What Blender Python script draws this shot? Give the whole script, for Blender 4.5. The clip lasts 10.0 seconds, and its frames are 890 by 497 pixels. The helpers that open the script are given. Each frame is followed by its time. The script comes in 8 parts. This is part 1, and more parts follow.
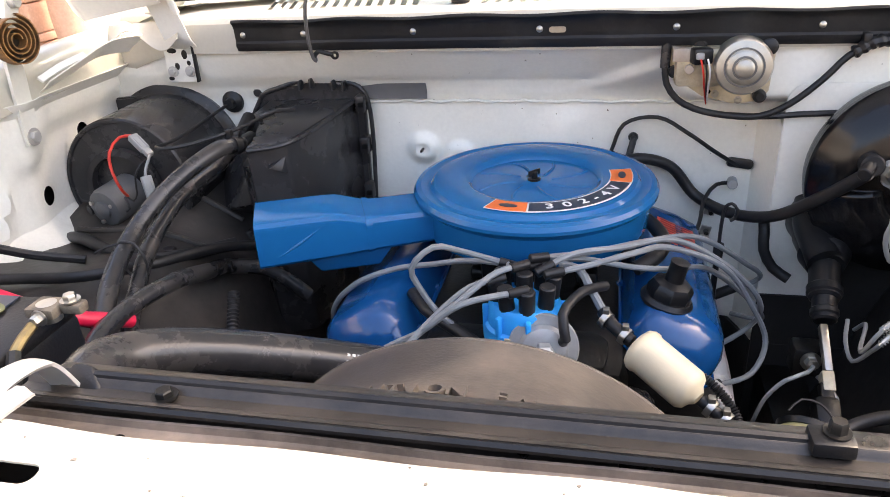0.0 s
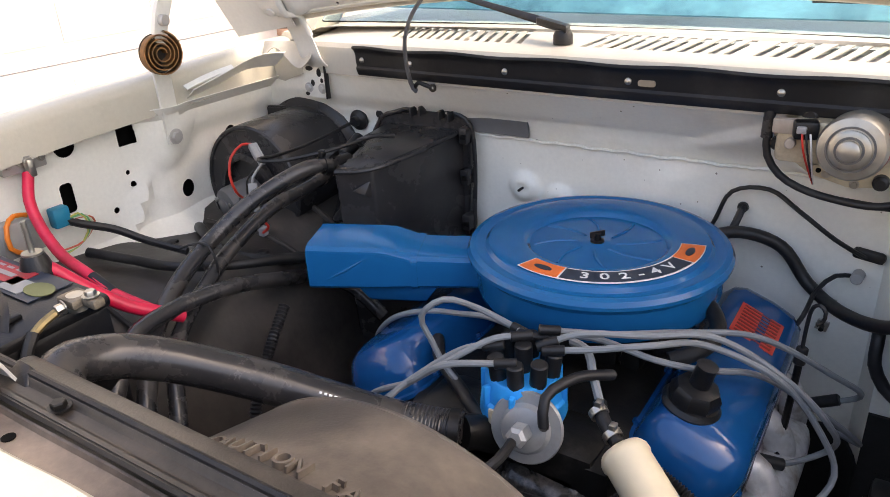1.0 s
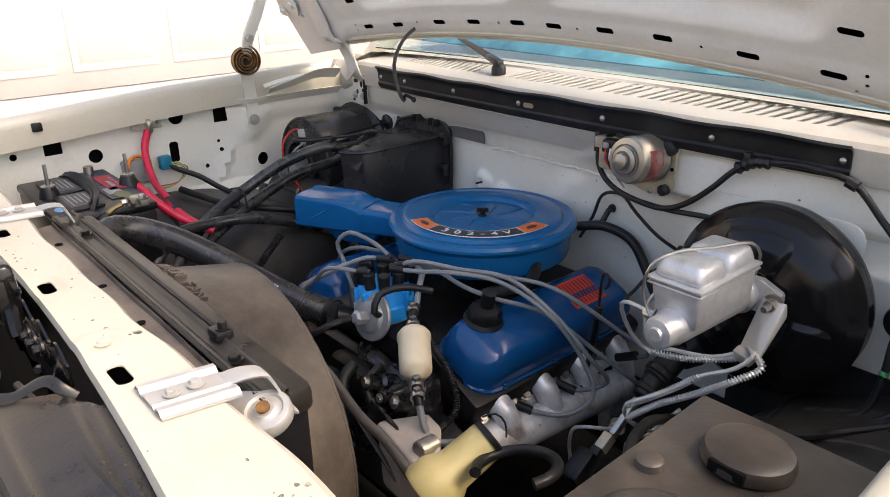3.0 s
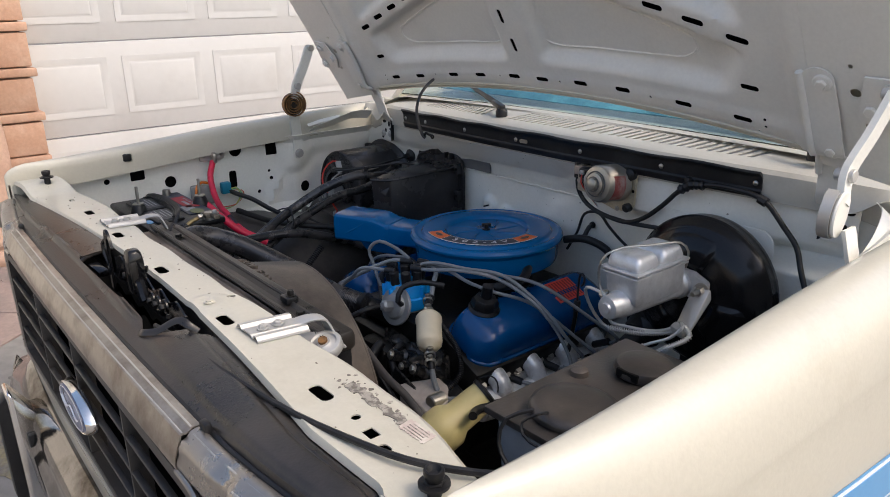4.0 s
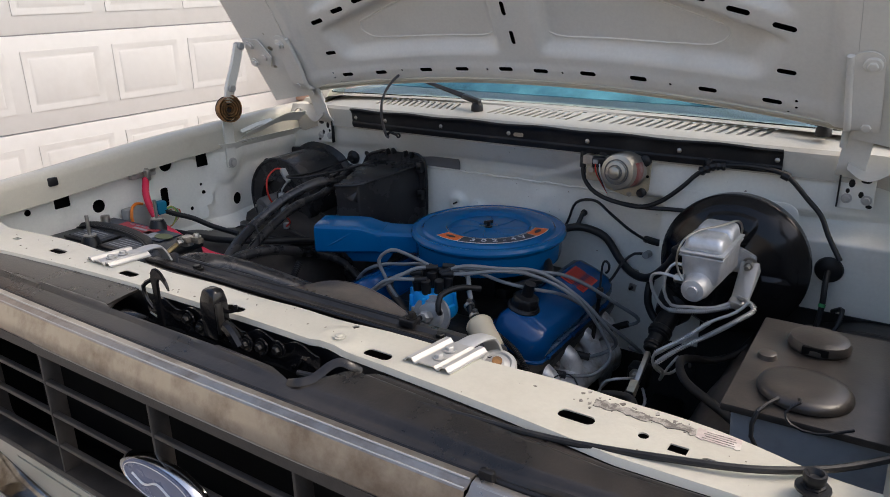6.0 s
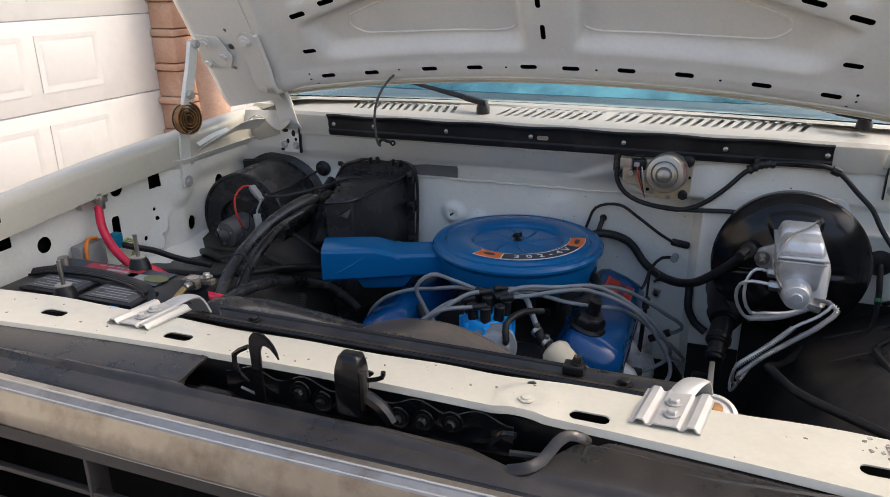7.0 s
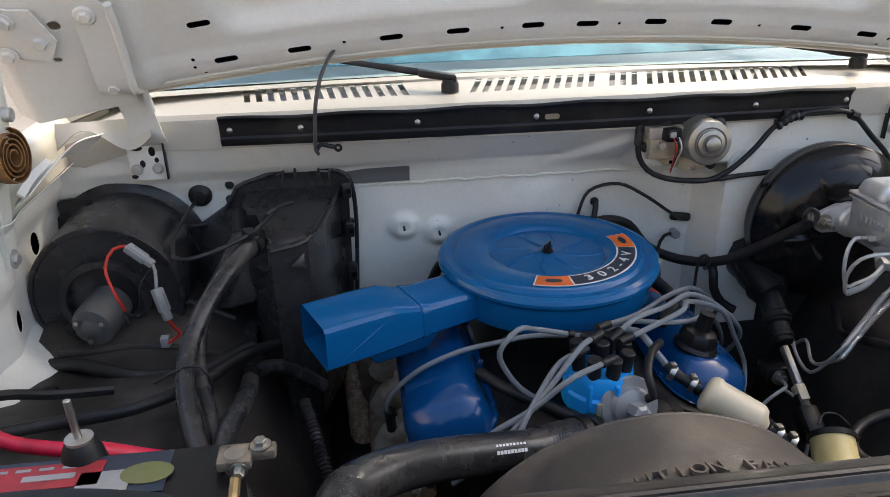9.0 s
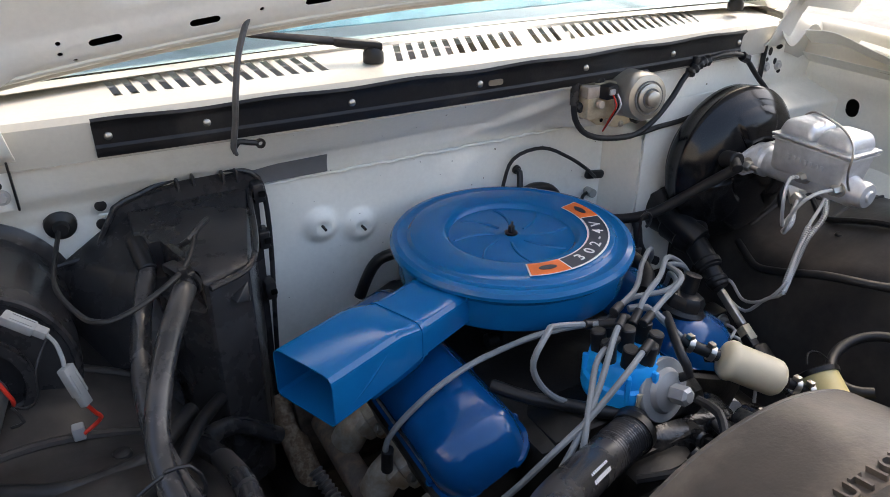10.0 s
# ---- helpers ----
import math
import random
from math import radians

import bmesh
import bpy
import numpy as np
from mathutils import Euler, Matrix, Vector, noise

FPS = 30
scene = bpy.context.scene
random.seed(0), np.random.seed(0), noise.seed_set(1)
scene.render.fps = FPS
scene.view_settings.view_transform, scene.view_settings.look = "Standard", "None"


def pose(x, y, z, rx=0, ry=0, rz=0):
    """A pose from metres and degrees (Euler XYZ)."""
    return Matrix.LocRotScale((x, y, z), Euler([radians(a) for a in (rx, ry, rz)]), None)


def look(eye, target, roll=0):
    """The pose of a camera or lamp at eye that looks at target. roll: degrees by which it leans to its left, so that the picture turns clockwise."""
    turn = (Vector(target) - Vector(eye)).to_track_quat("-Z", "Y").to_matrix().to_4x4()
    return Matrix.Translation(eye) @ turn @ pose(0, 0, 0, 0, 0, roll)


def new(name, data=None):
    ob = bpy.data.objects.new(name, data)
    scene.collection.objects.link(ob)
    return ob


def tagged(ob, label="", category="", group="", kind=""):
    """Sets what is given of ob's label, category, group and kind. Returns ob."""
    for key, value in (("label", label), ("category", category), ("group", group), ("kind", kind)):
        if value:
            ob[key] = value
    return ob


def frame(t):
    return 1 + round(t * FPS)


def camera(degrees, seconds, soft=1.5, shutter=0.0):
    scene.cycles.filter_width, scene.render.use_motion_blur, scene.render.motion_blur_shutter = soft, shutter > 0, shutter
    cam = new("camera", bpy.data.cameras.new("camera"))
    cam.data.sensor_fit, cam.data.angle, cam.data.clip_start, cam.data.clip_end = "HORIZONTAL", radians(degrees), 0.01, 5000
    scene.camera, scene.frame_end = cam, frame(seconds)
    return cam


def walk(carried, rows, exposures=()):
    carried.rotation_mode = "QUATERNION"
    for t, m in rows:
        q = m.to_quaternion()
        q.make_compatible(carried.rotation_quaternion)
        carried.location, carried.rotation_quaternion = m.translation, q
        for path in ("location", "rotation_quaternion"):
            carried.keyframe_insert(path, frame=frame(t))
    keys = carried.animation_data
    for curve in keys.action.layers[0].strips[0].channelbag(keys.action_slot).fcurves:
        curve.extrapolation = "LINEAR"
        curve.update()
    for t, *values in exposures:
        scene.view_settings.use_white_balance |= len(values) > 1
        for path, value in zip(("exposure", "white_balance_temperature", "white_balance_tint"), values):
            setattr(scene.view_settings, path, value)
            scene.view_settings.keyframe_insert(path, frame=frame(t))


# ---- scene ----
cam = camera(62.2, 10.0, 0.9)
PATH = [
    (0, (0.075, 0.01, 1.394), (-0.345, 1.759, 0.518), -3.4),
    (0.5, (0.218, 0.062, 1.434), (-0.547, 1.7, 0.578), -3.7),
    (1, (0.327, 0.164, 1.429), (-0.689, 1.669, 0.592), -3.1),
    (1.5, (0.498, 0.237, 1.431), (-0.68, 1.625, 0.602), -2.1),
    (2, (0.647, 0.27, 1.422), (-0.633, 1.576, 0.612), -1.3),
    (2.5, (0.804, 0.218, 1.437), (-0.551, 1.461, 0.65), -1.1),
    (3.8, (1.248, -0.032, 1.522), (-0.229, 1.144, 0.862), -1.0),
    (4, (1.276, -0.077, 1.528), (-0.206, 1.102, 0.882), -1.1),
    (4.5, (1.269, -0.273, 1.537), (-0.176, 0.959, 0.908), -1.0),
    (5, (1.201, -0.411, 1.537), (-0.157, 0.913, 0.904), -1.2),
    (6.3, (0.689, -0.375, 1.536), (-0.258, 1.249, 0.856), -1.0),
    (6.5, (0.583, -0.404, 1.533), (-0.287, 1.263, 0.852), -0.8),
    (7, (0.371, -0.41, 1.527), (-0.303, 1.343, 0.839), -0.6),
    (7.5, (0.197, -0.329, 1.505), (-0.279, 1.486, 0.815), -0.4),
    (8, (0.016, -0.283, 1.5), (-0.262, 1.568, 0.796), -0.7),
    (8.5, (-0.225, -0.233, 1.484), (-0.285, 1.626, 0.75), -1.1),
    (9, (-0.348, -0.035, 1.508), (-0.135, 1.777, 0.689), -1.2),
    (9.5, (-0.435, 0.159, 1.518), (0.073, 1.89, 0.655), -1.1),
    (10, (-0.614, 0.239, 1.492), (0.221, 1.8, 0.562), -0.2),
]
walk(cam, [(t, look(eye, target, roll)) for t, eye, target, roll in PATH], exposures=[(0.0, 2.66, 7600, 15), (1.0, 2.15, 7700, 15), (2.0, 2.04, 7700, 15), (2.5, 1.95, 7700, 15), (3.8, 1.00, 6700, 10), (5.0, 0.70, 6560, 10), (6.5, 1.05, 6700, 10), (7.5, 1.30, 6900, 10), (9.0, 1.58, 7000, 10), (10.0, 1.98, 7000, 10)])

# ---- world and sun ----
SUN_FROM = Vector((0.75, 0.39, 1.03)).normalized()
sky = bpy.data.worlds.new("sky")
scene.world = sky
sky.use_nodes = True
tex = sky.node_tree.nodes.new("ShaderNodeTexSky")
tex.sky_type, tex.sun_disc = "NISHITA", False
tex.sun_elevation, tex.sun_rotation = math.asin(SUN_FROM.z), math.atan2(SUN_FROM.x, SUN_FROM.y)
tex.air_density, tex.dust_density, tex.ozone_density = 1.0, 4.0, 1.0
sky.node_tree.links.new(tex.outputs["Color"], sky.node_tree.nodes["Background"].inputs["Color"])
sky.node_tree.nodes["Background"].inputs["Strength"].default_value = 0.15
sun = bpy.data.lights.new("sun", "SUN")
sun.energy, sun.angle, sun.color = 0.30, radians(4), (1.0, 0.93, 0.82)
new("sun", sun).matrix_world = look(SUN_FROM * 30, (0, 0, 0))

# ---- building tools ----
def join(*bms):
    out = bmesh.new()
    for b in bms:
        me = bpy.data.meshes.new("tmp")
        b.to_mesh(me)
        out.from_mesh(me)
        bpy.data.meshes.remove(me)
        b.free()
    return out


def moved(bm, m):
    bmesh.ops.transform(bm, matrix=m, verts=bm.verts)
    return bm


def box(c, s, bev=0.0, rot=(0, 0, 0), seg=2):
    bm = bmesh.new()
    bmesh.ops.create_cube(bm, size=1.0)
    bmesh.ops.scale(bm, vec=s, verts=bm.verts)
    if bev:
        bmesh.ops.bevel(bm, geom=list(bm.edges), offset=min(bev, min(s) * 0.45), segments=seg, affect="EDGES", profile=0.5)
    return moved(bm, pose(*c, *rot))


def hull(points, bev=0.0, seg=2):
    """The convex body of some corner points, with rounded edges."""
    bm = bmesh.new()
    for p in points:
        bm.verts.new(p)
    bmesh.ops.convex_hull(bm, input=bm.verts)
    bmesh.ops.dissolve_limit(bm, angle_limit=radians(3), verts=bm.verts, edges=bm.edges)
    if bev:
        bmesh.ops.bevel(bm, geom=list(bm.edges), offset=bev, segments=seg, affect="EDGES", profile=0.5)
    bmesh.ops.recalc_face_normals(bm, faces=bm.faces)
    return bm


def aim(at, to):
    """A pose at `at` whose z axis points at `to`."""
    d = Vector(to) - Vector(at)
    return Matrix.Translation(at) @ d.to_track_quat("Z", "Y").to_matrix().to_4x4()


def lathe(profile, m=Matrix(), seg=32):
    """A turned body about z; profile: (radius, z) from one end to the other."""
    bm = bmesh.new()
    rings = []
    for r, z in profile:
        if r < 1e-5:
            rings.append([bm.verts.new((0, 0, z))])
        else:
            rings.append([bm.verts.new((r * math.cos(a), r * math.sin(a), z)) for a in (2 * math.pi * i / seg for i in range(seg))])
    for a, b in zip(rings, rings[1:]):
        for i in range(seg):
            j = (i + 1) % seg
            q = [a[i % len(a)], a[j % len(a)], b[j % len(b)], b[i % len(b)]]
            q = list(dict.fromkeys(q))
            if len(q) > 2:
                bm.faces.new(q)
    bmesh.ops.recalc_face_normals(bm, faces=bm.faces)
    return moved(bm, m)


def rod(a, b, r, seg=16, bev=0.0):
    """A straight round bar from a to b."""
    h = (Vector(b) - Vector(a)).length
    e = bev or min(r * 0.15, h * 0.2)
    return lathe([(0, 0), (r - e, 0), (r, e), (r, h - e), (r - e, h), (0, h)], aim(a, b), seg)


def hexnut(at, to, r, h=None):
    """A hexagon bolt head with a washer under it, along at -> to."""
    h = h or r
    return join(lathe([(0, 0), (r * 1.5, 0), (r * 1.5, r * 0.25), (0, r * 0.25)], aim(at, to), 16),
                lathe([(0, 0), (r, 0), (r, h * 0.85), (r * 0.85, h), (0, h)], aim(at, to), 6))


def spline(points, step=0.012):
    """A smooth line through the points."""
    p = [Vector(q) for q in points]
    if len(p) == 2:
        return p
    p = [p[0] * 2 - p[1]] + p + [p[-1] * 2 - p[-2]]
    out = []
    for a, b, c, d in zip(p, p[1:], p[2:], p[3:]):
        n = max(2, int((c - b).length / step))
        ab, bc, cd = (max((q - r).length, 1e-4) ** 0.5 for q, r in ((b, a), (c, b), (d, c)))
        m1 = (c - b) + bc * ((b - a) / ab - (c - a) / (ab + bc))
        m2 = (c - b) + bc * ((d - c) / cd - (d - b) / (bc + cd))
        for i in range(n):
            t = i / n
            out.append(b * (2 * t**3 - 3 * t * t + 1) + m1 * (t**3 - 2 * t * t + t) + c * (3 * t * t - 2 * t**3) + m2 * (t**3 - t * t))
    return out + [p[-2]]


def carry(line):
    """Frames that ride along a line: place, side, up."""
    n = len(line)
    tang = [(line[min(i + 1, n - 1)] - line[max(i - 1, 0)]).normalized() for i in range(n)]
    side = tang[0].orthogonal().normalized()
    out = []
    for p, t in zip(line, tang):
        side = (side - t * side.dot(t)).normalized()
        out.append((p, side, t.cross(side), t))
    return out


def tube(points, r, seg=10, step=0.012, flat=1.0, wave=0.0, pitch=0.006, taper=None):
    """A round hose or wire through the points; wave: the height of its ribs."""
    line = spline(points, min(step, pitch / 4) if wave else step)
    bm, rings, run, last = bmesh.new(), [], 0.0, None
    n = len(line)
    for i, (p, s, u, t) in enumerate(carry(line)):
        run += (p - last).length if last is not None else 0.0
        last = p
        k = r + wave * math.sin(2 * math.pi * run / pitch)
        if taper:
            k *= taper[0] + (taper[1] - taper[0]) * i / (n - 1)
        rings.append([bm.verts.new(p + s * (k * math.cos(a)) + u * (k * flat * math.sin(a))) for a in (2 * math.pi * j / seg for j in range(seg))])
    for a, b in zip(rings, rings[1:]):
        for j in range(seg):
            bm.faces.new((a[j], a[(j + 1) % seg], b[(j + 1) % seg], b[j]))
    bm.faces.new(rings[0][::-1])
    bm.faces.new(rings[-1])
    bmesh.ops.recalc_face_normals(bm, faces=bm.faces)
    return bm


def coil(points, radius, r, pitch, seg=5):
    """A wire wound round a line, such as the spring guard of a pipe."""
    line = spline(points, pitch / 8)
    run, pts, last = 0.0, [], line[0]
    for p, s, u, t in carry(line):
        run += (p - last).length
        last = p
        a = 2 * math.pi * run / pitch
        pts.append(p + s * (radius * math.cos(a)) + u * (radius * math.sin(a)))
    bm, rings = bmesh.new(), []
    for p, s, u, t in carry(pts):
        rings.append([bm.verts.new(p + s * (r * math.cos(a)) + u * (r * math.sin(a))) for a in (2 * math.pi * j / seg for j in range(seg))])
    for a, b in zip(rings, rings[1:]):
        for j in range(seg):
            bm.faces.new((a[j], a[(j + 1) % seg], b[(j + 1) % seg], b[j]))
    bmesh.ops.recalc_face_normals(bm, faces=bm.faces)
    return bm


def plate(outline, th, m=Matrix(), bev=0.0):
    """A flat sheet of an outline in x, y, of thickness th in z."""
    bm = bmesh.new()
    f = bm.faces.new([bm.verts.new((x, y, 0)) for x, y in outline])
    top = bmesh.ops.extrude_face_region(bm, geom=[f])["geom"]
    bmesh.ops.translate(bm, vec=(0, 0, th), verts=[v for v in top if isinstance(v, bmesh.types.BMVert)])
    bmesh.ops.recalc_face_normals(bm, faces=bm.faces)
    if bev:
        bmesh.ops.bevel(bm, geom=[e for e in bm.edges if e.calc_face_angle(0) > 0.6], offset=bev, segments=2, affect="EDGES")
    return moved(bm, m)


def rounded(w, h, r, n=5):
    """The outline of a rectangle with round corners, about its middle."""
    r = min(r, w / 2 - 1e-5, h / 2 - 1e-5)
    return [(sx * (w / 2 - r) + r * math.cos(a), sy * (h / 2 - r) + r * math.sin(a))
            for k, (sx, sy) in enumerate(((1, 1), (-1, 1), (-1, -1), (1, -1))) for a in (math.pi / 2 * (k + i / n) for i in range(n + 1))]


def sheet(fn, us, vs, th=0.0015, skip=None):
    """A bent sheet: fn(u, v) gives its places; it gets the thickness th on its back."""
    g = np.array([[fn(u, v) for v in vs] for u in us], float)
    du, dv = np.gradient(g, axis=0), np.gradient(g, axis=1)
    nrm = np.cross(du, dv)
    nrm /= np.maximum(np.linalg.norm(nrm, axis=2, keepdims=True), 1e-9)
    bm = bmesh.new()
    a = [[bm.verts.new(p) for p in row] for row in g]
    b = [[bm.verts.new(p) for p in row] for row in g - nrm * th]
    nu, nv = len(us), len(vs)
    for i in range(nu - 1):
        for j in range(nv - 1):
            if skip and skip(i, j):
                for p, q, r, s in ((0, 0, 1, 0), (1, 0, 1, 1), (1, 1, 0, 1), (0, 1, 0, 0)):
                    bm.faces.new((a[i + p][j + q], a[i + r][j + s], b[i + r][j + s], b[i + p][j + q]))
                continue
            bm.faces.new((a[i][j], a[i + 1][j], a[i + 1][j + 1], a[i][j + 1]))
            bm.faces.new((b[i][j], b[i][j + 1], b[i + 1][j + 1], b[i + 1][j]))
    for i in range(nu - 1):
        bm.faces.new((a[i][0], b[i][0], b[i + 1][0], a[i + 1][0]))
        bm.faces.new((a[i][-1], a[i + 1][-1], b[i + 1][-1], b[i][-1]))
    for j in range(nv - 1):
        bm.faces.new((a[0][j], a[0][j + 1], b[0][j + 1], b[0][j]))
        bm.faces.new((a[-1][j], b[-1][j], b[-1][j + 1], a[-1][j + 1]))
    bmesh.ops.recalc_face_normals(bm, faces=bm.faces)
    return bm


def span(a, b, n):
    return [a + (b - a) * i / n for i in range(n + 1)]


def step(x, a, b):
    """Rises smoothly from 0 at a to 1 at b."""
    t = min(1.0, max(0.0, (x - a) / (b - a)))
    return t * t * (3 - 2 * t)


def carve(bm, cutters):
    """Takes the cutters out of bm."""
    obs = []
    for b in (bm, join(*cutters)):
        me = bpy.data.meshes.new("tmp")
        b.to_mesh(me)
        b.free()
        obs.append(new("tmp", me))
    mod = obs[0].modifiers.new("cut", "BOOLEAN")
    mod.object, mod.operation, mod.solver = obs[1], "DIFFERENCE", "EXACT"
    bpy.context.view_layer.update()
    me = bpy.data.meshes.new_from_object(obs[0].evaluated_get(bpy.context.evaluated_depsgraph_get()))
    out = bmesh.new()
    out.from_mesh(me)
    bpy.data.meshes.remove(me)
    for o in obs:
        d = o.data
        bpy.data.objects.remove(o)
        bpy.data.meshes.remove(d)
    return out


def mesh_of(name, bm, material, angle=38):
    me = bpy.data.meshes.new(name)
    bm.to_mesh(me)
    bm.free()
    me.shade_smooth()
    me.set_sharp_from_angle(angle=radians(angle))
    me.materials.append(material)
    return me


def part(name, bm, material, parent, label="", angle=38):
    """One mesh in world places as a part of a thing or of a part."""
    ob = new(name, mesh_of(name, bm, material, angle))
    ob.parent = parent
    if parent.type == "EMPTY":
        ob.matrix_parent_inverse = Matrix.Translation(-parent.location)
    return tagged(ob, label)


def thing(name, at, label, category, group="", kind="", under=None):
    ob = new(name)
    ob.location, ob.empty_display_size = at, 0.05
    if under is not None:
        ob.parent = under
        ob.matrix_parent_inverse = Matrix.Translation(-under.location)
    return tagged(ob, label, category, group, kind)


def single(name, bm, material, label, category, group="", kind="", angle=38):
    """A thing of one mesh, with its origin at its base."""
    lo = [min(v.co[i] for v in bm.verts) for i in range(3)]
    hi = [max(v.co[i] for v in bm.verts) for i in range(3)]
    at = Vector(((lo[0] + hi[0]) / 2, (lo[1] + hi[1]) / 2, lo[2]))
    bmesh.ops.translate(bm, vec=-at, verts=bm.verts)
    ob = new(name, mesh_of(name, bm, material, angle))
    ob.location = at
    return tagged(ob, label, category, group, kind)


def letters(body, size, depth, m):
    """Raised letters from the built-in font, as a bmesh; they stand in x, y of m."""
    cu = bpy.data.curves.new("tmp", "FONT")
    cu.body, cu.size, cu.extrude, cu.align_x, cu.align_y = body, size, depth, "CENTER", "CENTER"
    cu.offset = size * 0.012
    cu.resolution_u = 3
    ob = new("tmp", cu)
    bpy.context.view_layer.update()
    me = bpy.data.meshes.new_from_object(ob.evaluated_get(bpy.context.evaluated_depsgraph_get()))
    bm = bmesh.new()
    bm.from_mesh(me)
    bpy.data.objects.remove(ob)
    bpy.data.curves.remove(cu)
    bpy.data.meshes.remove(me)
    return moved(bm, m)


# ---- materials ----
def surface(name, col, rough=0.5, metal=0.0, dirt=None, dirt_at=0.6, dirt_scale=6.0, grain=0.06, grain_scale=60.0, bump=0.1, bump_scale=250.0,
            coat=0.0, rough_var=0.15, each=0.0, soft=0.12, alpha_glass=0.0, aniso=0.0):
    """A worn surface: colour with fine grain, blotches of dirt, uneven gloss and a fine relief."""
    mt = bpy.data.materials.new(name)
    mt.use_nodes = True
    nt = mt.node_tree
    N, L = nt.nodes, nt.links
    bsdf = N["Principled BSDF"]
    tc = N.new("ShaderNodeTexCoord")

    def nz(scale, detail, rough_n=0.55):
        n = N.new("ShaderNodeTexNoise")
        n.inputs["Scale"].default_value, n.inputs["Detail"].default_value, n.inputs["Roughness"].default_value = scale, detail, rough_n
        L.new(tc.outputs["Object"], n.inputs["Vector"])
        return n

    fine, big = nz(grain_scale, 4), nz(dirt_scale, 7, 0.65)
    mix = N.new("ShaderNodeMix")
    mix.data_type = "RGBA"
    mix.inputs["A"].default_value = (*col, 1)
    mix.inputs["B"].default_value = (*(dirt or [c * 0.75 for c in col]), 1)
    ramp = N.new("ShaderNodeMapRange")
    ramp.inputs["From Min"].default_value, ramp.inputs["From Max"].default_value = dirt_at - soft, dirt_at + soft
    L.new(big.outputs["Fac"], ramp.inputs["Value"])
    L.new(ramp.outputs["Result"], mix.inputs["Factor"])
    hsv = N.new("ShaderNodeHueSaturation")
    val = N.new("ShaderNodeMapRange")
    val.inputs["To Min"].default_value, val.inputs["To Max"].default_value = 1 - grain * 2, 1 + grain * 2
    L.new(fine.outputs["Fac"], val.inputs["Value"])
    out = val.outputs["Result"]
    if each:
        info = N.new("ShaderNodeObjectInfo")
        r2 = N.new("ShaderNodeMapRange")
        r2.inputs["To Min"].default_value, r2.inputs["To Max"].default_value = 1 - each, 1 + each
        L.new(info.outputs["Random"], r2.inputs["Value"])
        mul = N.new("ShaderNodeMath")
        mul.operation = "MULTIPLY"
        L.new(out, mul.inputs[0])
        L.new(r2.outputs["Result"], mul.inputs[1])
        out = mul.outputs[0]
    L.new(out, hsv.inputs["Value"])
    L.new(mix.outputs["Result"], hsv.inputs["Color"])
    L.new(hsv.outputs["Color"], bsdf.inputs["Base Color"])
    rr = N.new("ShaderNodeMapRange")
    rr.inputs["To Min"].default_value, rr.inputs["To Max"].default_value = max(0.02, rough - rough_var), min(1.0, rough + rough_var)
    L.new(big.outputs["Fac"], rr.inputs["Value"])
    L.new(rr.outputs["Result"], bsdf.inputs["Roughness"])
    bsdf.inputs["Metallic"].default_value = metal
    bsdf.inputs["Coat Weight"].default_value = coat
    bsdf.inputs["Coat Roughness"].default_value = 0.12
    if bump:
        rel = nz(bump_scale, 3)
        bp = N.new("ShaderNodeBump")
        bp.inputs["Strength"].default_value, bp.inputs["Distance"].default_value = bump, 0.001
        L.new(rel.outputs["Fac"], bp.inputs["Height"])
        L.new(bp.outputs["Normal"], bsdf.inputs["Normal"])
    return mt


# WHITE and CREAM are darkened for lit tops, BAY lightened for the shaded bay.
WHITE = surface("white_paint_dimmed", (0.48, 0.465, 0.41), 0.42, dirt=(0.42, 0.395, 0.34), dirt_at=0.66, dirt_scale=9, grain=0.035, grain_scale=140, bump=0.22, bump_scale=120, coat=0.2)
CREAM = surface("cream_body_paint", (0.55, 0.52, 0.43), 0.34, dirt=(0.48, 0.445, 0.355), dirt_at=0.68, dirt_scale=7, grain=0.035, grain_scale=140, bump=0.22, coat=0.5)
BAY = surface("bay_paint_lifted", (0.80, 0.79, 0.72), 0.42, dirt=(0.69, 0.68, 0.61), dirt_at=0.66, dirt_scale=10, grain=0.035, grain_scale=140, bump=0.22, bump_scale=60, coat=0.12)
HOODP = surface("hood_inner_paint", (0.75, 0.74, 0.69), 0.45, dirt=(0.68, 0.67, 0.62), dirt_at=0.62, dirt_scale=5, grain=0.035, grain_scale=140, bump=0.22, bump_scale=80, coat=0.1)
GREYPAD = surface("grey_pad", (0.12, 0.122, 0.125), 0.8, dirt=(0.2, 0.2, 0.2), grain=0.05)
BLUE = surface("blue_enamel", (0.0, 0.100, 0.275), 0.16, dirt=(0.0, 0.110, 0.295), dirt_at=0.62, dirt_scale=14, grain=0.03, grain_scale=30, bump=0.1, bump_scale=90, coat=0.0, soft=0.3, rough_var=0.1)
DKBLUE = surface("dark_blue_enamel", (0.0, 0.056, 0.190), 0.13, dirt=(0.001, 0.063, 0.21), dirt_at=0.62, dirt_scale=12, grain=0.05, bump=0.22, bump_scale=50, coat=0.35, soft=0.3)
CAPBLUE = surface("bright_blue_plastic", (0.0, 0.34, 0.82), 0.4, dirt=(0.0, 0.28, 0.7), grain=0.04)
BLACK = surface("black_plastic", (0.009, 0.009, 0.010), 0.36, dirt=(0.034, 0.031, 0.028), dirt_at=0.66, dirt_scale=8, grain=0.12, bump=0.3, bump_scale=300)
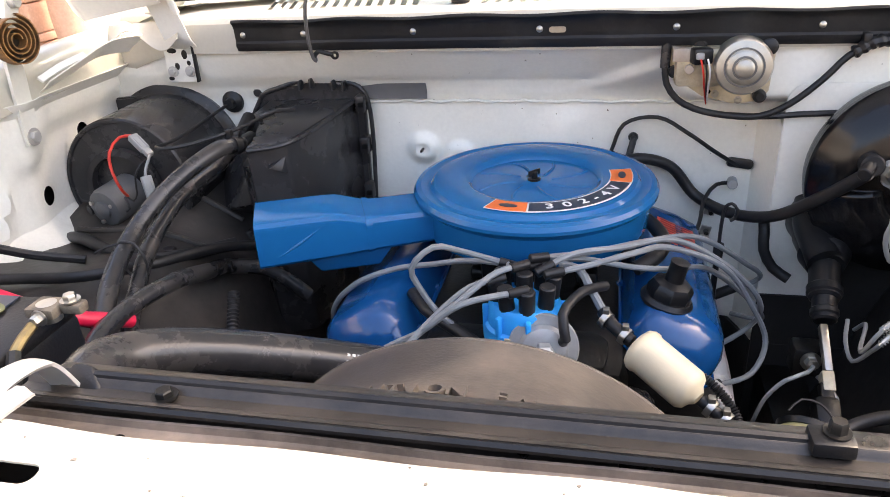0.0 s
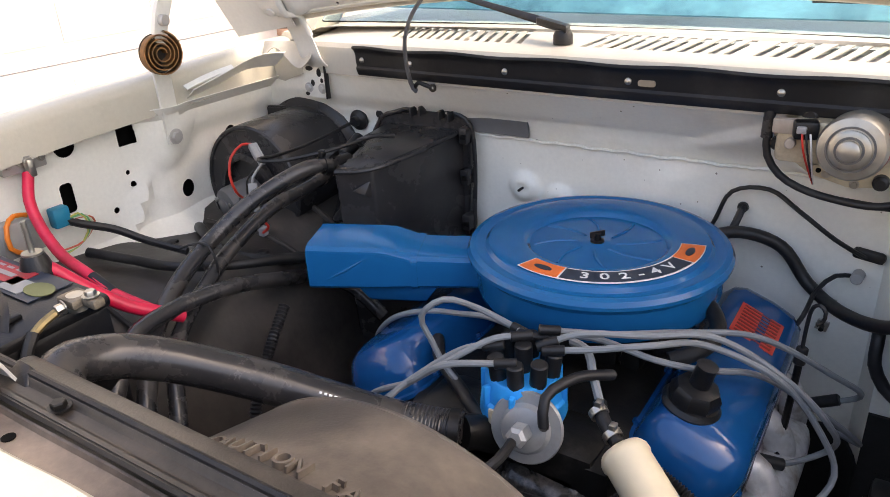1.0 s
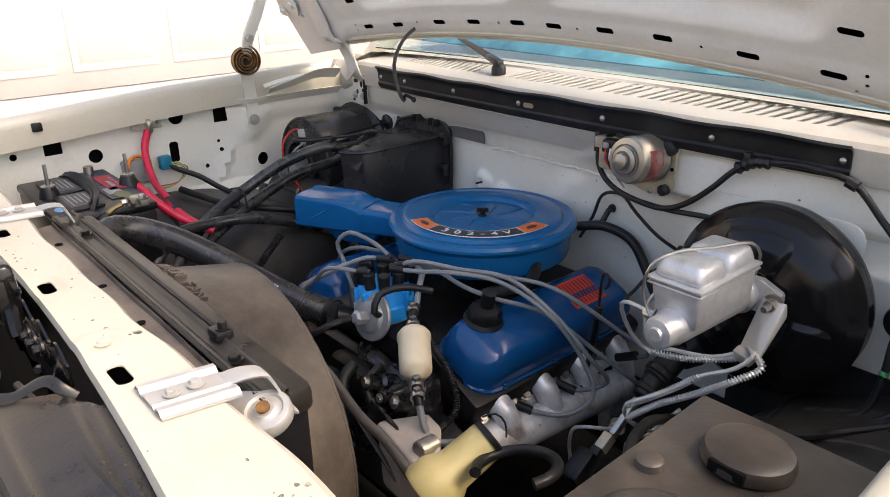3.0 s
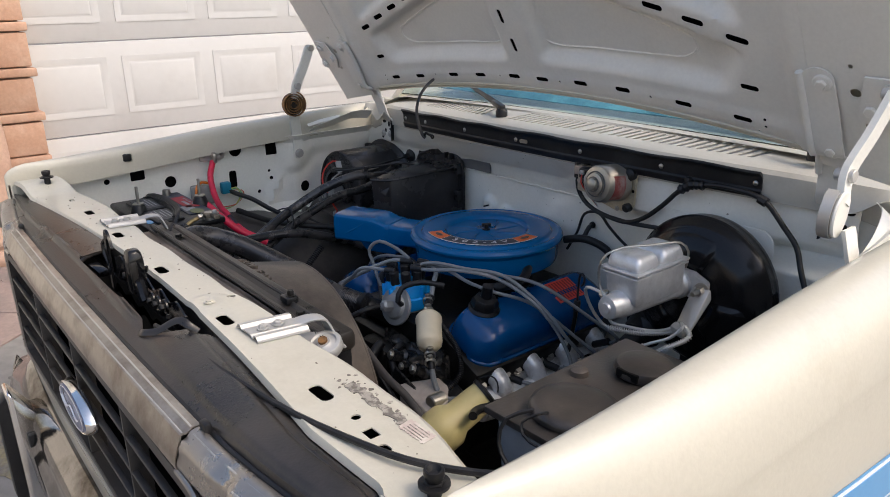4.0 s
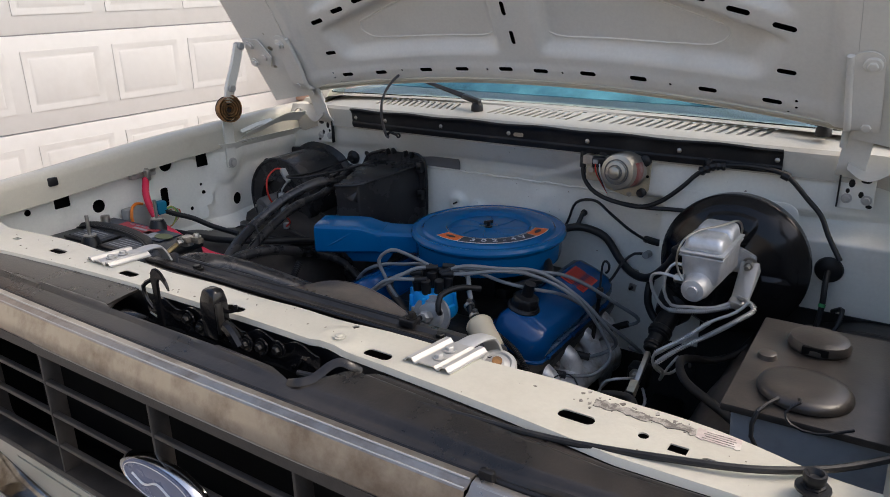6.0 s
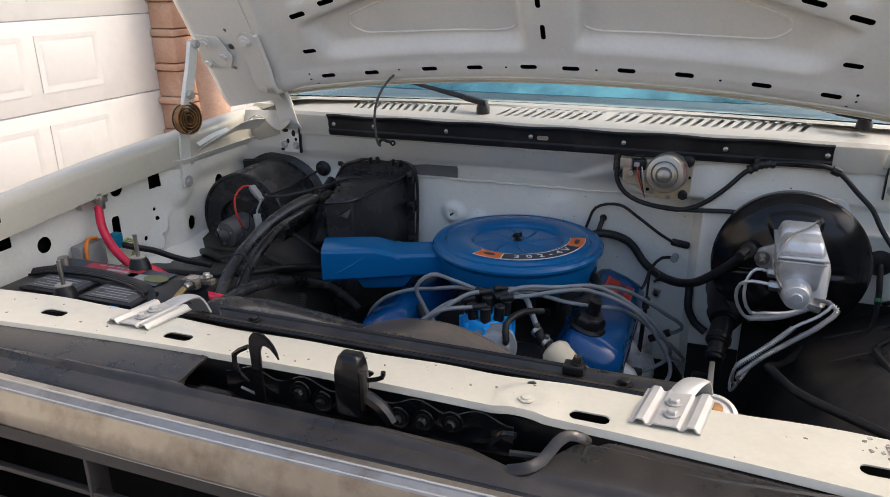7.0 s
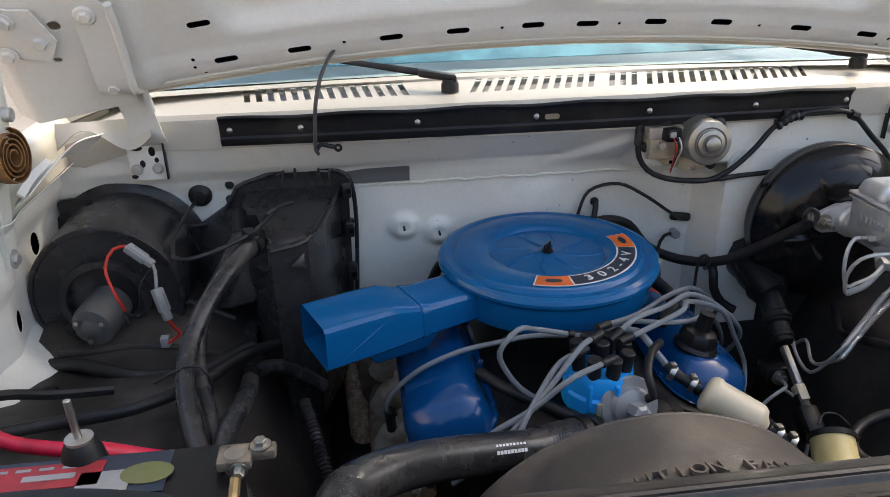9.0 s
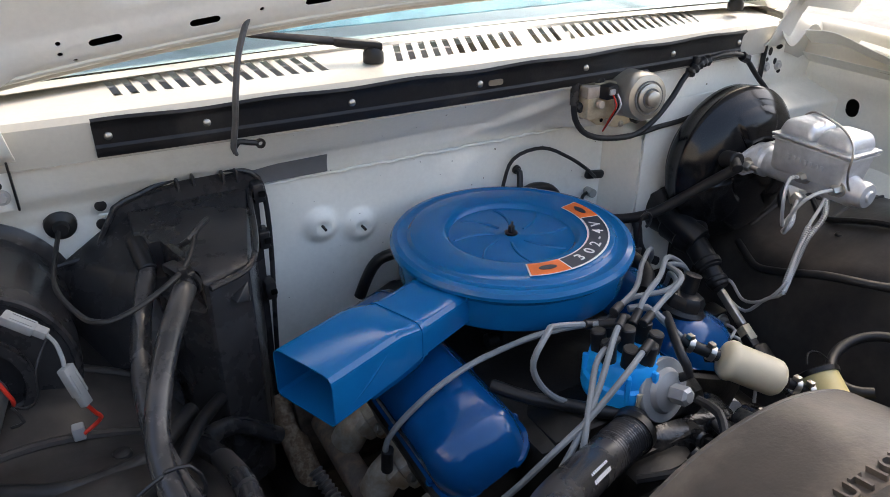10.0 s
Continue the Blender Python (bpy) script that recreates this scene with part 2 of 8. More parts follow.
DUSTY = surface("dusty_black_plastic", (0.013, 0.0115, 0.0105), 0.3, dirt=(0.052, 0.043, 0.036), dirt_at=0.6, dirt_scale=8, grain=0.1, bump=0.3, soft=0.2)
SHROUD = surface("dusty_shroud_plastic", (0.055, 0.046, 0.040), 0.42, dirt=(0.19, 0.155, 0.122), dirt_at=0.54, dirt_scale=5, grain=0.12, bump=0.35, soft=0.16)
SATIN = surface("black_satin_paint", (0.006, 0.006, 0.007), 0.18, dirt=(0.013, 0.013, 0.014), dirt_at=0.68, dirt_scale=7, grain=0.1, bump=0.03, coat=0.0, rough_var=0.08)
RUBBER = surface("black_rubber", (0.012, 0.012, 0.013), 0.44, dirt=(0.035, 0.033, 0.031), dirt_at=0.62, dirt_scale=12, grain=0.12, bump=0.3, bump_scale=200)
HOSE = surface("grey_black_hose", (0.022, 0.022, 0.024), 0.27, dirt=(0.060, 0.053, 0.048), dirt_at=0.58, dirt_scale=14, grain=0.12, bump=0.12, bump_scale=160)
GREYWIRE = surface("grey_lead", (0.20, 0.215, 0.225), 0.45, dirt=(0.15, 0.16, 0.165), dirt_scale=20, grain=0.05, bump=0.03)
RED = surface("red_cable", (0.62, 0.012, 0.055), 0.4, dirt=(0.4, 0.01, 0.03), dirt_scale=18, grain=0.05)
ORANGEW = surface("orange_wire", (0.75, 0.2, 0.02), 0.45)
REDW = surface("red_wire", (0.6, 0.03, 0.015), 0.45)
STEEL = surface("zinc_steel", (0.46, 0.44, 0.40), 0.34, 0.95, dirt=(0.4, 0.37, 0.32), dirt_scale=25, grain=0.1, bump=0.15)
BRACK = surface("galvanised_bracket", (0.50, 0.49, 0.465), 0.45, 0.45, dirt=(0.5, 0.48, 0.44), dirt_scale=20, grain=0.05, bump=0.1)
CAST = surface("cast_aluminium", (0.66, 0.665, 0.67), 0.42, 0.6, dirt=(0.5, 0.5, 0.49), dirt_scale=20, grain=0.12, bump=0.5, bump_scale=180)
MANIF = surface("silver_painted_iron", (0.72, 0.72, 0.71), 0.33, 0.35, dirt=(0.34, 0.27, 0.20), dirt_at=0.60, dirt_scale=24, grain=0.16, bump=0.6, bump_scale=90)
GOLD = surface("yellow_zinc", (0.60, 0.53, 0.38), 0.45, 0.45, dirt=(0.36, 0.30, 0.22), dirt_scale=22, grain=0.1, bump=0.1)
CHROME = surface("chrome", (0.78, 0.77, 0.75), 0.1, 1.0, dirt=(0.6, 0.55, 0.48), dirt_at=0.64, dirt_scale=9, grain=0.03, bump=0.02, rough_var=0.07)
DARKMET = surface("oily_black_metal", (0.008, 0.0078, 0.0075), 0.38, 0.2, dirt=(0.035, 0.031, 0.027), dirt_at=0.62, dirt_scale=16, grain=0.2, bump=0.5, bump_scale=120)
FILTER = surface("cream_filter_plastic", (0.64, 0.56, 0.4), 0.42, dirt=(0.58, 0.45, 0.25), dirt_at=0.66, dirt_scale=20, grain=0.03)
YELLOWP = surface("yellowed_plastic", (0.52, 0.44, 0.20), 0.45, dirt=(0.45, 0.36, 0.15), dirt_scale=14, grain=0.04)
RUST = surface("rusty_spring_steel", (0.20, 0.11, 0.05), 0.6, 0.5, dirt=(0.34, 0.17, 0.06), dirt_at=0.5, dirt_scale=60, grain=0.2, bump=0.3)
ORANGE = surface("orange_label", (0.78, 0.16, 0.03), 0.45, grain=0.03, bump=0)
LABELK = surface("dark_label", (0.02, 0.03, 0.05), 0.4, grain=0.03, bump=0)
LABELW = surface("white_label", (0.75, 0.76, 0.76), 0.45, grain=0.02, bump=0)
LABELR = surface("red_label", (0.62, 0.06, 0.04), 0.45, grain=0.03, bump=0)
LABELB = surface("battery_red_label", (0.36, 0.02, 0.03), 0.5, dirt=(0.22, 0.03, 0.03), dirt_at=0.55, dirt_scale=40, grain=0.1, bump=0)
LABELG = surface("grey_label", (0.30, 0.30, 0.30), 0.5, grain=0.05, bump=0)
BLUEST = surface("blue_stripe", (0.10, 0.33, 0.62), 0.35, grain=0.02, coat=0.4)
AMBER = surface("amber_lens", (0.72, 0.045, 0.002), 0.35, grain=0.03, coat=0.0, bump=0.05)
OVAL = surface("blue_oval", (0.14, 0.165, 0.26), 0.3, grain=0.03, coat=0.5)
DOORW = surface("white_door_paint", (0.58, 0.575, 0.555), 0.5, dirt=(0.52, 0.51, 0.485), dirt_at=0.64, dirt_scale=2, grain=0.02, grain_scale=20, bump=0.06)
BRICK = surface("terracotta_brick", (0.48, 0.29, 0.195), 0.85, dirt=(0.54, 0.36, 0.26), dirt_at=0.55, dirt_scale=7, grain=0.1, bump=0.5, bump_scale=90, each=0.14)
STONE = surface("pink_cast_stone", (0.52, 0.345, 0.255), 0.8, dirt=(0.45, 0.28, 0.20), dirt_at=0.55, dirt_scale=5, grain=0.1, bump=0.5, bump_scale=60)
MORTAR = surface("mortar", (0.36, 0.27, 0.21), 0.9, grain=0.1, bump=0.4)
WALLP = surface("pale_render", (0.70, 0.66, 0.58), 0.85, grain=0.04, bump=0.4, bump_scale=60)
MOTOR = surface("dull_grey_metal", (0.13, 0.13, 0.13), 0.5, 0.3, grain=0.08)
DULL = surface("dull_aluminium_trim", (0.4, 0.365, 0.32), 0.34, 0.9, dirt=(0.24, 0.2, 0.165), dirt_at=0.55, dirt_scale=16, grain=0.06, bump=0.1)
PAVE = surface("worn_concrete", (0.27, 0.253, 0.23), 0.8, dirt=(0.165, 0.155, 0.143), dirt_at=0.55, dirt_scale=1.4, grain=0.12, grain_scale=25, bump=0.8, bump_scale=60, soft=0.2)
TILE = surface("pink_paving_tile", (0.30, 0.22, 0.19), 0.8, dirt=(0.22, 0.175, 0.155), dirt_at=0.5, dirt_scale=3, grain=0.12, bump=0.4, each=0.07)
BARE = surface("bare_worn_patch", (0.15, 0.13, 0.11), 0.7, dirt=(0.36, 0.33, 0.28), dirt_at=0.5, dirt_scale=110, grain=0.2, soft=0.05)
RAILM = surface("dusty_brown_rail", (0.035, 0.030, 0.027), 0.45, dirt=(0.23, 0.185, 0.15), dirt_at=0.5, dirt_scale=9, grain=0.15, bump=0.25, soft=0.2)
LIPM = surface("dusty_black_lip", (0.014, 0.0125, 0.0115), 0.4, dirt=(0.06, 0.05, 0.042), dirt_at=0.6, dirt_scale=14, grain=0.12, bump=0.25, soft=0.2)
BRACKT = surface("tan_painted_bracket", (0.42, 0.36, 0.30), 0.55, 0.2, dirt=(0.3, 0.25, 0.2), dirt_scale=20, grain=0.1, bump=0.3)
CANM = surface("dull_grey_zinc", (0.36, 0.37, 0.37), 0.5, 0.45, dirt=(0.28, 0.28, 0.27), dirt_scale=20, grain=0.08, bump=0.2)
CANS = surface("brushed_zinc_can", (0.42, 0.40, 0.35), 0.36, 0.75, dirt=(0.32, 0.29, 0.24), dirt_scale=20, grain=0.08, bump=0.1)
LABELD = surface("faded_red_label", (0.30, 0.06, 0.05), 0.5, dirt=(0.4, 0.3, 0.27), dirt_at=0.58, dirt_scale=40, grain=0.1, bump=0)
LINERM = surface("dusty_black_liner", (0.017, 0.016, 0.0155), 0.36, dirt=(0.075, 0.064, 0.056), dirt_at=0.57, dirt_scale=7, grain=0.15, bump=0.7, bump_scale=40, soft=0.2)
MIXB = surface("matte_black", (0.012, 0.012, 0.012), 0.9, grain=0.2, bump=0.5)
LABELC = surface("charcoal_label", (0.05, 0.05, 0.052), 0.5, grain=0.05, bump=0)
LABELT = surface("torn_label_paper", (0.52, 0.43, 0.38), 0.7, dirt=(0.60, 0.55, 0.48), dirt_at=0.52, dirt_scale=60, grain=0.1, bump=0.2, soft=0.05)
BEZEL = surface("worn_chrome", (0.36, 0.335, 0.305), 0.30, 0.8, dirt=(0.29, 0.27, 0.25), dirt_at=0.52, dirt_scale=22, grain=0.05, bump=0.12, soft=0.2)
RUSTD = surface("rusty_casting", (0.06, 0.045, 0.035), 0.8, 0.1, dirt=(0.14, 0.105, 0.075), dirt_at=0.5, dirt_scale=40, grain=0.3, bump=0.8, bump_scale=120)
CANT = surface("dusty_canister_plastic", (0.022, 0.019, 0.017), 0.33, dirt=(0.085, 0.07, 0.058), dirt_at=0.58, dirt_scale=12, grain=0.15, bump=0.2, soft=0.2)
CANB = surface("grey_canister_side", (0.34, 0.36, 0.38), 0.55, dirt=(0.24, 0.25, 0.26), dirt_scale=8, grain=0.06)
# Bumper chrome: its dark base and blotches paint in dark reflections.
BUMPM = surface("chrome_dark_reflections", (0.3, 0.285, 0.27), 0.08, 1.0, dirt=(0.07, 0.055, 0.042), dirt_at=0.52, dirt_scale=6, grain=0.06, bump=0.05, soft=0.1, rough_var=0.1)
CHIP = surface("chipped_primer", (0.16, 0.14, 0.115), 0.8, dirt=(0.25, 0.22, 0.18), dirt_at=0.5, dirt_scale=90, grain=0.2, bump=0)
# Near-black stand-in for the shade inside openings, not a real finish.
MIXW = surface("pocket_shade", (0.004, 0.004, 0.004), 0.9, bump=0)
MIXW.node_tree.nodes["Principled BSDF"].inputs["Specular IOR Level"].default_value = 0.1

REFL = surface("silver_reflector", (0.75, 0.76, 0.77), 0.4, 0.5, grain=0.03, bump=0.05)
BELT = surface("dusty_belt", (0.045, 0.040, 0.036), 0.6, dirt=(0.10, 0.088, 0.076), grain=0.1)
GLOSSBLK = surface("oily_black_casting", (0.016, 0.016, 0.016), 0.17, 0.1, dirt=(0.08, 0.072, 0.064), dirt_at=0.60, dirt_scale=30, grain=0.2, bump=0.8, bump_scale=70)
HEATB = surface("heater_box_plastic", (0.021, 0.0205, 0.022), 0.27, dirt=(0.042, 0.04, 0.04), dirt_at=0.56, dirt_scale=7, grain=0.12, bump=0.25, bump_scale=220, soft=0.2)

GRILLEM = surface("dusty_grille_plastic", (0.024, 0.022, 0.021), 0.42, dirt=(0.06, 0.053, 0.048), dirt_at=0.52, dirt_scale=14, grain=0.12, bump=0.3, soft=0.2)
for mt in (BLUE, DKBLUE, BLACK, RUBBER, SATIN, HEATB, LINERM, DARKMET):
    mt.node_tree.nodes["Principled BSDF"].inputs["Specular IOR Level"].default_value = 0.35


def glass(name, tint, rough=0.0):
    mt = bpy.data.materials.new(name)
    mt.use_nodes = True
    b = mt.node_tree.nodes["Principled BSDF"]
    b.inputs["Base Color"].default_value = (*tint, 1)
    b.inputs["Roughness"].default_value, b.inputs["Transmission Weight"].default_value, b.inputs["IOR"].default_value = rough, 1.0, 1.45
    return mt


GLASS = glass("tinted_windscreen_glass", (0.72, 0.90, 0.95))
LENS = glass("clear_lamp_glass", (0.95, 0.96, 0.97), 0.05)


# ---- the setting: ground, garage front ----
def ground_z(x, y):
    """The drive lies level under the truck and rises to the garage."""
    return 0.21 * step(-x, 1.6, 3.3)


ground = single("ground", sheet(lambda u, v: (u, v, ground_z(u, v)), [-300, -60, -20, -8] + span(-5, -1, 24) + [0.5, 2, 5, 12, 60, 300],
                                 [-300, -60, -12, -4, -1.5, 0, 1.5, 4, 8, 20, 60, 300], 0.05), PAVE, "worn grey concrete drive, stained", "ground", kind="structure")

DX = -3.65  # the garage front's plane


def garage_door(y0, panels, name, spare=0.0):
    """A sectional door with raised panels in four rows."""
    d = thing(name, (DX, y0, 0.21), "white sectional garage door with raised panels, closed", "garage door", kind="structure")
    w = panels * 0.585 + 0.09 + spare
    for i in range(4):
        z = 0.21 + 0.55 * i
        s = part("section", box((DX - 0.02, y0 + w / 2, z + 0.275), (0.04, w, 0.543), 0.006), DOORW, d)
        for k in range(panels):
            yc, zc = y0 + 0.09 + 0.585 * k + 0.2475, z + 0.285
            rim = [(0.2475, 0.175), (0.2475, 0.175), (0.232, 0.160), (0.205, 0.133), (0.19, 0.118), (0.0, 0.0)]
            hgt = [-0.001, 0.0045, 0.0045, -0.001, 0.004, 0.004]
            bm, rings = bmesh.new(), []
            for (a, b), h in zip(rim, hgt):
                if a:
                    rings.append([bm.verts.new((DX + h, yc + sy * a, zc + sz * b)) for sy, sz in ((1, 1), (-1, 1), (-1, -1), (1, -1))])
            for p, q in zip(rings, rings[1:]):
                for j in range(4):
                    bm.faces.new((p[j], p[(j + 1) % 4], q[(j + 1) % 4], q[j]))
            bm.faces.new(rings[-1])
            bmesh.ops.recalc_face_normals(bm, faces=bm.faces)
            part("panel", bm, DOORW, s, angle=20)
    return d


garage_door(0.635, 5, "door_1", 0.50)
garage_door(4.60, 5, "door_2")
# unseen wall behind the viewer, added to tint the front light and reflections
single("wall_opposite", box((0, -12, 2.1), (40, 0.2, 4.2), 0.02), surface("tan_bounce", (0.62, 0.52, 0.40), 0.9, grain=0.08), "added unseen tan wall that tints light and reflections", "wall", kind="structure")
single("wall_garage", join(box((DX - 0.18, 4.4, 2.95), (0.3, 16, 1.1)), box((DX - 0.18, -2.2, 1.3), (0.3, 5.6, 2.6)), box((DX - 0.18, 4.375, 1.3), (0.3, 0.44, 2.6)), box((DX - 0.18, 9.9, 1.3), (0.3, 4.9, 2.6))),
       WALLP, "pale rendered wall round the garage doors", "wall", kind="structure")


def pilaster(y, cy):
    """A brick pier with flat and thin courses, and a twisted stone column in front of it."""
    p = thing("brick_pier", (DX + 0.1, y, 0.2), "terracotta brick pier beside the garage door", "pier", "garage piers")
    part("core", box((DX + 0.06, y, 1.6), (0.2, 0.41, 2.8)), MORTAR, p)
    z, k = 0.22, 0
    while z < 2.9:
        h = 0.19 if k % 2 == 0 else 0.055
        o = 0.0 if k % 2 == 0 else 0.018
        part("brick", box((DX + 0.09, y + (0.004 if k % 3 else -0.004), z + h / 2), (0.22 + o, 0.45 + 2 * o, h - 0.008), 0.008), BRICK, p)
        z += h
        k += 1
    c = thing("stone_column", (DX + 0.40, cy, 0.2), "twisted pink stone column on a round base", "column", "garage columns")
    cx = DX + 0.40
    part("base", lathe([(0, 0), (0.165, 0), (0.176, 0.015), (0.180, 0.04), (0.176, 0.065), (0.160, 0.080), (0.146, 0.088), (0.146, 0.098), (0.156, 0.110), (0.160, 0.128), (0.152, 0.145), (0.138, 0.155), (0.128, 0.19), (0.118, 0.25), (0.112, 0.30), (0, 0.30)], pose(cx, cy, 0.2), 48), STONE, c)
    def shaft(u, v):
        a = 2 * math.pi * u
        r = 0.108 + 0.007 * math.cos(3 * (a - v * 4.2))
        return (cx + r * math.cos(a), cy + r * math.sin(a), 0.44 + v)
    part("shaft", sheet(shaft, span(0, 1, 48), span(0, 2.2, 60), 0.004), STONE, c, angle=60)


pilaster(0.545, 0.43)
pilaster(4.31, 4.20)

# hexagonal paving in front of the doors
paving = thing("pavement", (-3.0, 2.0, 0.15), "pink hexagonal paving tiles before the garage doors", "paving", kind="structure")
hexa = mesh_of("tile", lathe([(0, -0.03), (0.1715, -0.03), (0.1715, 0.006), (0.170, 0.008), (0, 0.008)], Matrix(), 6), TILE)
for i in range(5):
    for j in range(19):
        x, y = -3.50 + 0.2585 * i, -0.4 + 0.2985 * (j + 0.5 * (i % 2))
        o = new("tile", hexa)
        slope = math.degrees(math.atan((ground_z(x + 0.1, y) - ground_z(x - 0.1, y)) / 0.2))
        o.matrix_world = pose(x, y, ground_z(x, y), 0, -slope, 0)
        o.parent = paving
        o.matrix_parent_inverse = Matrix.Translation(-paving.location)
for x, y, sx, sy, c in ((-1.72, 0.27, 0.24, 0.13, (0.24, 0.135, 0.12)), (-1.50, 0.08, 0.22, 0.14, (0.24, 0.205, 0.10)), (-2.05, 0.42, 0.26, 0.16, (0.10, 0.095, 0.09))):
    rim = [(sx * (1 + 0.25 * math.sin(3 * a + x * 9) + 0.12 * math.sin(7 * a)) * math.cos(a), sy * (1 + 0.25 * math.sin(3 * a + x * 9) + 0.12 * math.sin(7 * a)) * math.sin(a)) for a in span(0, 2 * math.pi * 47 / 48, 47)]
    single("paint_stain", plate(rim, 0.002, pose(x, y, ground_z(x, y) + 0.001)), surface("stain", c, 0.85, dirt=(0.17, 0.155, 0.14), dirt_at=0.48, dirt_scale=12, grain=0.3, soft=0.15), "faded paint stain on the drive", "stain", "drive stains")


# ---- the truck's body ----
truck = thing("pickup_truck", (0, 1.2, 0), "cream white pickup truck with its hood open", "truck")


def mirror(bm, s):
    """The other side's copy of a body part, for s = -1."""
    if s < 0:
        bmesh.ops.scale(bm, vec=(-1, 1, 1), verts=bm.verts)
        bmesh.ops.reverse_faces(bm, faces=bm.faces)
    return bm


def lip_z(y):
    return 1.106 + 0.037 * step(y, 0.25, 1.0) + 0.012 * step(y, 0.9, 1.35)


def side_x(y):
    """The wing's outer width: it tapers in towards the nose."""
    return 0.978 - 0.096 * math.exp(-max(0.0, y - 0.19) / 0.22)


WING = [(0, -0.040), (0, 0.010), (0.03, 0.022), (0.1, 0.030), (0.22, 0.034), (0.42, 0.032), (0.6, 0.024), (0.75, 0.008), (0.88, -0.018), (0.95, -0.042), (0.985, -0.064), (1.0, -0.076), (1.0, -0.079), (0.955, -0.082), (0.955, -0.087), (0.99, -0.13), (1.0, -0.2), (1.0, -0.5)]


def fender(s):
    """The outer wing: inner lip, rounded crown, side; rounded off at the front."""
    ys = [0.196, 0.198, 0.204, 0.213, 0.226, 0.245, 0.27] + span(0.30, 1.5, 26) + [1.9, 2.3]

    def at(u, y):
        p, dz = WING[int(u)]
        e = min(1.0, (y - 0.196) / 0.065)
        return (0.868 + (side_x(y) - 0.868) * p, y, lip_z(y) + dz - 0.03 * (1 - math.sqrt(1 - (1 - e) ** 2)) * (1 if dz > -0.2 else 0))
    part("fender", mirror(sheet(at, range(len(WING)), ys, 0.0012), s), CREAM, truck, angle=50)
    part("fender_nose", mirror(sheet(lambda u, v: (0.868 + (side_x(0.19) - 0.868) * u, 0.2005, v), [0, 0.5, 1.0], [0.62, 0.8, 1.0, 1.09], 0.004), s), CREAM, truck)


for s in (-1, 1):
    fender(s)


def apron(s):
    """The inner wing panel with its stamped holes."""
    def at(u, v):
        x = 0.902 - 0.012 * step(u, 0.98, 1.02) * step(v, 0.0, 1.0) + 0.02 * step(u, 1.0, 1.12) * (1 - step(v, 1.03, 1.08))
        x -= 0.03 * step(v, 1.095, 1.118)
        d = math.hypot((u - 1.03) * 1.0, v - 1.06)
        x -= 0.016 * (1 - step(d, 0.045, 0.07)) * step(v, 0.95, 1.0)
        x -= 0.016 * (1 - step(abs(u - 0.975 + 0.5 * max(0, 1.0 - v)), 0.0, 0.022)) * (1 - step(v, 0.98, 1.03))
        x -= 0.10 * (1 - step(v, 0.84, 0.90))
        return (x, u, v)
    bm = sheet(at, span(0.30, 1.34, 52), span(0.80, 1.118, 26), 0.0015)
    holes = []
    for y, z, w, h, r in ((0.83, 1.09, 0.04, 0.04, 0.02), (0.949, 1.09, 0.036, 0.062, 0.003), (1.032, 1.05, 0.016, 0.016, 0.001), (1.20, 1.012, 0.032, 0.04, 0.016),
                          (1.06, 0.938, 0.036, 0.036, 0.018), (0.814, 1.0, 0.024, 0.054, 0.008), (0.621, 1.024, 0.034, 0.034, 0.017), (0.53, 1.074, 0.04, 0.062, 0.003),
                          (0.937, 1.009, 0.009, 0.009, 0.004), (0.942, 0.985, 0.011, 0.011, 0.005), (0.897, 0.947, 0.012, 0.012, 0.006), (0.445, 1.052, 0.016, 0.016, 0.008)):
        holes.append(plate(rounded(w, h, r), 0.2, Matrix.Translation((0.8, y, z)) @ Matrix(((0, 0, 1, 0), (1, 0, 0, 0), (0, 1, 0, 0), (0, 0, 0, 1)))))
    a = part("inner_fender", mirror(carve(bm, holes), s), BAY, truck, "light grey painted inner fender with stamped holes", 30)
    # Near-black sheet behind the stamped holes paints in their shade.
    part("liner", mirror(box((0.928, 0.87, 0.95), (0.006, 0.90, 0.3)), s), MIXW, a)
    part("rubber_bumper", mirror(box((0.868, 0.50, lip_z(0.5) + 0.004), (0.014, 0.022, 0.02), 0.003), s), RUBBER, a)
    if s < 0:
        part("worn_patch", box((-0.9035, 0.94, 0.905), (0.003, 0.068, 0.042)), BLACK, a)


for s in (-1, 1):
    apron(s)

# radiator support: the cream top panel with its slots and boss
def sup_front(x):
    return 0.283 - 0.09 * min(x, 0.62) ** 2 + 0.03 * max(0.0, x - 0.62) - 0.008 * step(x, 0.755, 0.768)


def sup_back(x):
    return 0.353 + 0.012 * step(x, 0.12, 0.24) - 0.03 * step(abs(x), 0.62, 0.86) + 0.004 * math.sin(x * 21) * math.sin(x * 9 + 0.6)


def support_at(u, v):
    y = sup_front(u) + (sup_back(u) - sup_front(u)) * v
    z = 1.074 - 0.006 * step(v, 0.92, 1.0) - 0.008 * max(0.0, -v * 25) + 0.026 * step(-u, 0.74, 0.82)
    d = math.hypot(u - 0.194, y - 0.304)
    z += 0.004 * (1 - step(d, 0.026, 0.042)) - 0.003 * (1 - step(d, 0.014, 0.02))
    for sx, sy in ((-0.295, 0.304), (0.267, 0.298), (0.554, 0.299), (-0.02, 0.300), (-0.52, 0.305)):
        z -= 0.0022 * (1 - step(math.hypot(max(0.0, abs(u - sx) - 0.014), y - sy), 0.012, 0.024))
    return (u, y, z)


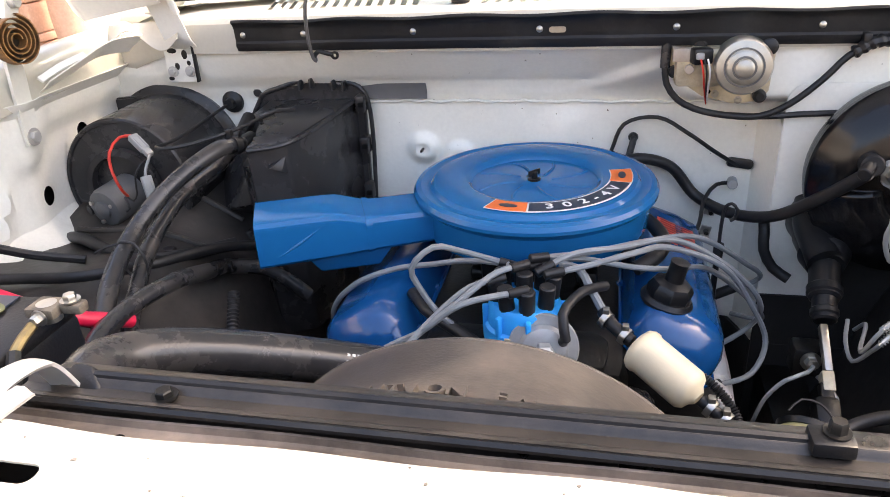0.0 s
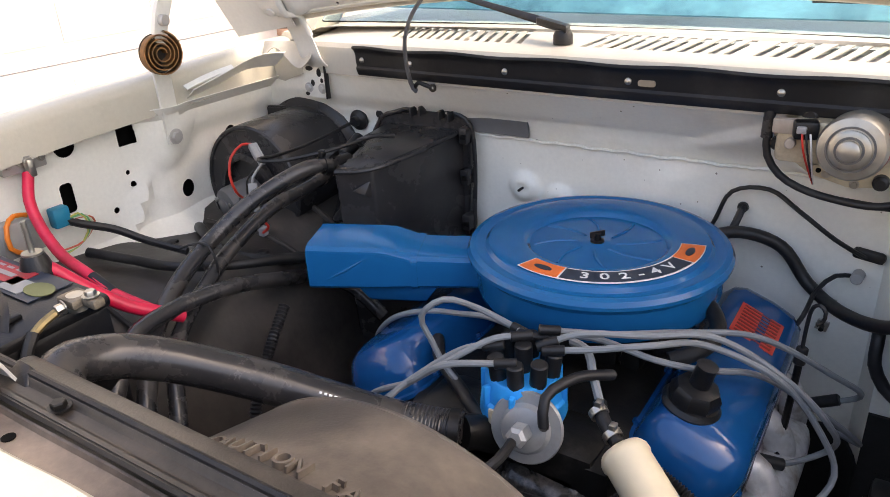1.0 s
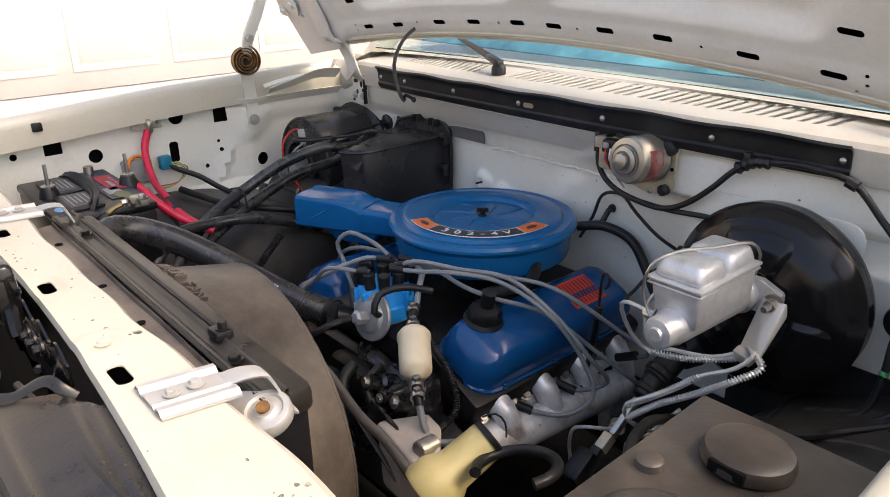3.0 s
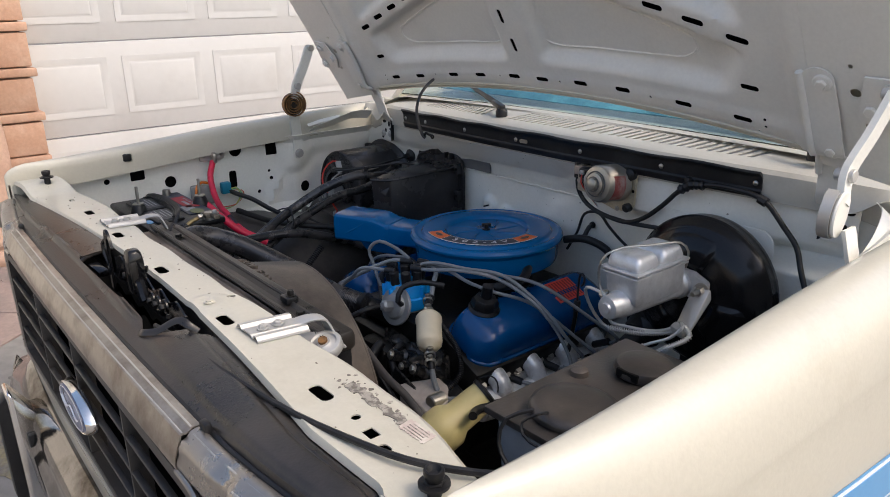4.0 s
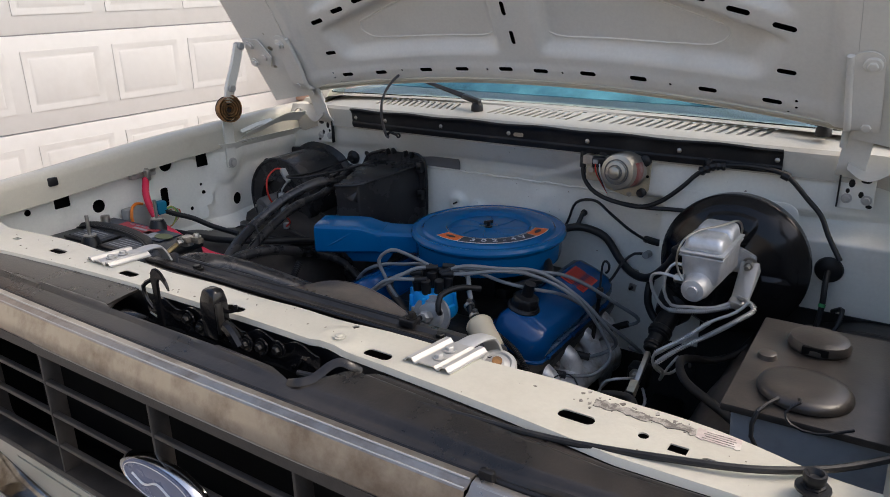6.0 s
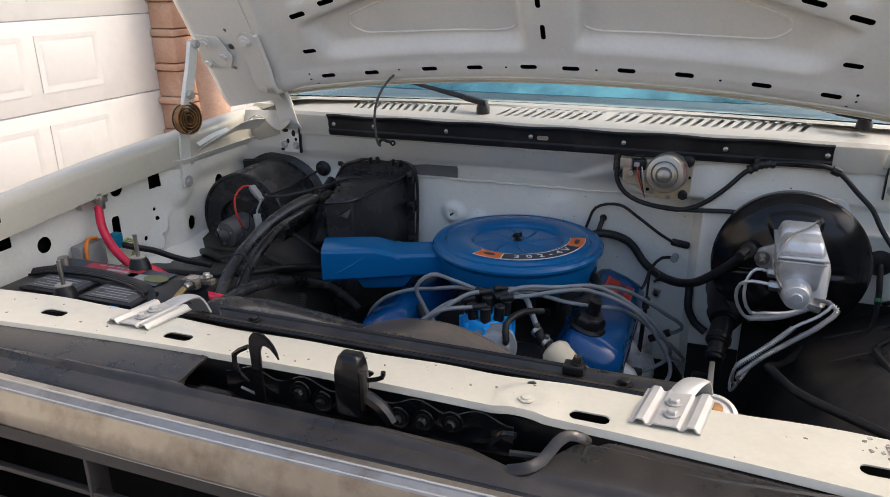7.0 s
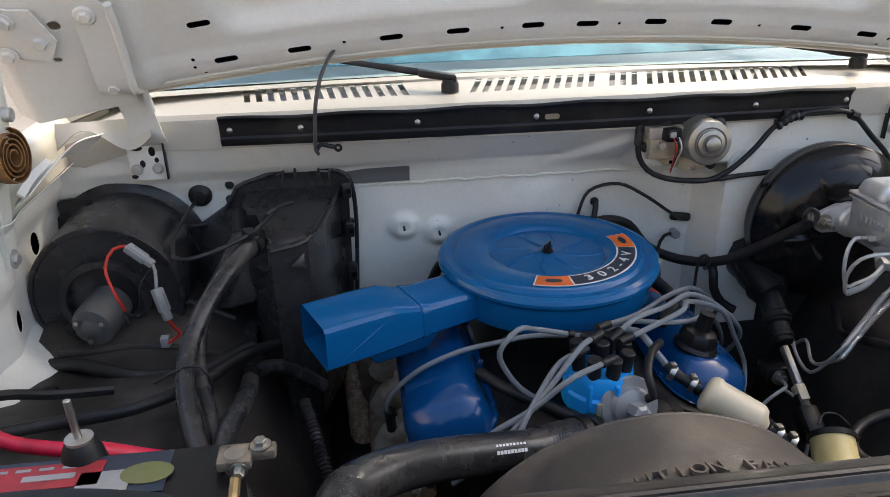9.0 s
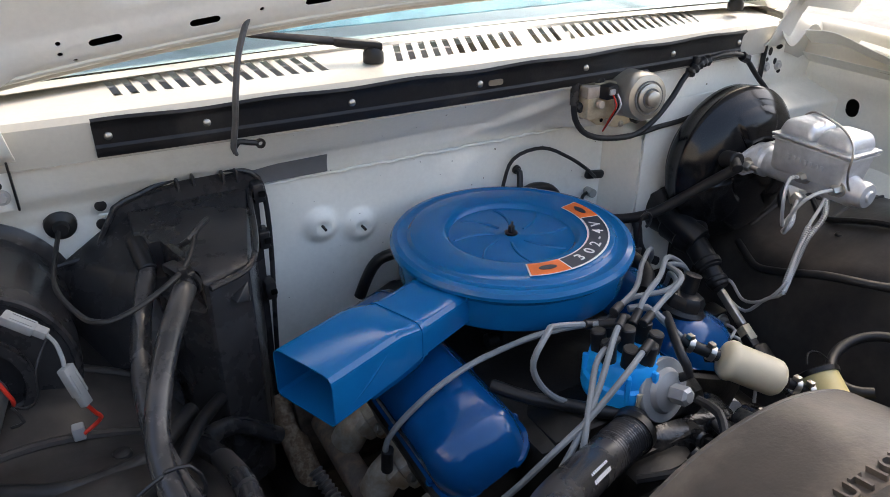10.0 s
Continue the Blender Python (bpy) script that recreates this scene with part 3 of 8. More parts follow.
cuts = [plate(rounded(0.044, 0.018, 0.008), 0.2, pose(x, y, 1.0)) for x, y in ((-0.295, 0.304), (0.267, 0.298), (0.554, 0.299), (-0.02, 0.300), (-0.52, 0.305))]
cuts += [plate(rounded(0.02, 0.014, 0.001), 0.2, pose(0.671, 0.295, 1.0)), plate(rounded(0.012, 0.012, 0.006), 0.2, pose(0.632, 0.3, 1.0)), plate(rounded(0.018, 0.012, 0.006), 0.2, pose(0.705, 0.29, 1.0)),
         plate(rounded(0.012, 0.012, 0.006), 0.2, pose(0.19, 0.343, 1.0)), plate(rounded(0.02, 0.012, 0.004), 0.2, pose(-0.66, 0.3, 1.0))]
support = part("radiator_support", carve(sheet(support_at, span(-0.86, 0.86, 172), [-0.04, 0.0] + span(0.06, 1, 14), 0.0018), cuts), CREAM, truck, "cream painted radiator support panel", 30)
for x, y in ((0.194, 0.304),):
    part("bolt", hexnut((x, y, 1.076), (x, y, 1.09), 0.006, 0.004), CREAM, support)
# Near-black sheet below the slots, painted as the shade under the panel.
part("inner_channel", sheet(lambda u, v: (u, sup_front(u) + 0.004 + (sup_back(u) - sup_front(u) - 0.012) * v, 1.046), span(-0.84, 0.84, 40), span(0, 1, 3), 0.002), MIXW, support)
def ragged(x0, x1, y0, y1, wild, seed):
    """An outline with torn, uneven edges."""
    rng = random.Random(seed)
    low = [(x, y0 + rng.uniform(0, wild)) for x in span(x0, x1, 26)]
    return low + [(x - 0.002, y1 - rng.uniform(0, wild)) for x in span(x1, x0, 26)]


part("worn_patch", plate(ragged(0.562, 0.679, 0.325, 0.345, 0.007, 4), 0.0006, pose(0, 0, 1.0744)), BARE, support, "patch of torn label and bare metal")
part("torn_label", plate(ragged(0.680, 0.726, 0.3235, 0.3465, 0.003, 6), 0.0006, pose(0, 0, 1.0744)), LABELT, support, "torn reddish paper label")
for k in range(4):
    part("faded_line", box((0.703, 0.3285 + 0.0042 * k, 1.0751), (0.034 - 0.004 * (k % 2), 0.0012, 0.0005)), BARE, support)
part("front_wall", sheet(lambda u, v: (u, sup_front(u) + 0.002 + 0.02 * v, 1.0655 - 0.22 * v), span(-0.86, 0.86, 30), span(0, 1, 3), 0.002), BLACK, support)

# hood stop bumpers at the corners
for x, y in ((-0.80, 0.28), (0.800, 0.283)):
    b = thing("hood_bumper", (x, y, 1.1), "black rubber hood stop on the radiator support", "hood bumper", "hood stops")
    z = 1.074 if x > 0 else 1.098
    part("stem", tube([(x, y, z - 0.006), (x, y, z + 0.02)], 0.0075, 14, wave=0.0012, pitch=0.004), RUBBER, b)
    part("nut", hexnut((x, y, z + 0.0115), (x, y, 1.2), 0.0108, 0.0050), RUBBER, b)
    part("cap", lathe([(0, 0), (0.008, 0), (0.0100, 0.003), (0.0106, 0.009), (0.0100, 0.0118), (0.0078, 0.012), (0.0048, 0.007), (0.0, 0.006)], pose(x, y, z + 0.0175)), RUBBER, b)
part("corner_flange", sheet(lambda u, v: (0.8575 + 0.012 * v, u, 1.070 + 0.045 * v), span(0.246, 0.42, 8), span(0, 1, 4), 0.002), CREAM, support)
part("corner_lip", sheet(lambda u, v: (u, sup_front(u) - 0.0015, 1.0745 - 0.012 * v), span(0.768, 0.857, 8), span(0, 1, 3), 0.002), CREAM, support)
part("plug_hole", lathe([(0, 0), (0.009, 0), (0.0085, 0.0016), (0.006, 0.002), (0.0055, 0.0008), (0, 0.0008)], pose(0.833, 0.284, 1.0742), 20), CREAM, support)

# cowl: lip, louvred top, ends
def cowl_y(x):
    return 1.206 + 0.145 * x * x


def cowl_at(u, v):
    i = u
    edge = cowl_y(i)
    pts = [(edge + 0.004, 1.155), (edge - 0.002, 1.195), (edge, 1.208), (edge + 0.008, 1.216), (edge + 0.03, 1.219), (edge + 0.062, 1.2215), (edge + 0.130, 1.231), (edge * 0.15 + 0.85 * 1.352 + 0.012, 1.2355), (edge * 0.1 + 0.9 * 1.372 + 0.040, 1.2372)]
    y, z = pts[int(v)]
    lean = 0.012 * (1 if i > -0.2 else -0.4) * (1 - step(abs(i), 0.58, 0.75))
    return (i + (lean if int(v) == 6 else -lean if int(v) == 5 else 0), y, z - 0.03 * i * i - 0.05 * step(abs(i), 0.72, 0.95))


slot_at, cols = set(), []
for x0, n in ((-0.545, 14), (-0.127, 11), (0.131, 3), (0.205, 16)):
    for k in range(n):
        cols += [x0 + 0.0218 * k - 0.0055, x0 + 0.0218 * k + 0.0055]
cuts_u = sorted(cols)
edges_u = [-0.93, -0.88, -0.82, -0.76, -0.70, -0.64, -0.59] + cuts_u + [0.59, 0.64, 0.70, 0.76, 0.82, 0.88, 0.93]
opens = {edges_u.index(cuts_u[i]) for i in range(0, len(cuts_u), 2)}
cowl = part("cowl_panel", sheet(cowl_at, edges_u, range(9), 0.002, lambda i, j: j == 5 and i in opens), WHITE, truck, "white cowl panel with slotted air louvres", 30)
part("plenum", sheet(lambda u, v: (u, cowl_y(u) + 0.02 + v, 1.17), span(-0.9, 0.9, 12), span(0, 0.22, 4), 0.004), BAY, cowl)

# firewall with its overhanging plenum and the forward step under the brake booster
def firewall_at(u, z):
    y = 1.325
    w = step(u, -0.62, -0.1) * (1 - step(u + 2.2 * (1.12 - z), 0.10, 0.17))
    face = cowl_y(u) + 0.012
    up = step(z, 1.04, 1.062)
    y = y * (1 - up) + up * (1.318 - 0.012 * step(z, 1.06, 1.10))
    shelf = (1 - w) * step(z, 1.05, 1.16) + w * min(1.0, max(0.0, (z - 1.084) / 0.078))
    y = y * (1 - shelf) + face * shelf
    fwd = step(u, 0.325, 0.345) * (1 - step(z, 1.02, 1.06))
    y = y * (1 - fwd) + 1.237 * fwd
    right = step(u, 0.16, 0.22) * step(z, 1.04, 1.075)
    y = y * (1 - right) + min(y, max(1.238, face + 0.002)) * right
    d = math.hypot(u + 0.27, z - 0.95)
    y += -0.013 * (1 - step(d, 0.014, 0.036)) + 0.006 * (1 - step(d, 0.004, 0.012))
    d = math.hypot(u + 0.20, z - 0.935)
    y += -0.013 * (1 - step(d, 0.014, 0.034)) + 0.006 * (1 - step(d, 0.004, 0.012))
    y -= 0.007 * math.exp(-((u - 0.02 + 0.55 * (1.03 - z)) / 0.035) ** 2) * (1 - step(z, 1.0, 1.04)) * step(z, 0.80, 0.86)
    y -= 0.0022 * math.sin(u * 17 + 5 * z) * math.sin(z * 31 + u * 6) * (1 - step(u, 0.28, 0.32))
    return (u, y, z)


firewall = part("firewall", sheet(firewall_at, span(-0.93, 0.93, 270), [0.42, 0.55, 0.68] + span(0.74, 1.172, 108), 0.002), BAY, truck, "light grey painted firewall with sealed seams", 40)
# Matte black sheets cover the lower parts of the firewall.
part("toe_pad", sheet(lambda u, v: (u, 1.316 - 0.088 * step(u, 0.325, 0.345), v), span(-0.93, 0.93, 60), span(0.42, 0.62, 4), 0.006), MIXB, firewall, "matte black sheet low on the firewall")
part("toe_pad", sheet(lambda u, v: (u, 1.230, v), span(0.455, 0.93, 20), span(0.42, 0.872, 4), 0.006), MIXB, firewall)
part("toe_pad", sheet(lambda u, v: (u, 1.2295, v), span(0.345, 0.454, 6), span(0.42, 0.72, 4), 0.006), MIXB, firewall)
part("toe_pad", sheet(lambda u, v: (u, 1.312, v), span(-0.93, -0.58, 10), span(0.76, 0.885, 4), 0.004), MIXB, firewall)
part("sound_pad", sheet(lambda u, v: (u, 1.3155 - 0.012 * step(v, 1.06, 1.10) - 0.003, v), span(-0.397, -0.255, 6), span(1.048, 1.078, 4), 0.003), GREYPAD, firewall, "dark grey pad")
part("seam_sealer", tube([(x, 1.322 - 0.004, 1.043 + 0.0009 * math.sin(x * 60) + 0.0009 * math.sin(x * 143) + 0.0006 * math.sin(x * 391)) for x in span(-0.6, 0.32, 160)], 0.0026, 6, step=0.004), BAY, firewall)

# rubber weather strip along the cowl, with its screws
strip = thing("weather_strip", (0, 1.2, 1.167), "long black rubber weather strip screwed along the cowl lip", "weather strip")
def strip_at(u, v):
    prof = [(-0.001, 1.160), (-0.006, 1.168), (-0.007, 1.174), (-0.004, 1.178), (-0.006, 1.186), (-0.006, 1.198), (-0.010, 1.206), (-0.016, 1.211)]
    o, z = prof[int(v)]
    return (u, cowl_y(u) + o, z - 0.03 * u * u + 0.0015 * math.sin(u * 31) * (v > 5))
part("strip", sheet(strip_at, span(-0.585, 0.583, 80), range(8), 0.005), RUBBER, strip)
for x in (-0.567, -0.445, -0.245, -0.038, 0.168, 0.376, 0.572):
    part("screw", lathe([(0, 0), (0.0055, 0), (0.005, 0.002), (0.003, 0.0035), (0, 0.004)], aim((x, cowl_y(x) - 0.006, 1.189 - 0.03 * x * x), (x, cowl_y(x) - 1, 1.189)), 12), STEEL, strip)
part("bonding_tab", plate(rounded(0.026, 0.009, 0.004), 0.002, aim((-0.010, cowl_y(0) - 0.006, 1.188), (-0.01, 0, 1.188)) @ pose(0, 0, 0)), STEEL, strip)

# windscreen, dashboard behind it
def screen_at(u, v):
    return (u, 1.372 + 0.02 * u * u + 0.62 * v, 1.2375 - 0.02 * u * u + 0.60 * v)
wind = part("windscreen", sheet(screen_at, span(-0.78, 0.78, 20), span(0, 1, 8), 0.005), GLASS, truck, "blue tinted windscreen glass")
wind.visible_shadow = False
# Blotchy blue panel behind the glass has the windscreen's reflections painted in.
SCREENREFL = surface("blue_reflections", (0.025, 0.12, 0.17), 0.3, dirt=(0.20, 0.48, 0.56), dirt_at=0.53, dirt_scale=4.5, grain=0.05, soft=0.12)
part("sunshade", sheet(lambda u, v: (u, 1.425 + 0.02 * u * u + 0.60 * v, 1.250 + 0.55 * v), span(-0.74, 0.74, 16), span(0, 1, 6), 0.004), SCREENREFL, truck, "pale blue panel behind the windscreen, coloured as its reflections")
part("dashboard", sheet(lambda u, v: (u, 1.392 + 0.02 * u * u + 0.45 * v, 1.215), span(-0.75, 0.75, 10), span(0, 1, 4), 0.01), surface("pale_dash", (0.6, 0.66, 0.68), 0.5), truck, "pale dashboard top")
part("roof", box((0, 2.62, 1.885), (1.50, 1.36, 0.05), 0.022), CREAM, truck)
for s in (-1, 1):
    part("windscreen_pillar", hull([(s * x, y, z) for x, y, z in ((0.80, 1.37, 1.20), (0.86, 1.39, 1.20), (0.80, 1.46, 1.20), (0.86, 1.48, 1.20), (0.70, 1.98, 1.86), (0.75, 2.0, 1.86), (0.70, 2.06, 1.86), (0.75, 2.08, 1.86))], 0.01), CREAM, truck)
    part("door", hull([(s * x, y, z) for x, y, z in ((0.93, 2.31, 0.50), (0.972, 2.31, 0.55), (0.972, 2.31, 1.13), (0.90, 2.31, 1.20), (0.93, 3.36, 0.50), (0.972, 3.36, 0.55), (0.972, 3.36, 1.13), (0.90, 3.36, 1.20))], 0.01), CREAM, truck)
    part("cowl_side", hull([(s * x, y, z) for x, y, z in ((0.80, 1.38, 1.15), (0.93, 1.38, 1.15), (0.80, 1.38, 1.20), (0.90, 1.38, 1.20), (0.80, 2.32, 1.15), (0.93, 2.32, 1.15), (0.80, 2.32, 1.20), (0.90, 2.32, 1.20))], 0.008), CREAM, truck)
    part("rear_pillar", hull([(s * x, y, z) for x, y, z in ((0.82, 3.10, 1.18), (0.90, 3.10, 1.18), (0.82, 3.36, 1.18), (0.90, 3.36, 1.18), (0.70, 3.10, 1.87), (0.745, 3.10, 1.87), (0.70, 3.30, 1.87), (0.745, 3.30, 1.87))], 0.01), CREAM, truck)
part("cab_back", carve(box((0, 3.34, 1.17), (1.76, 0.05, 1.38), 0.01), [box((0, 3.34, 1.52), (1.2, 0.3, 0.42), 0.03)]), CREAM, truck)
part("cab_floor", box((0, 2.4, 0.52), (1.84, 1.9, 0.04), 0.01), BLACK, truck)
part("seat", join(box((0, 2.85, 0.82), (1.4, 0.55, 0.2), 0.06), box((0, 3.12, 1.14), (1.4, 0.16, 0.52), 0.06, (-10, 0, 0))), LABELG, truck)


def chips(at, us, vs, n, seed, size=0.0022):
    """Small chips and specks scattered over a panel, as one body."""
    rng = random.Random(seed)
    out = bmesh.new()
    for _ in range(n):
        u, v = rng.uniform(*us), rng.uniform(*vs)
        p = Vector(at(u, v))
        n1 = (Vector(at(u + 0.002, v)) - p).cross(Vector(at(u, v + 0.002)) - p).normalized()
        k = size * rng.uniform(0.25, 1.0) ** 2
        m = Matrix.Translation(p) @ n1.to_track_quat("Z", "Y").to_matrix().to_4x4()
        ring = [m @ Vector((k * rng.uniform(0.5, 1.3) * math.cos(a), k * rng.uniform(0.4, 1.2) * math.sin(a), 0.0)) for a in span(0, 2 * math.pi * 6 / 7, 6)]
        lo = [out.verts.new(q - n1 * 0.0006) for q in ring]
        hi = [out.verts.new(q + n1 * 0.0006) for q in ring]
        out.faces.new(hi), out.faces.new(lo[::-1])
        for a in range(7):
            out.faces.new((lo[a], lo[(a + 1) % 7], hi[(a + 1) % 7], hi[a]))
    bmesh.ops.recalc_face_normals(out, faces=out.faces)
    return out


tagged(part("paint_chips", chips(firewall_at, (-0.6, 0.6), (0.82, 1.15), 70, 3), CHIP, firewall, "small dark paint chips"), kind="stuff")
tagged(part("worn_flakes", chips(lambda u, v: support_at(u, v), (0.54, 0.70), (0.66, 0.88), 46, 11, 0.0036), BARE, support, "bare worn flakes along the rear edge"), kind="stuff")
tagged(part("paint_chips", chips(lambda u, v: support_at(u, v), (-0.8, 0.8), (0.05, 0.9), 60, 5, 0.0026), CHIP, support, "small dark paint chips"), kind="stuff")

# ---- hood ----
HA = radians(59.5)


def hood_at(u, v, h=0.0):
    """A place on the open hood: u across, v up from its rear edge, h proud of its inner skin."""
    return Vector((u, 1.235 - v * math.cos(HA) - h * math.sin(HA), 1.317 - 0.11 * u * u + v * math.sin(HA) - h * math.cos(HA)))


def hood_skin(u, v):
    a = abs(u)
    rim = step(v, 0.075, 0.108) * (1 - step(v, 0.80, 0.86)) * (1 - step(a + 0.5 * max(0, 0.19 - v), 0.545, 0.60))
    rib = 1 - step(a, 0.045, 0.075)
    diag = 1 - step(abs((v - 0.205) - (0.575 - a) * 0.27), 0.022, 0.042)
    depth = rim * (1 - rib) * (1 - diag)
    h = 0.012 - 0.030 * depth
    h += 0.004 * (1 - step(abs(v - 0.033), 0.014, 0.022))
    h += 0.010 * step(a, 0.655, 0.668)
    return hood_at(u, v, h)


hs = [(-0.549, 0.030), (-0.432, 0.028), (-0.283, 0.030), (-0.173, 0.031), (-0.048, 0.033), (0.045, 0.032), (0.163, 0.034), (0.280, 0.035), (0.428, 0.031), (0.555, 0.029)]
rot_h = Matrix(((1, 0, 0), (0, -math.cos(HA), -math.sin(HA)), (0, math.sin(HA), -math.cos(HA)))).to_4x4()


def hood_cut(u, v, w, h, turn=0.0):
    return plate(rounded(w, h, h / 2), 0.08, Matrix.Translation(hood_at(u, v, -0.035)) @ rot_h @ pose(0, 0, 0, 0, 0, turn))


hcuts = [hood_cut(u, v + 0.006, 0.038, 0.0115, -u * 12) for u, v in hs]
hcuts += [hood_cut(u, 0.107, 0.036, 0.0115, -u * 12) for u in (-0.578, 0.580)]
hcuts += [hood_cut(-0.009, 0.125, 0.011, 0.036), hood_cut(-0.014, 0.2, 0.011, 0.036)]
for s in (-1, 1):
    hcuts += [hood_cut(s * a, v, 0.044, 0.0125, -s * 15) for a, v in ((0.575, 0.204), (0.493, 0.227), (0.413, 0.247), (0.336, 0.267))]
    hcuts += [hood_cut(s * a, v, 0.006, 0.006) for a, v in ((0.60, 0.03), (0.60, 0.045), (0.585, 0.015))]
hcuts += [hood_cut(a, 0.037, 0.006, 0.006) for a in (-0.36, -0.10, 0.10, 0.35)]
hood = part("hood", sheet(lambda u, v: hood_at(u, v, -0.028), span(-0.90, 0.90, 30), span(-0.0, 1.02, 16), 0.0012), CREAM, truck, "raised hood of cream painted steel")
skin = part("inner_panel", carve(sheet(hood_skin, span(-0.70, 0.70, 140), span(0.008, 0.98, 110), 0.0016), hcuts), HOODP, hood, "grey stamped hood inner panel with oval slots", 50)
# Near-black sheet between the skins gives the oval slots their painted shade.
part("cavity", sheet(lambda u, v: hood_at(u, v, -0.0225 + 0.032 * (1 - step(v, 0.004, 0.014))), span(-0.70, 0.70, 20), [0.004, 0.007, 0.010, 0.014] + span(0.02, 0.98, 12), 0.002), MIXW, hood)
for s in (-1, 1):
    low = [(0.46, 0.172), (0.468, 0.150), (0.44, 0.126), (0.37, 0.118), (0.22, 0.114), (0.085, 0.116), (0.068, 0.130), (0.072, 0.20), (0.082, 0.262)]
    part("pressed_bead", tube([hood_at(s * u, v, -0.0185) for u, v in low], 0.003, 6), HOODP, skin)
    part("pressed_bead", tube([hood_at(s * u, v, -0.0185) for u, v in ((0.46, 0.172), (0.30, 0.222), (0.15, 0.258), (0.082, 0.262))], 0.003, 6), HOODP, skin)
    high = [(0.13, 0.42), (0.30, 0.375), (0.47, 0.33), (0.535, 0.33), (0.545, 0.37), (0.545, 0.6), (0.53, 0.77)]
    part("pressed_bead", tube([hood_at(s * u, v, -0.0185) for u, v in high], 0.003, 6), HOODP, skin)
part("hem", tube([hood_at(u, 0.006, 0.011) for u in span(-0.70, 0.70, 40)], 0.005, 8), CREAM, hood)
part("rear_edge", tube([hood_at(u, -0.008, 0.0) for u in span(-0.76, 0.76, 40)], 0.007, 8), CREAM, hood)
part("edge_web", sheet(lambda u, v: hood_at(u, -0.010 + v, -0.004 + 0.012 * step(v, 0.0, 0.014)), span(-0.74, 0.74, 30), span(0, 0.016, 4), 0.001), CREAM, hood)
for s in (-1, 1):
    def flange(u, v):
        return hood_at(s * u, v, 0.022 if u < 0.86 else 0.022 - (u - 0.86) * 0.9)
    us, vs = span(0.7005, 0.90, 20), span(-0.012, 0.98, 40)
    fl = carve(sheet(flange, us, vs, 0.0016), [hood_cut(s * 0.774, 0.158, 0.018, 0.016), hood_cut(s * 0.79, 0.10, 0.013, 0.009), hood_cut(s * 0.77, 0.205, 0.008, 0.008)])
    part("side_flange", fl, HOODP, hood, angle=50)


# ---- front end ----
def trim_y(x):
    """The bowed line of the grille's top edge."""
    return 0.133 + 0.02 * x * x + 0.19 * max(0.0, abs(x) - 0.55) ** 1.5


def cover_at(u, v):
    back, front = sup_front(u) - 0.004, trim_y(u) + 0.03
    y = back + (front - back) * v
    w = step(u, 0.50, 0.60)
    z = 1.066 - (0.014 - 0.008 * w) * v * v + 0.004 * math.sin(u * 9) * v * (1 - v)
    z += 0.006 * step(u, 0.20, 0.30) * step(v, 0.16 + 0.10 * u, 0.24 + 0.10 * u) * (1 - step(v, 0.74, 0.82)) - 0.005 * step(u, 0.20, 0.30) * (1 - step(v, 0.02, 0.12))
    z += 0.005 * (1 - step(abs(v - 0.66 - 0.05 * math.sin(u * 6)), 0.02, 0.06)) * (1 - step(u, 0.10, 0.20))
    end = step(u, 0.825, 0.85) * step(v, 0.2, 0.45)
    return (u, y, z - 0.02 * step(v, 0.93, 1.0) * (1 - w) - 0.03 * w * max(end, step(v, 0.86, 0.95)))


notch = [plate([(-0.226, 0.35), (-0.222, 0.212), (-0.20, 0.205), (0.03, 0.205), (0.05, 0.212), (0.16, 0.208), (0.20, 0.196), (0.228, 0.198), (0.248, 0.222), (0.262, 0.240), (0.285, 0.252), (0.30, 0.266), (0.30, 0.35)], 0.2, pose(0, 0, 1.0))]
cover = part("front_cover", carve(sheet(cover_at, span(-0.872, 0.872, 100), span(0, 0.82, 24) + [0.85, 0.88, 0.91, 0.93, 0.95, 0.975, 1.0], 0.003), notch), DUSTY, truck, "dusty black plastic cover between grille and support", 40)
part("rolled_edge", tube([(-0.232, 0.275, 1.066), (-0.226, 0.225, 1.06), (-0.205, 0.203, 1.055), (-0.1, 0.204, 1.053), (0.03, 0.204, 1.053)], 0.004, 8), DUSTY, cover)
part("bolt", hexnut((0.556, 0.225, 1.062), (0.556, 0.225, 1.1), 0.007, 0.005), BLACK, cover)
part("bolt", hexnut((-0.42, 0.19, 1.053), (-0.42, 0.19, 1.1), 0.005, 0.004), BLACK, cover)
part("bolt", hexnut((0.10, 0.205, 1.055), (0.10, 0.205, 1.1), 0.006, 0.005), BLACK, cover)
part("cable", tube([(0.20, 0.215, 1.064), (0.30, 0.226, 1.067), (0.42, 0.232, 1.07), (0.56, 0.25, 1.07), (0.667, 0.266, 1.079), (0.748, 0.289, 1.083), (0.80, 0.321, 1.083), (0.83, 0.346, 1.084), (0.862, 0.372, 1.09)], 0.004, 8), RUBBER, cover)

# bright header moulding over the grille
GC, GW = -0.016, 0.555


def header_at(u, v):
    prof = [(0.030, 1.050), (0.027, 1.0555), (0.018, 1.056), (0.0165, 1.054), (0.008, 1.051), (0.0065, 1.0525), (0.004, 1.0515), (0.003, 1.048), (-0.003, 1.032), (-0.006, 1.022), (-0.006, 1.012), (-0.003, 1.007), (0.004, 1.005)]
    o, z = prof[int(v)]
    return (u, trim_y(u) + o, z)


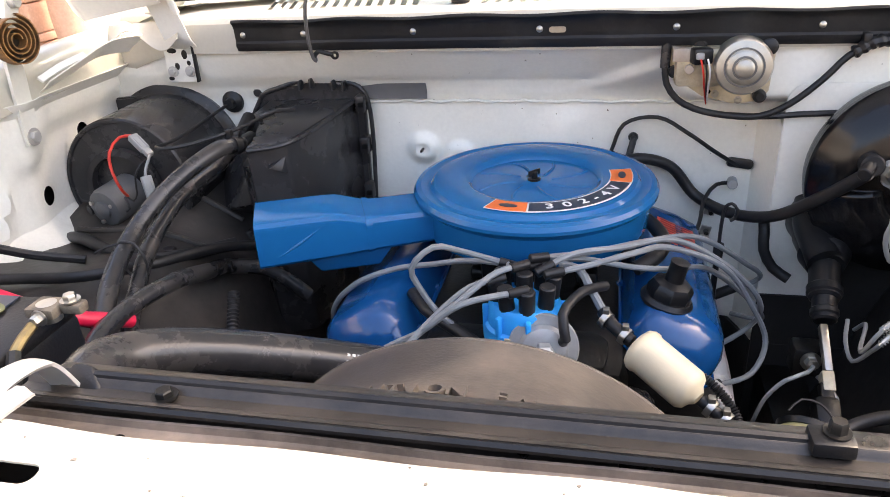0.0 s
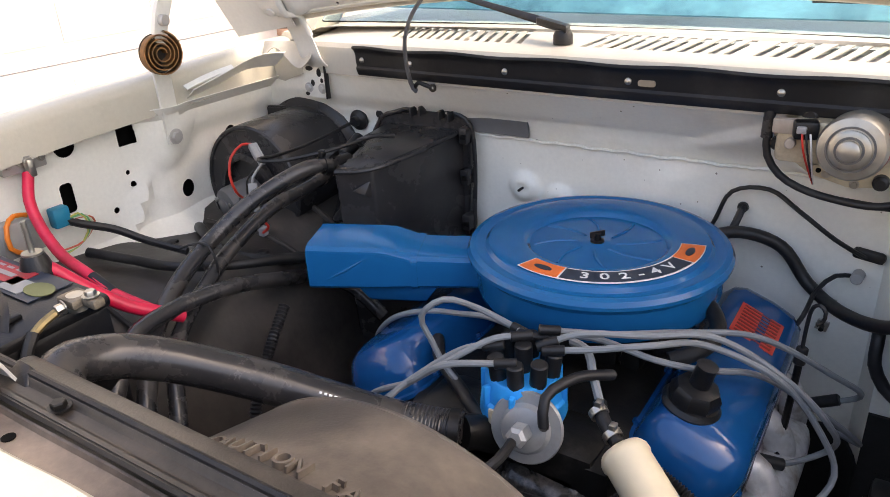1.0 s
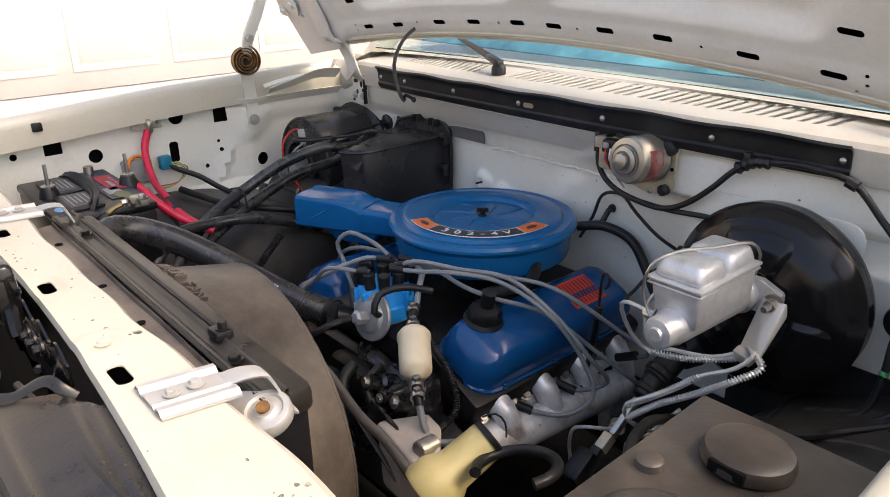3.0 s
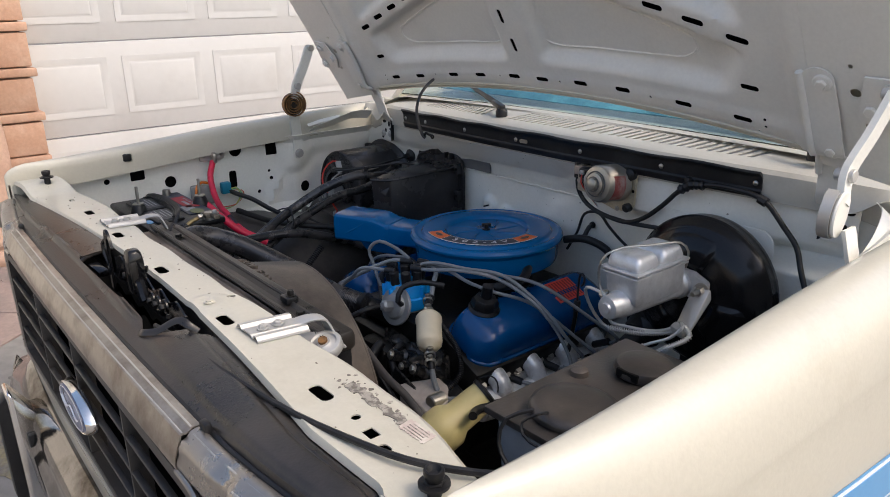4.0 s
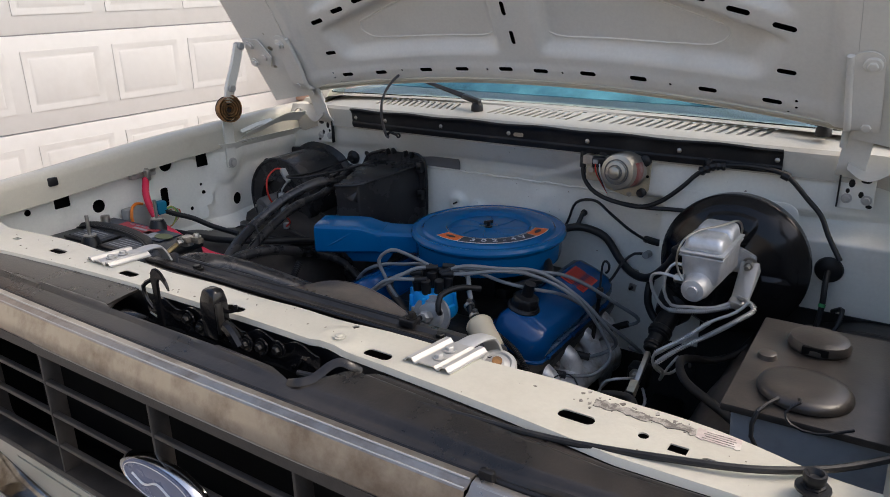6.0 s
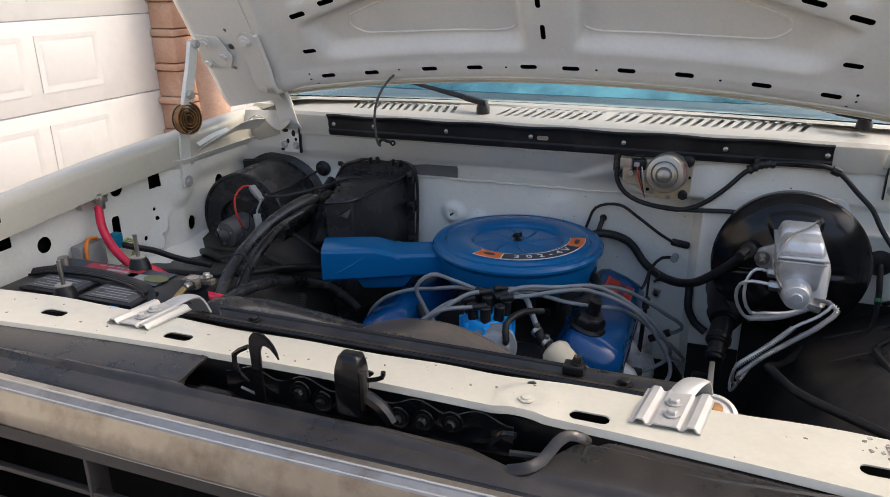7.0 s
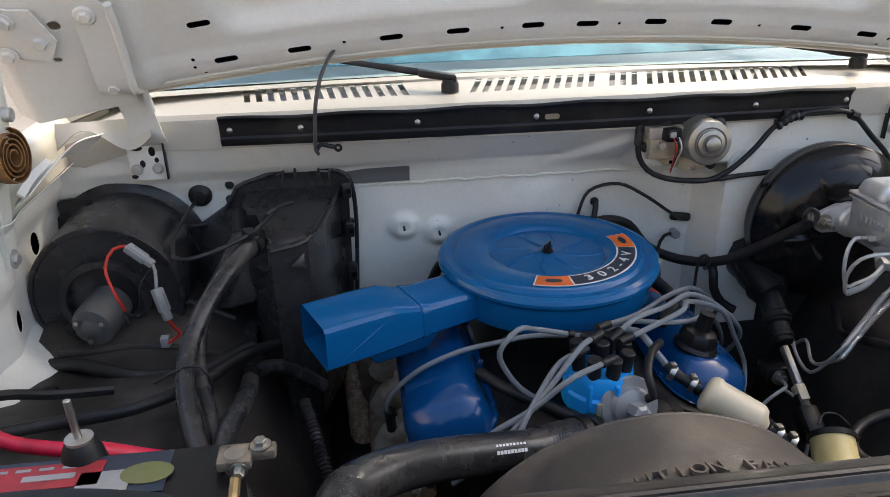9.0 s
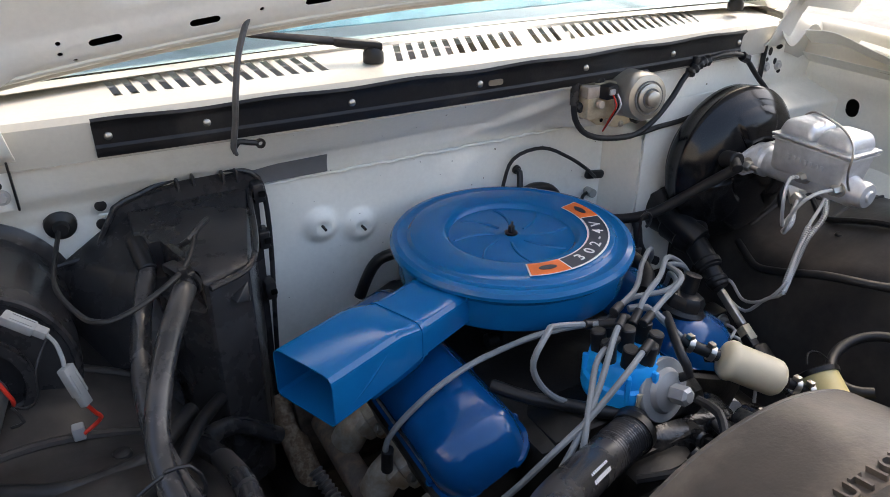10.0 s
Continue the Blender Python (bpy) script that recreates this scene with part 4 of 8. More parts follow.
header = part("header_moulding", sheet(header_at, span(-0.540, 0.503, 50), range(13), 0.002), DULL, truck, "scuffed metal moulding over the grille", 24)
for v, o, r in ((2, 0.0015, 0.0013), (5, 0.001, 0.0012), (7, -0.001, 0.0010), (11, -0.001, 0.0016)):
    part("bright_line", tube([Vector(header_at(u, v)) + Vector((0, -0.0005, o)) for u in span(-0.538, 0.501, 24)], r, 6, step=0.03), BRACK, header)
part("dark_line", tube([Vector(header_at(u, 3)) + Vector((0, 0, 0.0003)) for u in span(-0.538, 0.501, 24)], 0.0014, 6, step=0.03), BLACK, header)


def bezel_at(u, v):
    prof = [(0.030, 1.050), (0.024, 1.055), (0.016, 1.0535), (0.010, 1.047), (0.004, 1.045), (0.000, 1.038), (-0.001, 1.028), (-0.004, 1.022), (-0.005, 1.016), (-0.003, 1.011), (0.006, 1.009)]
    o, z = prof[int(v)]
    k = min(1.0, max(0.0, (abs(u) - 0.862) / 0.042))
    dent = math.exp(-((u - 0.607) / 0.012) ** 2) * (0.004 if 2 < v < 8 else 0.001)
    fold = 0.003 * step(u, 0.615, 0.632) * (1 if int(v) in (3, 4, 5) else 0)
    return (u, trim_y(min(u, 0.86)) - 0.25 * max(0.0, u - 0.86) + o + dent - fold, z - dent + fold - 0.034 * (1 - math.sqrt(max(0.0, 1 - k * k))))


for s in (-1, 1):
    us = span(0.541 if s < 0 else 0.5045, 0.84, 44) + [0.85, 0.862, 0.872, 0.880, 0.887, 0.893, 0.898, 0.901, 0.903, 0.904]
    bz = part("headlight_bezel", mirror(sheet(bezel_at, us, range(11), 0.002), s), BEZEL, truck, "scuffed bright headlight surround", 50)
    for v, a in ((2, 0.512), (4, 0.635), (7, 0.630)):
        part("bright_line", mirror(tube([Vector(bezel_at(u, v)) + Vector((0, -0.0005, 0.0006)) for u in span(max(a, us[0]), 0.85, 16)], 0.0013, 6, step=0.03), s), BRACK, bz)
    part("seam", mirror(tube([Vector(bezel_at(us[0] + 0.0008, v)) + Vector((0, -0.0006, 0.0004)) for v in range(1, 10)], 0.0009, 6), s), DARKMET, bz)
    tag = -0.552 if s < 0 else 0.515
    part("spring_clip", box((tag, 0.1675, 1.0585), (0.018, 0.010, 0.016), 0.003), BLACK, bz)
part("edge_band", tube([(x, trim_y(x) + 0.034, 1.051) for x in span(-0.872, 0.872, 40)], 0.005, 8), BLACK, truck)

# grille: a moulded frame with thin deep fins
def round_frame(w, h, r, z, th, y):
    return plate([(GC + x, k) for x, k in rounded(w, h, r, 8)], th, Matrix.Translation((0, y, z)) @ Matrix(((1, 0, 0, 0), (0, 0, -1, 0), (0, 1, 0, 0), (0, 0, 0, 1))))


grille = part("grille", carve(round_frame(2 * GW + 0.050, 0.256, 0.030, 0.879, 0.05, 0.180), [round_frame(2 * GW, 0.226, 0.020, 0.8755, 0.2, 0.25)]), GRILLEM, truck, "dusty black plastic grille with crossing bars", 40)
for z in (0.936, 0.876, 0.815):
    part("bar", box((GC, 0.1365, z), (2 * GW + 0.008, 0.010, 0.0075), 0.002), GRILLEM, grille)
for x in (-0.305, -0.020, 0.265):
    part("divider", box((x, 0.1455, 0.8755), (0.006, 0.030, 0.226), 0.002), GRILLEM, grille)
# Near-black sheet behind the bars paints the shade deep in the grille.
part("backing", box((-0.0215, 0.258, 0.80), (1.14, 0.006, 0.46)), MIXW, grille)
for s in (-1, 1):
    line = [(GC + s * (GW - 0.04), 1.0065), (GC + s * (GW + 0.002), 1.005), (GC + s * (GW + 0.018), 0.998), (GC + s * (GW + 0.026), 0.982), (GC + s * (GW + 0.028), 0.95), (GC + s * (GW + 0.028), 0.86), (GC + s * (GW + 0.028), 0.755)]
    part("frame_trim", tube([(x, 0.1325, z) for x, z in line], 0.0045, 8), BEZEL, grille, "bright metal trim round the grille")
oval = Matrix.Translation((0.0, 0.130, 0.872)) @ Matrix(((0.094, 0, 0, 0), (0, 0, -1.6, 0), (0, 0.037, 0, 0), (0, 0, 0, 1)))
em = part("emblem", lathe([(0, 0.0), (1.0, 0.0), (1.0, 0.006), (0.94, 0.011), (0.88, 0.009), (0, 0.010)], oval, 48), CHROME, grille, "oval badge with a chrome rim")
part("badge_face", lathe([(0, 0.0), (0.86, 0.0), (0.86, 0.0115), (0, 0.0125)], oval, 48), OVAL, em)
part("badge_line", tube([oval @ Vector((0.80 * math.cos(a), 0.78 * math.sin(a), 0.0125)) for a in span(0, 2 * math.pi, 40)], 0.0008, 6, step=0.004), REFL, em)
part("badge_mark", tube([oval @ Vector((x, 0.16 * math.sin(x * 9 + 1), 0.0135)) for x in span(-0.55, 0.55, 24)], 0.0017, 6, step=0.004, flat=0.5), REFL, em)
# Added near-black sides and floor block light leaking in behind the bars.
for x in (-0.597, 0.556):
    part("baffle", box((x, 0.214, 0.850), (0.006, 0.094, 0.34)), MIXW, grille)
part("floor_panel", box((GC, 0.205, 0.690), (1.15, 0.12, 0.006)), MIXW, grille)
part("lower_lip", box((GC, 0.146, 0.7555), (2 * GW + 0.02, 0.036, 0.012), 0.004), GRILLEM, grille)
# headlights and their surrounds
for s, u0 in ((-1, 0.634), (1, 0.597)):
    # The near-black back sheet paints the shade inside the lamp housing.
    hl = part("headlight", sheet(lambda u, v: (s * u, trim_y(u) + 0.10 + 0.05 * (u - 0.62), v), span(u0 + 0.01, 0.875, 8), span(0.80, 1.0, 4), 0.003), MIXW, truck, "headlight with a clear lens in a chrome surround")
    part("lens", sheet(lambda u, v: (s * u, trim_y(u) - 0.002, v), span(u0 + 0.128, 0.872, 10), span(0.83, 0.997, 6), 0.004), LENS, hl)
    for k in range(22):
        u = u0 + 0.134 + (0.866 - u0 - 0.134) * k / 21
        part("lens_rib", rod((s * u, trim_y(u) + 0.003, 0.84), (s * u, trim_y(u) + 0.003, 0.992), 0.0028, 8), LENS, hl)
    part("reflector", sheet(lambda u, v: (s * u, trim_y(u) + 0.04 + 0.02 * math.cos((u - 0.80) * 14), v), span(u0 + 0.128, 0.872, 10), span(0.83, 0.997, 6), 0.002), REFL, hl)
    part("lens_edge", box((s * (u0 + 0.126), trim_y(u0 + 0.126) + 0.018, 0.914), (0.006, 0.045, 0.166), 0.002), REFL, hl)
    part("surround", tube([(s * (u0 + 0.022), trim_y(u0) - 0.002, 0.80), (s * (u0 + 0.022), trim_y(u0) - 0.004, 0.982), (s * (u0 + 0.030), trim_y(u0) - 0.004, 0.996), (s * (u0 + 0.045), trim_y(u0 + 0.045) - 0.005, 1.002), (s * 0.78, trim_y(0.78) - 0.006, 1.003), (s * 0.875, trim_y(0.875) - 0.004, 0.996)], 0.004, 8), BEZEL, hl)
    part("side_panel", sheet(lambda u, v: (s * u, trim_y(u) + 0.003 + 0.0015 * math.sin((u - u0) * 160), v), span(u0 - 0.023, u0 + 0.019, 9), [0.76, 0.9, 1.010], 0.01), BEZEL, hl)

# valance and bumper
vslots = [box((x, 0.15, 0.728), (0.27, 0.2, 0.006)) for x in (-0.345, -0.055, 0.235, 0.525)]
part("valance", carve(sheet(lambda u, v: (u, trim_y(u) - 0.003 + 0.010 * v, 0.748 - 0.10 * v), span(-0.86, 0.86, 30), span(0, 1, 4), 0.003), vslots), CREAM, truck, "pale painted valance panel with narrow slots")


def bumper_at(u, v):
    prof = [(0.060, 0.645), (0.044, 0.664), (0.036, 0.667), (0.028, 0.662), (0.006, 0.635), (0.0, 0.624), (-0.002, 0.615), (-0.006, 0.590), (-0.016, 0.575), (-0.016, 0.50), (0.004, 0.472), (0.06, 0.465)]
    o, z = prof[int(v)]
    a = abs(u)
    if v < 6:
        z += (z - 0.60) / 0.067 * (0.040 * step(a, 0.36, 0.62) - 0.36 * max(0.0, a - 0.62))
    return (u, 0.092 + o + 0.03 * u * u + 0.5 * max(0, a - 0.74) ** 1.6, z)


bumper = part("bumper", sheet(bumper_at, span(-0.90, 0.90, 60), range(12), 0.003), BUMPM, truck, "chrome front bumper with dark reflections in its colour", 40)
for x in (-0.49, 0.49):
    g = part("bumper_guard", hull([(x + sx * a, y, z) for sx in (-1, 1) for a, y, z in ((0.038, 0.125, 0.625), (0.038, 0.064, 0.718), (0.030, 0.056, 0.715), (0.038, 0.125, 0.40), (0.038, 0.064, 0.40), (0.030, 0.056, 0.405))], 0.005), CHROME, bumper, "chrome bumper guard with a rubber face")
    part("rubber_edge", hull([(x + sx * 0.022, y, z) for sx in (-1, 1) for y, z in ((0.060, 0.708), (0.040, 0.690), (0.034, 0.66), (0.034, 0.45), (0.060, 0.41))], 0.006), RUBBER, g)
    # A black block paints the dark of the gap beside the guard.
    part("gap", box((x + (0.044 if x < 0 else -0.044), 0.088, 0.545), (0.014, 0.016, 0.13), 0.004), BLACK, bumper)
# side markers and stripes
def on_side(corners, off):
    """A flat piece on the wing's side, from its four corners (y, z)."""
    (y0, z0), (y1, z1), (y2, z2), (y3, z3) = corners
    def at(u, v):
        y = (y0 + (y1 - y0) * u) * (1 - v) + (y3 + (y2 - y3) * u) * v
        z = (z0 + (z1 - z0) * u) * (1 - v) + (z3 + (z2 - z3) * u) * v
        return (side_x(y) + off, y, z)
    return sheet(at, span(0, 1, 10), span(0, 1, 3), -0.001)


def inset(c, d):
    """The same four corners drawn in by d."""
    my, mz = sum(p[0] for p in c) / 4, sum(p[1] for p in c) / 4
    return [(y + (d if y < my else -d), z + (d if z < mz else -d)) for y, z in c]


MARK = [(0.325, 0.956), (0.485, 0.982), (0.454, 1.033), (0.318, 1.008)]
BANDS = [[(0.40, 0.845), (0.614, 0.854), (0.60, 0.929), (0.40, 0.925)], [(0.648, 0.854), (1.7, 0.80), (1.68, 0.885), (0.63, 0.937)]]
for s in (-1, 1):
    mk = part("side_marker", mirror(on_side(MARK, 0.0035), s), AMBER, truck, "amber side marker lens")
    part("marker_rim", mirror(on_side(inset(MARK, -0.003), 0.0015), s), CREAM, mk)
    for c in BANDS:
        st = part("stripe", mirror(on_side(c, 0.0012), s), BLUEST, truck, "blue side stripe with a white outline")
        part("white_line", mirror(on_side(inset(c, 0.005), 0.0020), s), LABELW, st)
        part("blue_field", mirror(on_side(inset(c, 0.011), 0.0028), s), BLUEST, st)

# ---- hood latch ----
latch = thing("hood_latch", (0, 0.25, 1.05), "black steel hood latch with a safety hook", "latch")
part("carrier", sheet(lambda u, v: (u, 0.268 - 0.01 * step(v, 0.4, 0.6), 1.072 - 0.07 * v - 0.012 * math.sin(u * 42) ** 2), span(-0.19, 0.19, 60), span(0, 1, 8), 0.003), SATIN, latch)
part("hook", plate([(-0.0079, -0.05), (0.0079, -0.05), (0.0065, -0.01), (0.0058, 0.02), (0.0065, 0.040), (0.0094, 0.048), (0.0144, 0.050), (0.0209, 0.047), (0.0266, 0.041), (0.0317, 0.033), (0.0295, 0.043), (0.0252, 0.052), (0.0194, 0.059), (0.0122, 0.064), (0.0043, 0.066), (-0.0022, 0.064), (-0.0072, 0.057), (-0.0086, 0.046), (-0.0072, 0.02), (-0.0072, -0.01)], 0.005, Matrix.Translation((-0.122, 0.243, 1.072)) @ Matrix(((1, 0, 0, 0), (0, 0, -1, 0), (0, 1, 0, 0), (0, 0, 0, 1))), 0.001), SATIN, latch, "upright safety hook")
part("hook_brace", tube([(-0.134, 0.242, 1.115), (-0.154, 0.240, 1.102), (-0.150, 0.240, 1.08), (-0.140, 0.242, 1.066)], 0.0035, 6), SATIN, latch)
part("hook_spring", coil([(-0.150, 0.236, 1.050), (-0.124, 0.236, 1.052)], 0.009, 0.0016, 0.0045), STEEL, latch)
part("release_lever", box((-0.185, 0.232, 1.043), (0.05, 0.022, 0.014), 0.005, (0, 8, 8)), SATIN, latch)
part("latch_housing", hull([(sx * 0.017 + 0.0, 0.250 + sy * 0.014, z) for sx in (-1, 1) for sy in (-1, 1) for z in (1.05, 1.108)] + [(sx * 0.013, 0.251 + sy * 0.010, 1.127) for sx in (-1, 1) for sy in (-1, 1)], 0.005), SATIN, latch)
part("latch_claw", box((0.018, 0.244, 1.085), (0.007, 0.012, 0.05), 0.003), DARKMET, latch)
part("latch_arm", tube([(0.01, 0.25, 1.075), (0.03, 0.248, 1.068), (0.042, 0.246, 1.06), (0.05, 0.246, 1.048)], 0.009, 8), SATIN, latch)
part("latch_trigger", tube([(0.015, 0.258, 1.09), (0.034, 0.26, 1.096), (0.036, 0.26, 1.104)], 0.003, 6), SATIN, latch)
for x, z in ((-0.075, 1.058), (-0.045, 1.050), (0.055, 1.05), (0.086, 1.053), (0.121, 1.058)):
    part("washer", lathe([(0, 0), (0.013, 0), (0.013, 0.003), (0, 0.003)], aim((x, 0.258, z), (x, 0, z)), 20), SATIN, latch)
    part("bolt", hexnut((x, 0.255, z), (x, 0, z), 0.006, 0.008), DARKMET, latch)
part("brace", tube([(0.205, 0.19, 1.062), (0.223, 0.191, 1.068), (0.236, 0.205, 1.070), (0.247, 0.224, 1.082), (0.257, 0.235, 1.0865), (0.270, 0.241, 1.082), (0.277, 0.252, 1.070)], 0.006, 8, flat=0.25), DUSTY, latch)
part("cable_guide", tube([(0.15, 0.255, 1.04), (0.17, 0.246, 1.05), (0.185, 0.24, 1.068), (0.20, 0.236, 1.072)], 0.004, 6), SATIN, latch)

# ---- radiator, its brackets and the fan shroud ----
rad = thing("radiator", (0, 0.43, 0.45), "black radiator with a dusty top tank", "radiator")
part("core", box((0, 0.43, 0.74), (0.74, 0.05, 0.56), 0.004), BLACK, rad)
part("top_tank", box((0, 0.432, 1.03), (0.76, 0.055, 0.035), 0.01), DUSTY, rad)
part("top_rail", sheet(lambda u, v: (u, 0.344 + 0.050 * v, 1.038 + 0.007 * step(v, 0.10, 0.18) - 0.005 * step(v, 0.28, 0.34) + 0.006 * step(v, 0.90, 0.97) + 0.001 * math.sin(u * 23 + v * 5)), span(-0.38, 0.385, 70), span(0, 1, 24), 0.003), RAILM, rad, "dusty brown steel rail over the radiator")
part("rail_clip", hull([(0.225 + dx, 0.425 + dy, z) for dx in (-0.014, 0.014) for dy in (-0.010, 0.012) for z in (1.052, 1.064)], 0.003), BLACK, rad)
part("clip_bolt", hexnut((0.228, 0.428, 1.064), (0.232, 0.428, 1.2), 0.006, 0.010), DARKMET, rad)
part("rail_groove", tube([(x, 0.3965, 1.0525) for x in span(-0.38, 0.385, 12)], 0.0035, 6), BLACK, rad)
part("rail_edge", tube([(x, 0.428, 1.056) for x in span(-0.38, 0.24, 12)], 0.0045, 8), BLACK, rad)
part("rail_lip", sheet(lambda u, v: (u, 0.398 + 0.030 * v, 1.056 - 0.005 * step(v, 0.15, 0.3) + 0.006 * step(v, 0.7, 0.85) - 0.03 * step(v, 0.94, 1.0)), span(-0.38, 0.385, 60), span(0, 1, 16), 0.003), LIPM, rad)
# Near-black discs paint the shade of holes in the rail.
for x in (-0.27, -0.05, 0.10, 0.26):
    part("rail_hole", lathe([(0, 0), (0.006, 0), (0.006, 0.0012), (0, 0.0012)], pose(x, 0.374, 1.0405), 14), MIXW, rad)
for x in (-0.33,):
    part("rail_tab", hull([(x - 0.02, 0.415, 1.05), (x + 0.02, 0.415, 1.05), (x - 0.014, 0.435, 1.052), (x + 0.014, 0.435, 1.052), (x - 0.010, 0.43, 1.066), (x + 0.006, 0.43, 1.064)], 0.002), BLACK, rad)
for x in (-0.25, 0.29):
    part("bolt", hexnut((x, 0.412, 1.054), (x, 0.412, 1.2), 0.007, 0.007), DARKMET, rad)
for x, y in ((-0.372, 0.352), (0.352, 0.350)):
    b = thing("radiator_bracket", (x, y, 1.074), "ribbed silver radiator mounting bracket with two bolts", "bracket", "radiator brackets")
    def brk(u, v):
        z = 1.0770 + 0.0055 * (step(abs(u), 0.018, 0.023) - step(abs(u), 0.030, 0.035)) + 0.003 * (1 - step(abs(u), 0.012, 0.016))
        return (x + u + 0.12 * (v - 0.5) * 0.1, y - 0.052 + 0.075 * v, z)
    part("base", sheet(brk, span(-0.037, 0.037, 42), span(0, 1, 4), 0.002), BRACK, b)
    part("strap", sheet(lambda u, v: (x + 0.004 + u + 0.03 * v, y + 0.016 + 0.062 * v, 1.079 + 0.007 * math.sin(math.pi * min(1.0, v * 1.15)) - 0.042 * step(v, 0.60, 1.0) - 0.004 * (abs(u) / 0.016) ** 3), span(-0.014, 0.014, 10), span(0, 1, 24), 0.003), BRACK, b, angle=60)
    for dy in (-0.03, -0.006):
        part("bolt", hexnut((x, y + dy, 1.081), (x, y + dy, 1.2), 0.006, 0.006), BRACK, b)
grom = thing("rubber_mount", (0.388, 0.405, 1.03), "round grey radiator mount with a ringed top", "mount")
gm = aim((0.397, 0.392, 1.050), (0.44, 0.31, 1.30))
part("disc", lathe([(0, -0.014), (0.024, -0.014), (0.027, -0.010), (0.027, 0), (0.025, 0.003), (0.020, 0.004), (0.018, 0.001), (0.012, 0.002), (0.010, 0.004), (0, 0.004)], gm, 32), BRACK, grom)
part("lug", hull([gm @ Vector(p) for p in ((-0.050, -0.014, -0.006), (-0.050, 0.016, -0.006), (0.0, -0.026, -0.006), (0.0, 0.026, -0.006), (-0.050, -0.014, -0.001), (-0.050, 0.016, -0.001), (0.0, -0.026, -0.001), (0.0, 0.026, -0.001))], 0.001), BRACK, grom)
part("hub", lathe([(0, 0.005), (0.007, 0.005), (0.007, 0.009), (0, 0.010)], gm, 16), RUST, grom)

SX, SZ, SR = -0.04, 0.742, 0.268
shroud = thing("fan_shroud", (SX, 0.55, 0.5), "dusty brown black plastic fan shroud", "fan shroud")
def shroud_at(u, v):
    a = math.pi * (-0.25 + 1.5 * u)
    r = SR + 0.020 - 0.032 * v + 0.05 * step(1 - v, 0.75, 1.0) * (1 - abs(math.sin(a)))
    y0 = 0.448
    return (SX + r * math.cos(a), y0 + (0.60 - y0) * v, SZ + r * math.sin(a))
part("ring", sheet(shroud_at, span(0, 1, 90), span(0, 1, 14), 0.004), SHROUD, shroud, angle=60)
part("ring_lip", tube([(SX + (SR - 0.012) * math.cos(a), 0.60, SZ + (SR - 0.012) * math.sin(a)) for a in span(-0.25 * math.pi, 1.25 * math.pi, 60)], 0.005, 8), SHROUD, shroud)
part("back_plate", carve(box((0, 0.468, 0.71), (0.74, 0.006, 0.36), 0.002), [rod((SX, 0.4, SZ), (SX, 0.6, SZ), SR - 0.01, 64)]), BLACK, shroud)
for ch, a in zip("CAUTION FAN", span(110, 75, 10)):
    if ch != " ":
        aa, rr = radians(a), SR + 0.0212
        place = Matrix.Translation((SX + rr * math.cos(aa), 0.476, SZ + rr * math.sin(aa))) @ pose(0, 0, 0, 0, 90 - a, 0) @ pose(0, 0, 0, -12, 0, 0) @ Matrix.Diagonal((0.86, 1, 1, 1))
        part("letter", letters(ch, 0.027, 0.0034, place), SHROUD, shroud)
fan = thing("cooling_fan", (SX, 0.58, 0.742), "black fan with broad blades inside the shroud", "fan")
part("hub", rod((SX, 0.56, SZ), (SX, 0.66, SZ), 0.07, 24), DARKMET, fan)
for k in range(6):
    a = k * math.pi / 3 + 0.3
    part("blade", moved(box((0.150, 0, 0), (0.17, 0.006, 0.075), 0.002, (28, 0, 0)), Matrix.Translation((SX, 0.57, SZ)) @ Matrix.Rotation(a, 4, "Y")), DARKMET, fan)
# Black arc stands in for the shaded gap in front of the shroud.
part("gap_band", sheet(lambda u, v: (SX + (0.270 - 0.004 * v) * math.cos(u), 0.436 + 0.012 * v, SZ + (0.274 + 0.012 * v) * math.sin(u)), span(0.2 * math.pi, 0.8 * math.pi, 50), span(0, 1, 3), 0.004), BLACK, shroud, "black band painted as the dark gap before the shroud")
for z, w in ((0.955, 0.050), (0.915, 0.066), (0.870, 0.074)):
    x = SX + math.sqrt((SR + 0.004) ** 2 - (z - SZ) ** 2)
    part("side_rib", hull([(x - 0.006, 0.452, z), (x + w, 0.452, z), (x - 0.008, 0.510, z), (x - 0.006, 0.452, z - 0.005), (x + w, 0.452, z - 0.005), (x - 0.008, 0.510, z - 0.005)], 0.001), SHROUD, shroud)
part("side_wall", hull([(0.140, y, 0.985) for y in (0.446, 0.452)] + [(0.36, y, 0.905) for y in (0.446, 0.452)] + [(x, y, 0.68) for x in (0.225, 0.36) for y in (0.446, 0.452)], 0.002), SHROUD, shroud)
part("side_lip", tube([(0.140, 0.449, 0.986), (0.25, 0.449, 0.946), (0.36, 0.449, 0.906)], 0.0045, 8), SHROUD, shroud)


# ---- engine ----
EX = -0.036  # the engine's middle line
engine = thing("engine", (EX, 1.0, 0.4), "vee eight engine with dark blue valve covers", "engine")
part("block", join(box((EX, 1.04, 0.66), (0.30, 0.50, 0.36), 0.03), box((EX, 0.84, 0.70), (0.26, 0.10, 0.30), 0.03)), DARKMET, engine)
part("intake_manifold", hull([(EX + sx * 0.10, y, 0.80) for sx in (-1, 1) for y in (0.87, 1.30)] + [(EX + sx * 0.14, y, 0.74) for sx in (-1, 1) for y in (0.85, 1.32)], 0.012), DARKMET, engine)
